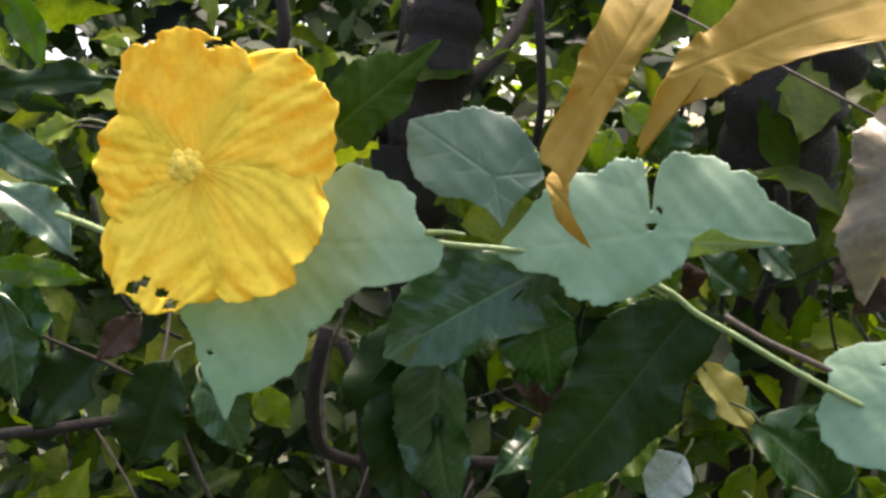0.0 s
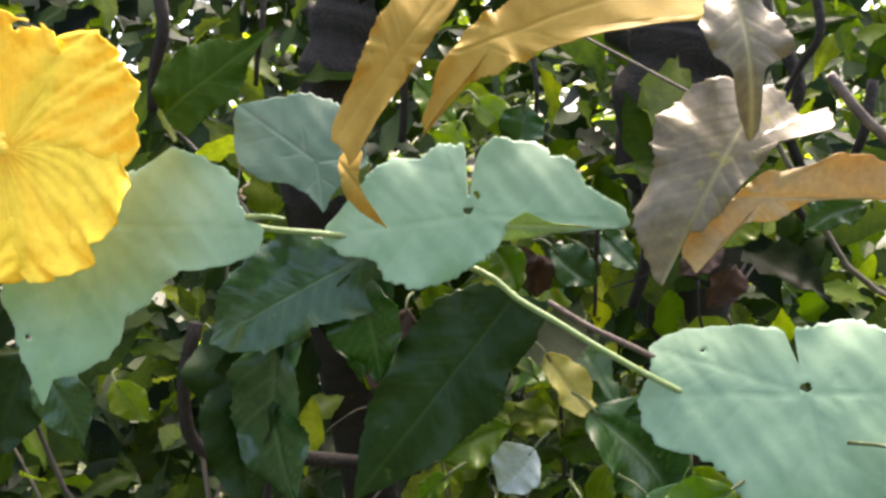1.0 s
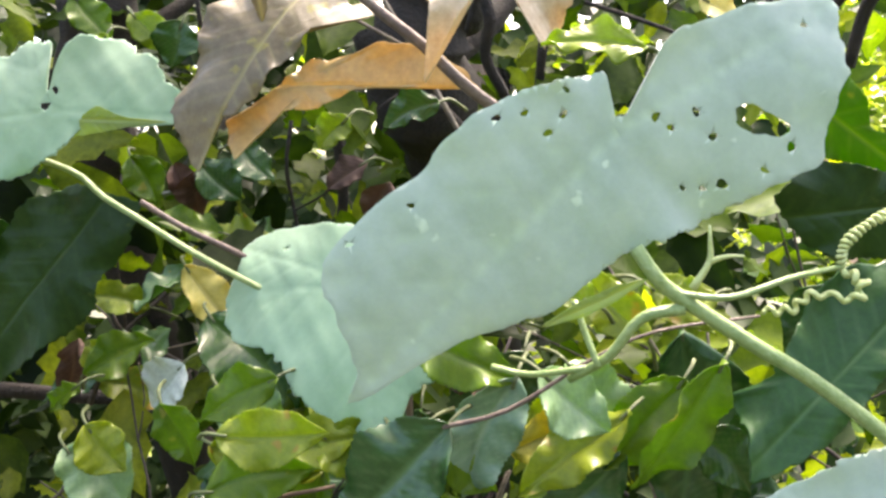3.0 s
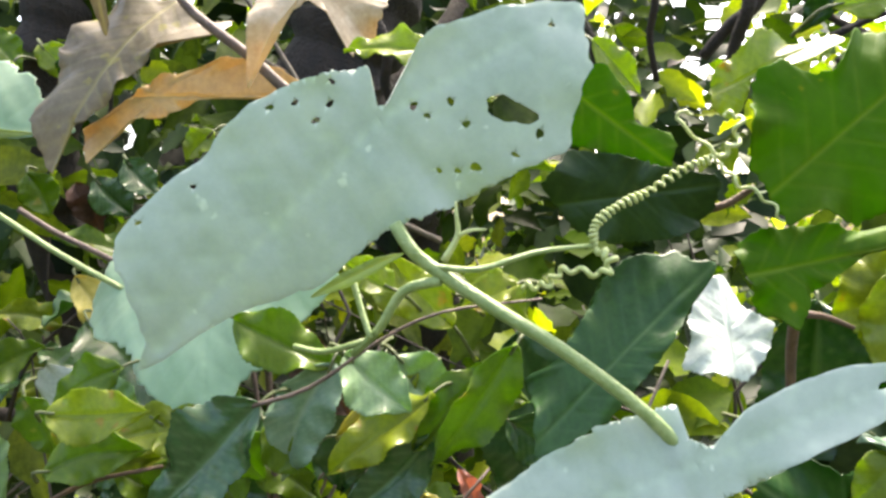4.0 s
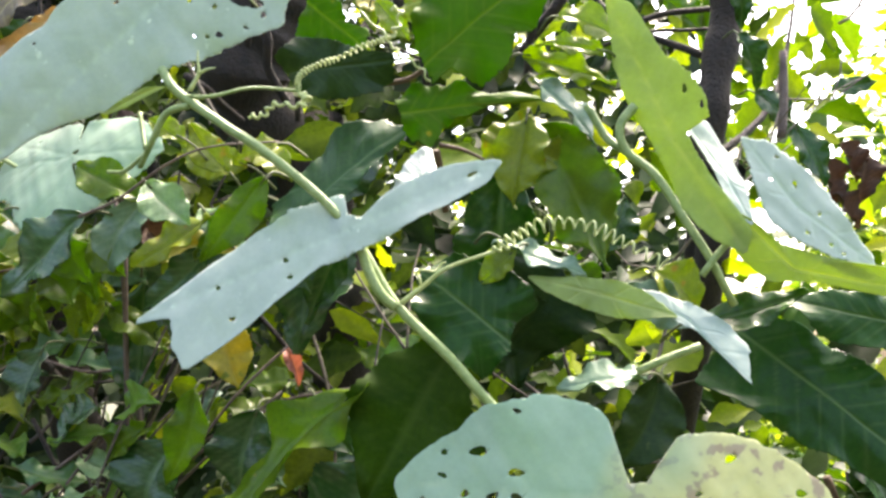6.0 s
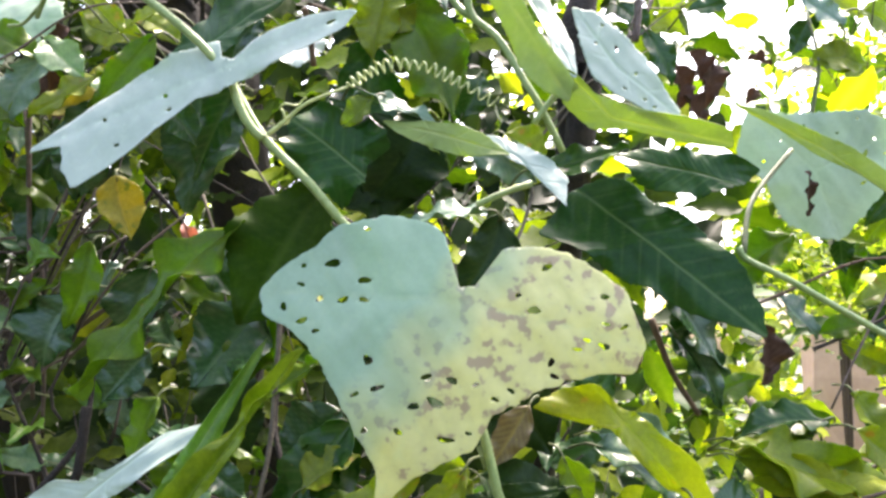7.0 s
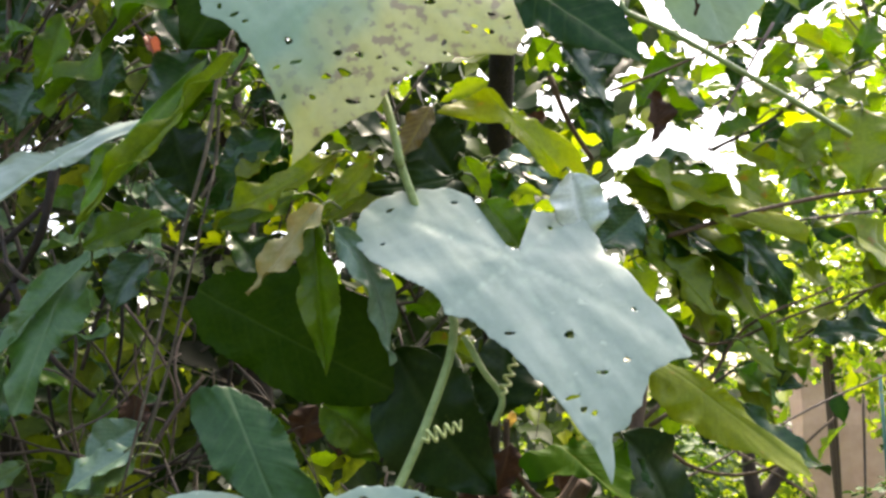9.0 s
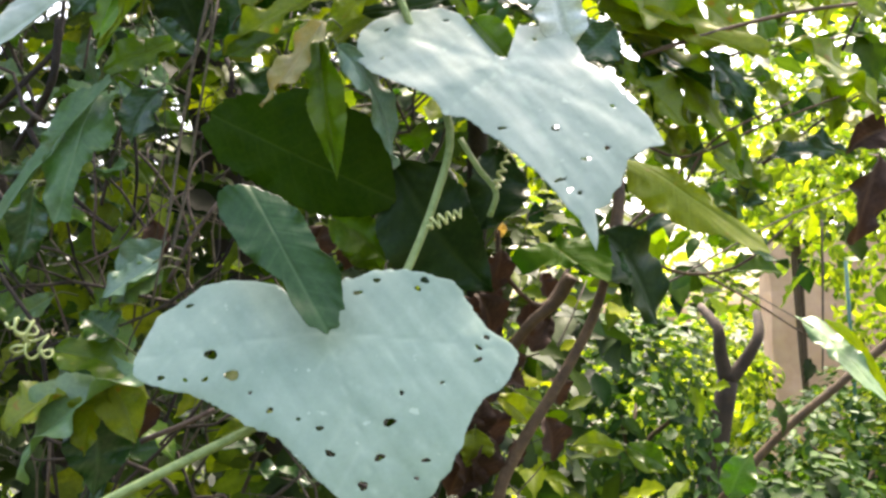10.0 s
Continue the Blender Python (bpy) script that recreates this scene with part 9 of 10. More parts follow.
def petal(angle, length, width, lift, seed):
    rs = np.random.RandomState(seed)
    right, up, n = axes_of(FLOWER_FACE)
    a = radians(angle)
    ax, sd = math.cos(a) * right + math.sin(a) * up, -math.sin(a) * right + math.cos(a) * up
    rows, cols = 60, 64
    s, c = np.linspace(0.0, 1, rows), np.linspace(-1, 1, cols)
    S, C = np.meshgrid(s, c, indexing="ij")
    spread = 0.5 * width * np.clip(np.sin(np.clip(S, 0, 1) ** 0.8 * 1.9), 0.02, None)
    ph = rs.rand(8) * 6.28
    out = 1 - 0.24 * np.abs(C) ** 2.4 + 0.022 * np.sin(C * 7 + ph[0]) + 0.010 * np.sin(C * 19 + ph[1]) + 0.004 * np.sin(C * 43 + ph[2])
    q = C + 0.04 * np.sin(S * 6 + ph[3])
    # creases fan out from the throat
    crease = np.abs((q * 5.5 + ph[4]) % 1 - 0.5) * 2
    fine = np.abs((q * 15 + ph[5] + 0.3 * np.sin(S * 9)) % 1 - 0.5) * 2
    w = 0.0038 * lift * S + 0.0042 * S ** 2 - 0.0042 * np.abs(C) ** 2.5 * S + 0.0009 * np.sqrt(crease + 0.05) * S * (1.3 - S) + 0.00018 * fine * S * (1.2 - S) \
        + 0.0016 * S ** 4 * np.sin(C * 11 + ph[6]) + 0.0005 * S ** 3 * np.sin(C * 27 + ph[7] + S * 5) \
        + 0.0008 * noise_field(S * 5 + ph[1], C * 4 + ph[0]) * S + 0.00016 * noise_field(S * 15 + ph[2], C * 11 + ph[3]) * S
    P = np.array(flower.location) + (S * length * out)[..., None] * ax + (C * spread)[..., None] * sd + w[..., None] * n
    vein = np.maximum(np.clip(1 - crease * 5, 0, 1) * 0.8, 0.45 * np.clip(1 - fine * 3, 0, 1)) * np.clip(1.25 - S, 0, 1)
    faces = [(i * cols + j, i * cols + j + 1, (i + 1) * cols + j + 1, (i + 1) * cols + j) for i in range(rows - 1) for j in range(cols - 1)]
    flat = (P.reshape(-1, 3) - np.array(flower.location))
    fu, fv = flat @ right, flat @ up
    bitten = np.zeros(len(flat), bool)
    for ba, br, bs in ((77, 0.0326, 0.0009), (74, 0.0335, 0.0009), (71, 0.0342, 0.0008), (104, 0.0362, 0.0011), (-115, 0.0330, 0.0013), (-105, 0.0345, 0.0012), (-118, 0.0356, 0.0017), (-100, 0.0368, 0.0014)):
        bitten |= np.hypot(fu - br * math.cos(radians(ba)), (fv - br * math.sin(radians(ba))) * 1.3) < bs
    faces = [f for f in faces if not bitten[list(f)].any()]
    ob = mesh_object("petal", P.reshape(-1, 3) - np.array(flower.location), faces, M_PETAL, flower, attrs={"vein": vein.ravel()})
    th = ob.modifiers.new("blade", "SOLIDIFY")
    th.thickness = 0.0003
    return ob


for angle, length, width, lift, seed in ((97, 0.0365, 0.041, 0.5, 1), (24, 0.0430, 0.041, 0.2, 2), (-43, 0.0420, 0.042, 0.6, 3), (-112, 0.0392, 0.038, 0.2, 4), (168, 0.0275, 0.038, -0.2, 5)):
    petal(angle, length, width, lift, seed)
bm = bmesh.new()
rs = np.random.RandomState(8)
right, up, nf = axes_of(FLOWER_FACE)
for k in range(17):
    a, d = k * 2.4, 0.0010 * math.sqrt(k)
    p = math.cos(a) * d * right + math.sin(a) * d * up * 0.9 + (0.0078 - d * 0.45) * nf
    m = Matrix.Translation(p) @ Matrix.Diagonal((1, 1, 1.3, 1))
    bmesh.ops.create_icosphere(bm, subdivisions=2, radius=0.0015 * rs.uniform(0.8, 1.2), matrix=m)
me = bpy.data.meshes.new("stamen_head")
bm.to_mesh(me)
bm.free()
me.materials.append(M_ANTHER)
st = new("stamen_head", me)
st.parent = flower
tagged(st, "clustered dull yellow stamens")

# ---- leafy sprigs inside the hedge ----
def sprig(foot, reach, count, length, palette, label, seed):
    """An arching thin stem with alternate drooping leaves."""
    rq = np.random.RandomState(seed)
    foot, reach = np.array(foot), np.array(reach)
    s = thing("leafy_sprig", tuple(foot), label, "sprig", "shrub sprigs")
    line = [foot + k * reach + np.array((0, 0, 0.25 * k * (1 - k) * np.linalg.norm(reach))) + rq.randn(3) * 0.003 for k in (0, 0.3, 0.6, 1.0)]
    tube_part("stem", line, (0.0012, 0.0006), M_TWIG_DARK, s, "", 6)
    grow = leaf_on(s)
    for k in range(count):
        f = 0.12 + 0.88 * k / (count - 1)
        at = foot + f * reach + np.array((0, 0, 0.25 * f * (1 - f) * np.linalg.norm(reach)))
        out = np.array((0.8 * (-1) ** k, -0.35, 0.0)) + 0.5 * reach / np.linalg.norm(reach) + rq.randn(3) * 0.35 + np.array((0, 0, -0.45))
        out *= length * rq.uniform(0.7, 1.15) / np.linalg.norm(out)
        face = np.array((0.0, -0.62, 0.62)) + rq.randn(3) * 0.3
        grow(tuple(at), tuple(at + out), length * rq.uniform(0.36, 0.5), tuple(face), palette[rq.randint(len(palette))], "", curl=rq.uniform(0.2, 0.8), fold=rq.uniform(0.2, 0.5), wavy=0.05, rows=30, cols=5)


# leaf palettes that put shade and sunlight into the sprigs' colours
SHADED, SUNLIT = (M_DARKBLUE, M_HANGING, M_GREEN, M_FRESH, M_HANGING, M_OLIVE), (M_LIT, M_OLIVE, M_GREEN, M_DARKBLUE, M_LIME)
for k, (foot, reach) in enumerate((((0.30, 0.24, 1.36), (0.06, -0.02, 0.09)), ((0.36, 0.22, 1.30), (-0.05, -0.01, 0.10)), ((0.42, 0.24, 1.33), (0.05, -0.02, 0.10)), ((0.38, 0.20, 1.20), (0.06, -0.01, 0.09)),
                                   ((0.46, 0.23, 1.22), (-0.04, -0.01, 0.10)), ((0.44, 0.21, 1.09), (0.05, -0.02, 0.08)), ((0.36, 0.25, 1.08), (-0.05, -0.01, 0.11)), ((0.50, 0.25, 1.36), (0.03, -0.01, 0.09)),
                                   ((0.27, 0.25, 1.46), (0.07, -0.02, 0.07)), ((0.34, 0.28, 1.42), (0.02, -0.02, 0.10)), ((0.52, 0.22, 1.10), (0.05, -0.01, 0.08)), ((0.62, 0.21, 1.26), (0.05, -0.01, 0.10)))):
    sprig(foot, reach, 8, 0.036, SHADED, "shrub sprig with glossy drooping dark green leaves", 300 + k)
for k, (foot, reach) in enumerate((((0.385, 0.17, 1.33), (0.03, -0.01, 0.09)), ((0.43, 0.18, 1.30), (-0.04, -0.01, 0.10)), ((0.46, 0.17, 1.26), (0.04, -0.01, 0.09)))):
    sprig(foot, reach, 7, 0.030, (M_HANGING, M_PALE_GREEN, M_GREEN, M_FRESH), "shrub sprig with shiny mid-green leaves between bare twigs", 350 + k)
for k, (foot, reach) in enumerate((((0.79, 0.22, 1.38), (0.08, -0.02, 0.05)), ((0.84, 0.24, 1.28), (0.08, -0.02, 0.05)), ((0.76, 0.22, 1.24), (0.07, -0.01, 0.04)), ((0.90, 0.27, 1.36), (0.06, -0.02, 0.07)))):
    sprig(foot, reach, 7, 0.034, SUNLIT, "shrub sprig with wavy leaves coloured yellow-green as if sunlit", 330 + k)

# ---- hedge behind: uncountable foliage ----
def foliage(name, label, centres, sizes, normals, material, category, seed=1, fine=False):
    """Many small folded leaves as one mesh."""
    rs = np.random.RandomState(seed)
    N = len(centres)
    if fine:
        s = np.linspace(0, 1, 9)
        prof, s, cross = np.array([0.05, 0.50, 0.85, 1.0, 0.95, 0.76, 0.50, 0.24, 0.02]), s - 0.45, (-1, -0.5, 0, 0.5, 1)
    else:
        prof, s, cross = np.array([0.05, 0.62, 1.0, 0.86, 0.45, 0.03]), np.array([0, 0.16, 0.38, 0.6, 0.82, 1.0]) - 0.45, (-1, 0, 1)
    rows, cols = len(s), len(cross)
    per = rows * cols
    n = normals / np.linalg.norm(normals, axis=1)[:, None]
    d = rs.randn(N, 3) + np.array([0, 0, -0.55])
    d -= n * (d * n).sum(1)[:, None]
    d /= np.linalg.norm(d, axis=1)[:, None]
    sd = np.cross(n, d)
    aspect = rs.uniform(0.36, 0.62, N)
    curl, fold = rs.uniform(-0.25, 0.5, N), rs.uniform(0.05, 0.45, N)
    wav = rs.uniform(0, 6.28, N)
    V = np.zeros((N, per, 3))
    for i in range(rows):
        for j, c in enumerate(cross):
            hw = 0.5 * aspect * sizes * prof[i] * (1 + 0.10 * np.sin(wav + 2.4 * i + 2 * c) * (abs(c) == 1))
            w = abs(c) ** 1.3 * fold * hw - curl * sizes * s[i] ** 2 + 0.05 * sizes * abs(c) * np.sin(wav + 24 * s[i] + c)
            V[:, i * cols + j] = centres + (s[i] * sizes)[:, None] * d + (c * hw)[:, None] * sd + w[:, None] * n
    quad = np.array([(i * cols + j, i * cols + j + 1, (i + 1) * cols + j + 1, (i + 1) * cols + j) for i in range(rows - 1) for j in range(cols - 1)])
    Fq = (quad[None] + (np.arange(N) * per)[:, None, None]).reshape(-1, 4)
    me = bpy.data.meshes.new(name)
    me.vertices.add(N * per)
    me.vertices.foreach_set("co", V.reshape(-1))
    me.loops.add(Fq.size)
    me.loops.foreach_set("vertex_index", Fq.reshape(-1).astype(np.int32))
    me.polygons.add(len(Fq))
    me.polygons.foreach_set("loop_start", np.arange(0, Fq.size, 4, dtype=np.int32))
    me.polygons.foreach_set("use_smooth", np.ones(len(Fq), bool))
    a = me.attributes.new("vein", "FLOAT", "POINT")
    a.data.foreach_set("value", np.tile(np.tile([0.8 * (c == 0) for c in cross], rows), N).astype(np.float32))
    me.materials.append(material)
    me.update(calc_edges=True)
    me.validate()
    return tagged(new(name, me), label, category, kind="stuff")


def gap(P):
    """True where the hedge is open: the slots towards the sky and the sunlit garden, as slopes from the viewing side."""
    a, b = (P[:, 0] - 0.63) / (P[:, 1] + 0.25), (P[:, 2] - 1.25) / (P[:, 1] + 0.25)
    out = np.zeros(len(P), bool)
    for ca, cb, wa, wb in GAPS:
        out |= ((a - ca) / wa) ** 2 + ((b - cb) / wb) ** 2 < 1
    return out


GAPS = [(0.31, 0.50, 0.07, 0.065), (0.275, 0.27, 0.085, 0.065), (0.46, -0.13, 0.18, 0.25), (0.30, -0.19, 0.14, 0.17), (0.29, 0.27, 0.07, 0.06), (0.37, 0.20, 0.06, 0.06), (0.47, 0.10, 0.09, 0.09)]
rs = np.random.RandomState(21)


def clumps(P, f):
    """Foliage gathers in clumps with open pockets between them."""
    v = np.sin(P[:, 0] * f * 2.3 + 1.1) + np.sin(P[:, 2] * f * 2.9 + P[:, 0] * f) + np.sin(P[:, 1] * f * 3.7 + 2.0 * P[:, 2] * f) + np.sin(P[:, 0] * f * 5.1 - P[:, 2] * f * 4.3)
    return v + rs.randn(len(P)) * 0.8 > -0.9


def crest(P, x, z):
    """An uneven hedge top and rounded ends instead of a clipped box."""
    mid, half = 0.5 * (x[0] + x[1]), 0.5 * (x[1] - x[0])
    top = z[1] - (z[1] - z[0]) * (0.10 * np.sin(P[:, 0] * 5.3 + 1) + 0.07 * np.sin(P[:, 0] * 13 + P[:, 1] * 4) + 0.12 + 0.45 * np.abs((P[:, 0] - mid) / half) ** 8)
    return P[:, 2] < top + 0.06 * rs.randn(len(P))


def scatter(n, x, y, z, size, lean, keep=None):
    P = np.stack([rs.uniform(*x, n), rs.uniform(*y, n), rs.uniform(*z, n)], 1)
    P[:, 0] += rs.randn(n) * 0.04 * (x[1] - x[0])
    P[:, 1] += np.abs(rs.randn(n)) * 0.10 * (y[1] - y[0])
    ok = ~gap(P) | (rs.rand(n) < 0.06)
    ok &= crest(P, x, z)
    if keep is not None:
        ok &= keep(P)
    P = P[ok]
    N = rs.randn(len(P), 3) * 0.6 + np.array(lean)
    return P, rs.uniform(*size, len(P)), N


# rows differ in leaf tone: inner shade and outer sun are coloured in
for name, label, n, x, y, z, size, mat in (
        ("hedge_foliage", "hedge foliage of small pointed leaves in shade colours", 4200, (-0.35, 0.58), (0.21, 0.5), (0.9, 2.0), (0.02, 0.05), M_HEDGE_SHADE),
        ("deep_foliage", "inner hedge foliage coloured dark for shade", 17000, (-2.4, 0.85), (0.5, 1.0), (0.1, 2.6), (0.03, 0.06), M_HEDGE_DEEP_SHADE),
        ("rear_foliage", "dense foliage at the back of the hedge coloured dark for shade", 24000, (-3.4, 1.05), (1.0, 1.9), (0.0, 3.5), (0.06, 0.12), M_HEDGE_DEEP_SHADE),
        ("fleck_foliage", "scattered hedge leaves coloured yellow-green as sun flecks", 1900, (-0.35, 0.6), (0.22, 0.5), (0.9, 2.0), (0.018, 0.04), M_HEDGE_LIT),
        ("upper_foliage", "dark green hedge foliage against the sky", 2300, (0.75, 2.0), (0.75, 1.3), (0.2, 2.5), (0.035, 0.075), M_GARDEN_DARK),
        ("outer_foliage", "hedge foliage with pointed leaves coloured a sunlit green", 3800, (0.46, 1.4), (0.2, 0.7), (0.9, 1.85), (0.02, 0.05), M_HEDGE_LIT)):
    P, S, N = scatter(n, x, y, z, size, (0, -0.6, 0.7), None if mat == M_HEDGE_DEEP_SHADE else lambda P: clumps(P, 7.0 if P[0, 1] < 1.0 else 2.5) & ((mat != M_HEDGE_LIT) | (P[:, 0] < 0.22) | (P[:, 0] > 0.7) | (P[:, 2] > 1.36) | (rs.rand(len(P)) < 0.3)))
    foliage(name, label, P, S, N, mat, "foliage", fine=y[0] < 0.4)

# fine bare twigs through the hedge: kinked stems with side shoots
for label, count, material, xs, ys, zs, reach in (
        ("tangle of thin grey-brown bare twigs in the hedge", 70, M_TWIG_GREY, (-0.3, 0.95), (0.19, 0.45), (0.85, 1.75), (0.08, 0.24)),
        ("tangle of thin blackish bare twigs inside the hedge", 50, M_TWIG_DARK, (0.22, 0.66), (0.15, 0.36), (1.0, 1.45), (0.06, 0.20)),
        ("thin dark crossing twigs low behind the gourd leaves", 40, M_TWIG_DARK, (0.43, 0.63), (0.13, 0.20), (1.02, 1.30), (0.05, 0.12))):
    TV, TF = [], []
    for k in range(count):
        a = np.array((rs.uniform(*xs), rs.uniform(*ys), rs.uniform(*zs)))
        d = np.array((rs.uniform(-0.8, 0.8), rs.uniform(-0.15, 0.15), rs.uniform(0.1, 1.0)))
        d *= rs.uniform(*reach) / np.linalg.norm(d)
        line = np.array([a + s * d + rs.randn(3) * 0.05 * np.linalg.norm(d) * (0 < s < 1) for s in (0, 0.2, 0.42, 0.63, 0.82, 1.0)])
        r = rs.uniform(0.0005, 0.0014)
        shoots = [(line, r)]
        for j in rs.choice((1, 2, 3, 4), rs.randint(1, 4), replace=False):
            out = d * rs.uniform(0.2, 0.4) + rs.randn(3) * 0.26 * np.linalg.norm(d)
            shoots.append((np.array([line[j], line[j] + 0.5 * out + rs.randn(3) * 0.003, line[j] + out]), 0.6 * r))
        if gap(line).any():
            continue
        for points, thick in shoots:
            v, f = tube(points, (thick, 0.5 * thick), 5, 2)
            TF += [tuple(i + len(TV) for i in q) for q in f]
            TV += list(v)
    tagged(mesh_object("fine_twigs", TV, TF, material), label, "twigs", kind="stuff")

# ---- ground and the sunlit garden beyond ----
bm = bmesh.new()
bmesh.ops.create_grid(bm, x_segments=80, y_segments=80, size=300)
me = bpy.data.meshes.new("ground")
bm.to_mesh(me)
bm.free()
me.materials.append(M_GROUND)
tagged(new("ground", me), "bare soil and leaf litter ground", "ground", kind="structure")
rs = np.random.RandomState(77)


def bush(centre, radii, n, size, material, label):
    """A rounded garden bush: a short stem and a crown of small leaves, thicker towards the outside."""
    b = thing("bush", (centre[0], centre[1], 0), label, "bush", "garden bushes")
    d = rs.randn(n, 3)
    d /= np.linalg.norm(d, axis=1)[:, None]
    lump = 1 + 0.22 * np.sin(d[:, 0] * 5 + centre[0] * 9) * np.sin(d[:, 2] * 6 + centre[1] * 7)
    P = np.array(centre) + d * np.array(radii) * (lump * rs.uniform(0.45, 1, n) ** 0.4)[:, None]
    keep = P[:, 2] > 0.02
    crown = foliage("crown", "", P[keep], rs.uniform(*size, keep.sum()), d[keep] + np.array((0, -0.2, 0.6)) + 0.5 * rs.randn(keep.sum(), 3), material, "", seed=int(centre[0] * 100))
    for key in ("category", "kind"):
        if key in crown:
            del crown[key]
    rest_on(b, crown)
    for k in range(4):
        a = k * 1.6 + centre[0]
        top = np.array(centre) + np.array((math.cos(a), math.sin(a), 0.2)) * np.array(radii) * 0.6
        tube_part("stem", [(centre[0] + 0.02 * math.cos(a), centre[1] + 0.02 * math.sin(a), 0), (centre[0], centre[1], max(0.05, centre[2] - 0.5 * radii[2])), top], (0.014, 0.005), M_BRANCH, b, "", 6)


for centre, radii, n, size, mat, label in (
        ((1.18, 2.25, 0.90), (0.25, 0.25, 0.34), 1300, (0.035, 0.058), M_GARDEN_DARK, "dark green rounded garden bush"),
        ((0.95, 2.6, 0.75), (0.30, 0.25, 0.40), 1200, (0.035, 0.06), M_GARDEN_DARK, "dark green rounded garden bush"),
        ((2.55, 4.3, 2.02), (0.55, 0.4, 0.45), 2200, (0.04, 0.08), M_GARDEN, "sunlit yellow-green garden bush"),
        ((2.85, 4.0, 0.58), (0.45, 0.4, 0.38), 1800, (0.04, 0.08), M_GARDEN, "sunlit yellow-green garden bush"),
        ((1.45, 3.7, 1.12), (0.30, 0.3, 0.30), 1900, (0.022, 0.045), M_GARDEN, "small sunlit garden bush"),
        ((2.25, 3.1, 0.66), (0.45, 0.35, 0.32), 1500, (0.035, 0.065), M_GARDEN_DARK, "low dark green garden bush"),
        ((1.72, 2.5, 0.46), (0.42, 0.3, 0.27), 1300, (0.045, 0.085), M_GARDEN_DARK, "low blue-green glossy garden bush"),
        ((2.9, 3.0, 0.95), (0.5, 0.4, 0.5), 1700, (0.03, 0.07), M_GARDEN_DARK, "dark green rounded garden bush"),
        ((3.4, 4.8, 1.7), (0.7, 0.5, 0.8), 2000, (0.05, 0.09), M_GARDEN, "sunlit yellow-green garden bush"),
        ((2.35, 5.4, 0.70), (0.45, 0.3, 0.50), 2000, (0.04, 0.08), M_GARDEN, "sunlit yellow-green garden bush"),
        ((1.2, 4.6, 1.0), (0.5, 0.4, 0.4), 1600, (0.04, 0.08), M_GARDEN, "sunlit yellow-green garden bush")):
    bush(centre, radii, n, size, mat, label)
for centre, radii, n in (((2.3, 2.1, 2.35), (0.75, 0.5, 0.75), 2600), ((3.2, 2.5, 2.3), (0.8, 0.6, 0.9), 2200)):
    tree = thing("tree", (centre[0], centre[1], 0), "slender tree with a thin bright green crown", "tree", "trees beyond the hedge")
    d = rs.randn(n, 3)
    d /= np.linalg.norm(d, axis=1)[:, None]
    P = np.array(centre) + d * np.array(radii) * (rs.uniform(0.1, 1, n) ** 0.5)[:, None]
    P = P[clumps(P, 4.0) & (~gap(P) | (rs.rand(n) < 0.2))]
    crown = foliage("crown", "", P, rs.uniform(0.03, 0.075, len(P)), rs.randn(len(P), 3) * 0.6 + np.array((0, -0.5, 0.7)), M_HEDGE_LIT, "", seed=int(centre[0] * 50))
    for key in ("category", "kind"):
        if key in crown:
            del crown[key]
    rest_on(tree, crown)
    tube_part("trunk", [(centre[0], centre[1], 0), (centre[0] + 0.03, centre[1], 0.6 * centre[2]), (centre[0], centre[1], centre[2] + 0.4 * radii[2])], (0.03, 0.012), M_BARK, tree, "", 10)
    for k in range(6):
        a = k * 1.1 + centre[0]
        tube_part("limb", [(centre[0], centre[1], centre[2] - 0.25 * radii[2] + 0.05 * k), (centre[0] + 0.4 * radii[0] * math.cos(a), centre[1] + 0.4 * radii[1] * math.sin(a), centre[2] + 0.05 * k),
                           (centre[0] + 0.8 * radii[0] * math.cos(a), centre[1] + 0.8 * radii[1] * math.sin(a), centre[2] + 0.2 + 0.05 * k)], (0.011, 0.003), M_BARK, tree, "", 6)
garden_tree = thing("tree", (1.60, 2.6, 0), "small garden tree with a forked brown trunk", "tree")
tube_part("trunk", [(1.56, 2.6, 0), (1.503, 2.60, 0.612), (1.541, 2.60, 0.790), (1.586, 2.60, 0.983)], (0.040, 0.034), M_TRUNK, garden_tree, "", 12)
tube_part("limb", [(1.586, 2.60, 0.983), (1.568, 2.60, 1.075), (1.565, 2.60, 1.154), (1.55, 2.72, 1.23)], (0.027, 0.014), M_TRUNK, garden_tree)
tube_part("limb", [(1.586, 2.60, 0.983), (1.636, 2.60, 1.033), (1.695, 2.60, 1.123), (1.74, 2.72, 1.20)], (0.027, 0.014), M_TRUNK, garden_tree)
d = rs.randn(1500, 3)
d /= np.linalg.norm(d, axis=1)[:, None]
P = np.array((1.93, 2.75, 1.76)) + d * np.array((0.36, 0.3, 0.42)) * (rs.uniform(0.1, 1, 1500) ** 0.5)[:, None]
P = P[clumps(P, 5.0)]
crown = foliage("crown", "", P, rs.uniform(0.03, 0.06, len(P)), rs.randn(len(P), 3) * 0.6 + np.array((0, -0.5, 0.7)), M_GARDEN, "", seed=5)
for key in ("category", "kind"):
    if key in crown:
        del crown[key]
rest_on(garden_tree, crown)
post = tagged(mesh_object("post", *tube([(2.47, 3.6, 0), (2.47, 3.6, 0.7), (2.475, 3.6, 1.42)], 0.008, 10, 2), M_TEAL), "thin teal-painted metal post standing in the garden", "post")
bm = bmesh.new()
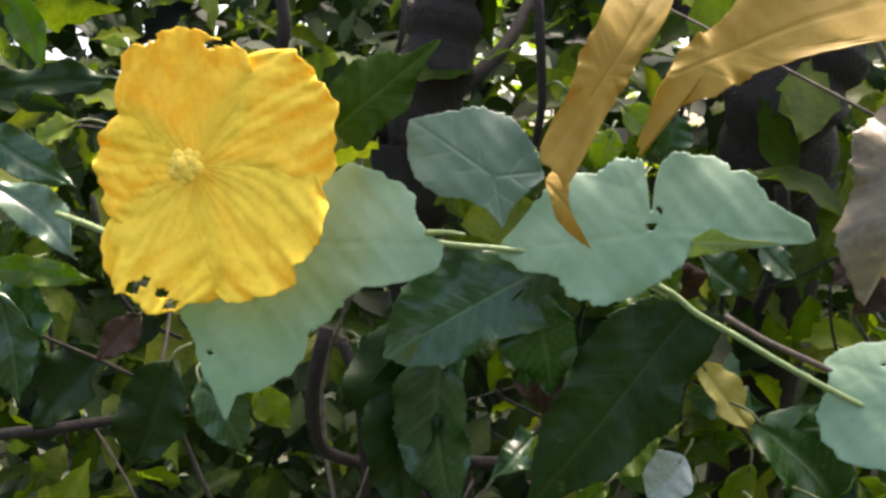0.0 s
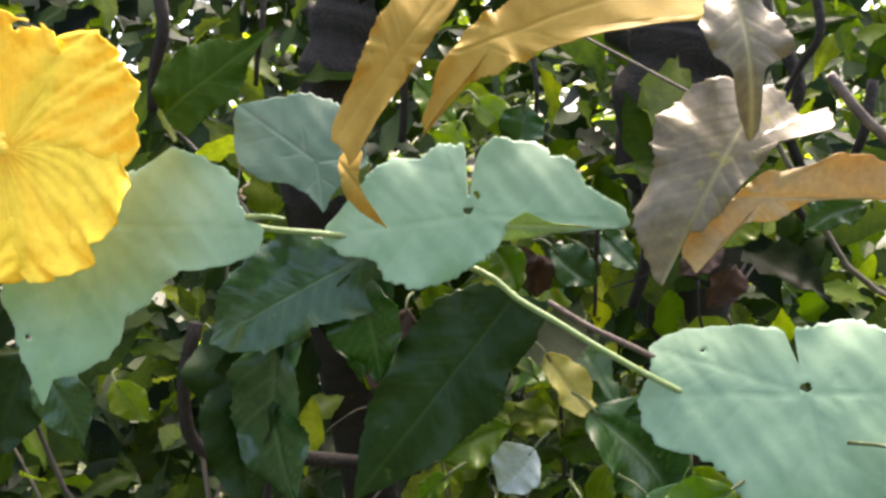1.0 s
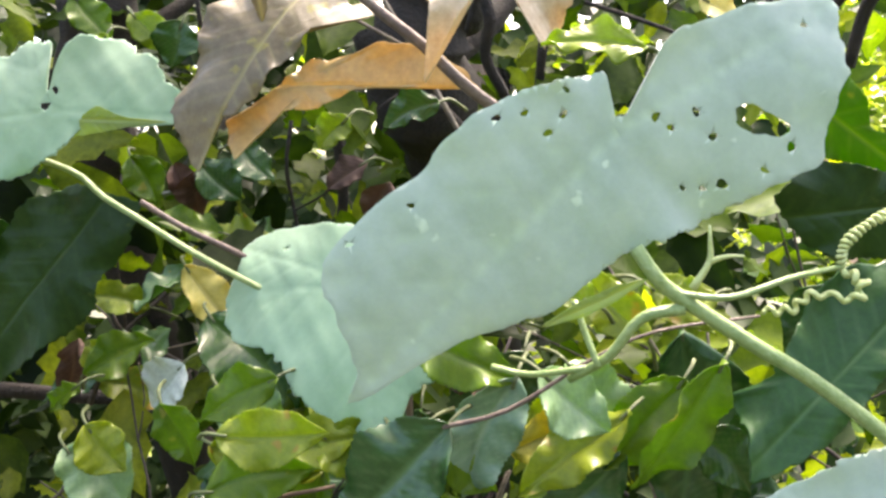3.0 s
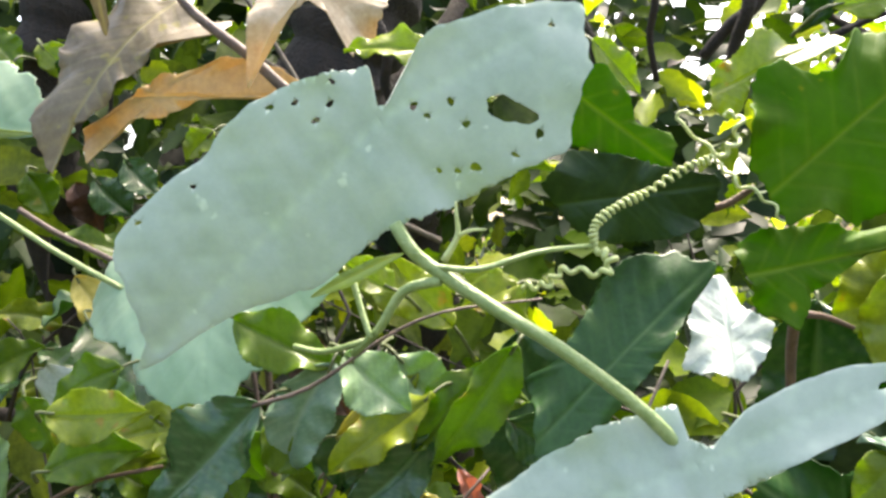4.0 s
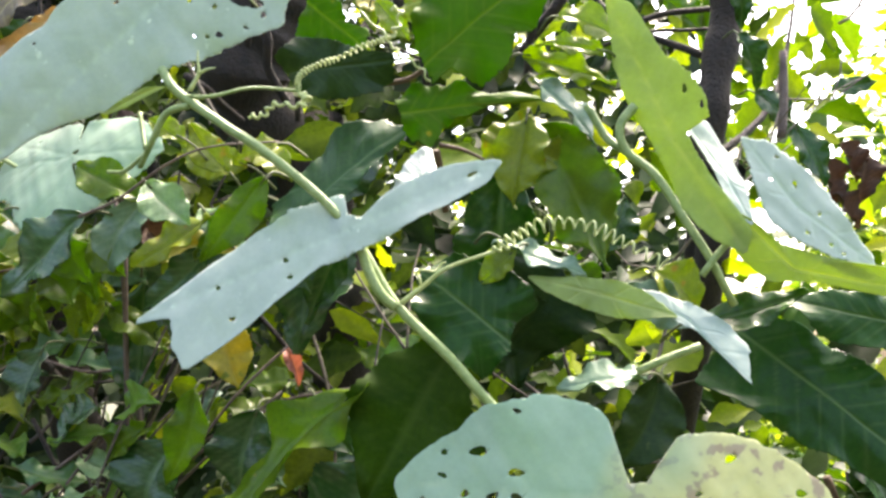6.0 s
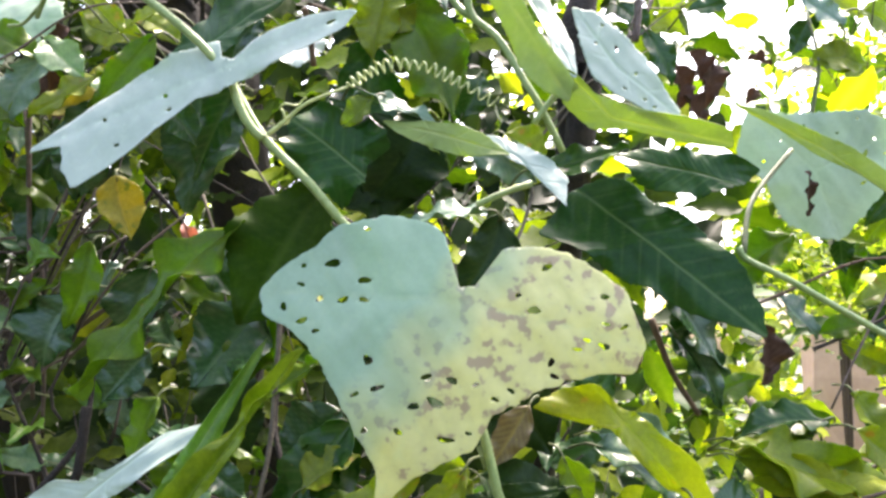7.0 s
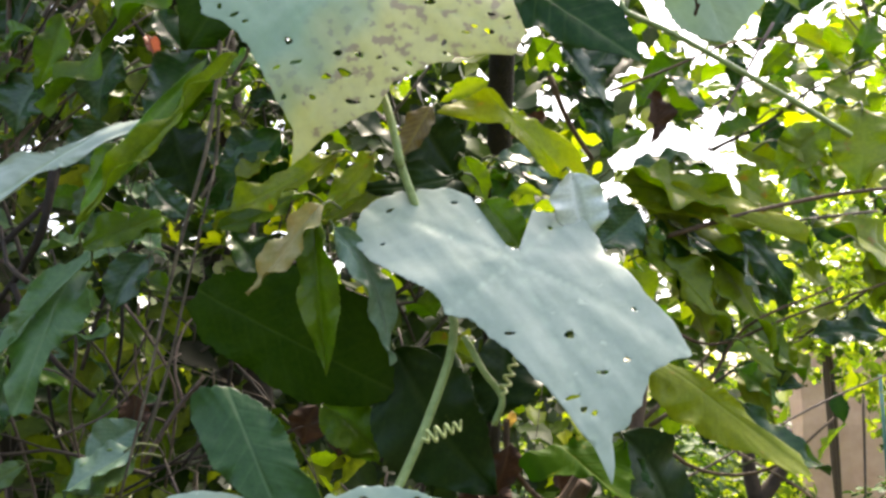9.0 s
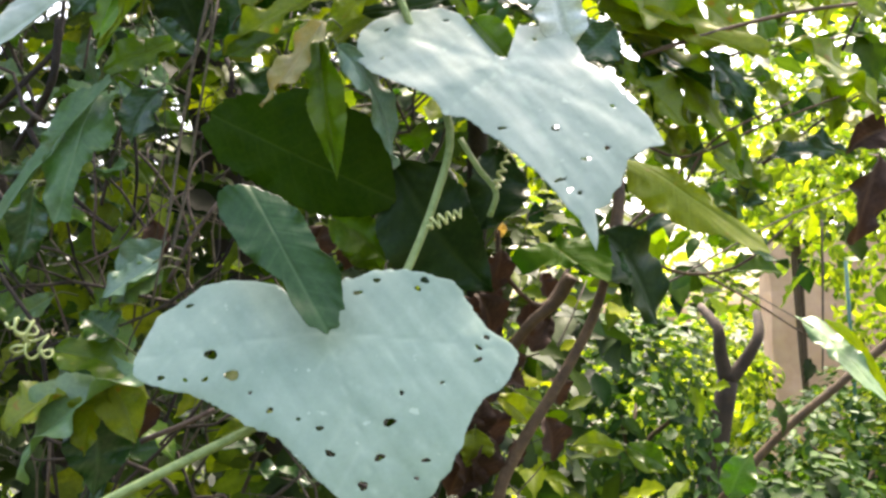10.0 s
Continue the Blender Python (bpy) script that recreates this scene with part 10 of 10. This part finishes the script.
bmesh.ops.create_cube(bm, size=1, matrix=Matrix.Translation((3.52, 6.0, 0.85)) @ Matrix.Diagonal((1.0, 0.22, 1.7, 1)))
bmesh.ops.subdivide_edges(bm, edges=bm.edges[:], cuts=9, use_grid_fill=True)
for v in bm.verts:
    v.co += 0.02 * noise.noise_vector(v.co * 4)
me = bpy.data.meshes.new("wall_garden")
bm.to_mesh(me)
bm.free()
me.materials.append(M_WALL)
tagged(new("wall_garden", me), "weathered pinkish brown earthen garden wall", "wall", kind="structure")

for name, label, n, x, y, z, size in (
        ("undergrowth", "low sunlit weeds covering the garden ground", 15000, (-5, 8), (1.9, 6.4), (0.0, 0.45), (0.03, 0.07)),
        ("far_trees", "bright hazy trees at the end of the garden", 26000, (-3, 14), (6.6, 9.5), (0.0, 4.7), (0.12, 0.25))):
    P = np.stack([rs.uniform(*x, n), rs.uniform(*y, n), rs.uniform(*z, n)], 1)
    P = P[clumps(P, 1.6) & (((P[:, 0] - 0.5 * (x[0] + x[1])) / (0.5 * (x[1] - x[0]))) ** 2 + ((P[:, 1] - 0.5 * (y[0] + y[1])) / (0.56 * (y[1] - y[0]))) ** 4 < 0.75 + 0.25 * rs.rand(len(P)))]
    # the tree line dips where the sky shows over the garden
    P = P[P[:, 2] < 4.7 - 3.0 * np.clip(1.6 - np.abs(P[:, 0] - 2.5) * 1.3 + 0.25 * np.sin(P[:, 0] * 4), 0, 1)]
    N = rs.randn(len(P), 3) * 0.5 + np.array((0, -0.3, 0.8))
    foliage(name, label, P, rs.uniform(*size, len(P)), N, M_GARDEN, "bushes")

# ---- added foliage behind the viewer: unseen, blocks the low sky ----
n = 9000
P = np.stack([rs.uniform(-9, 11, n), rs.uniform(-7.0, -4.6, n), rs.uniform(0.0, 4.2, n)], 1)
P = P[(P[:, 2] < 3.3 + 0.5 * np.sin(P[:, 0] * 1.3) + 0.3 * np.sin(P[:, 0] * 3.1)) & clumps(P, 1.1)]
foliage("unseen_sky_blocker", "added unseen foliage that blocks low sky behind the viewer", P, rs.uniform(0.16, 0.32, len(P)), rs.randn(len(P), 3) * 0.6 + np.array((0, 0.5, 0.7)), M_GARDEN_DARK, "trees")
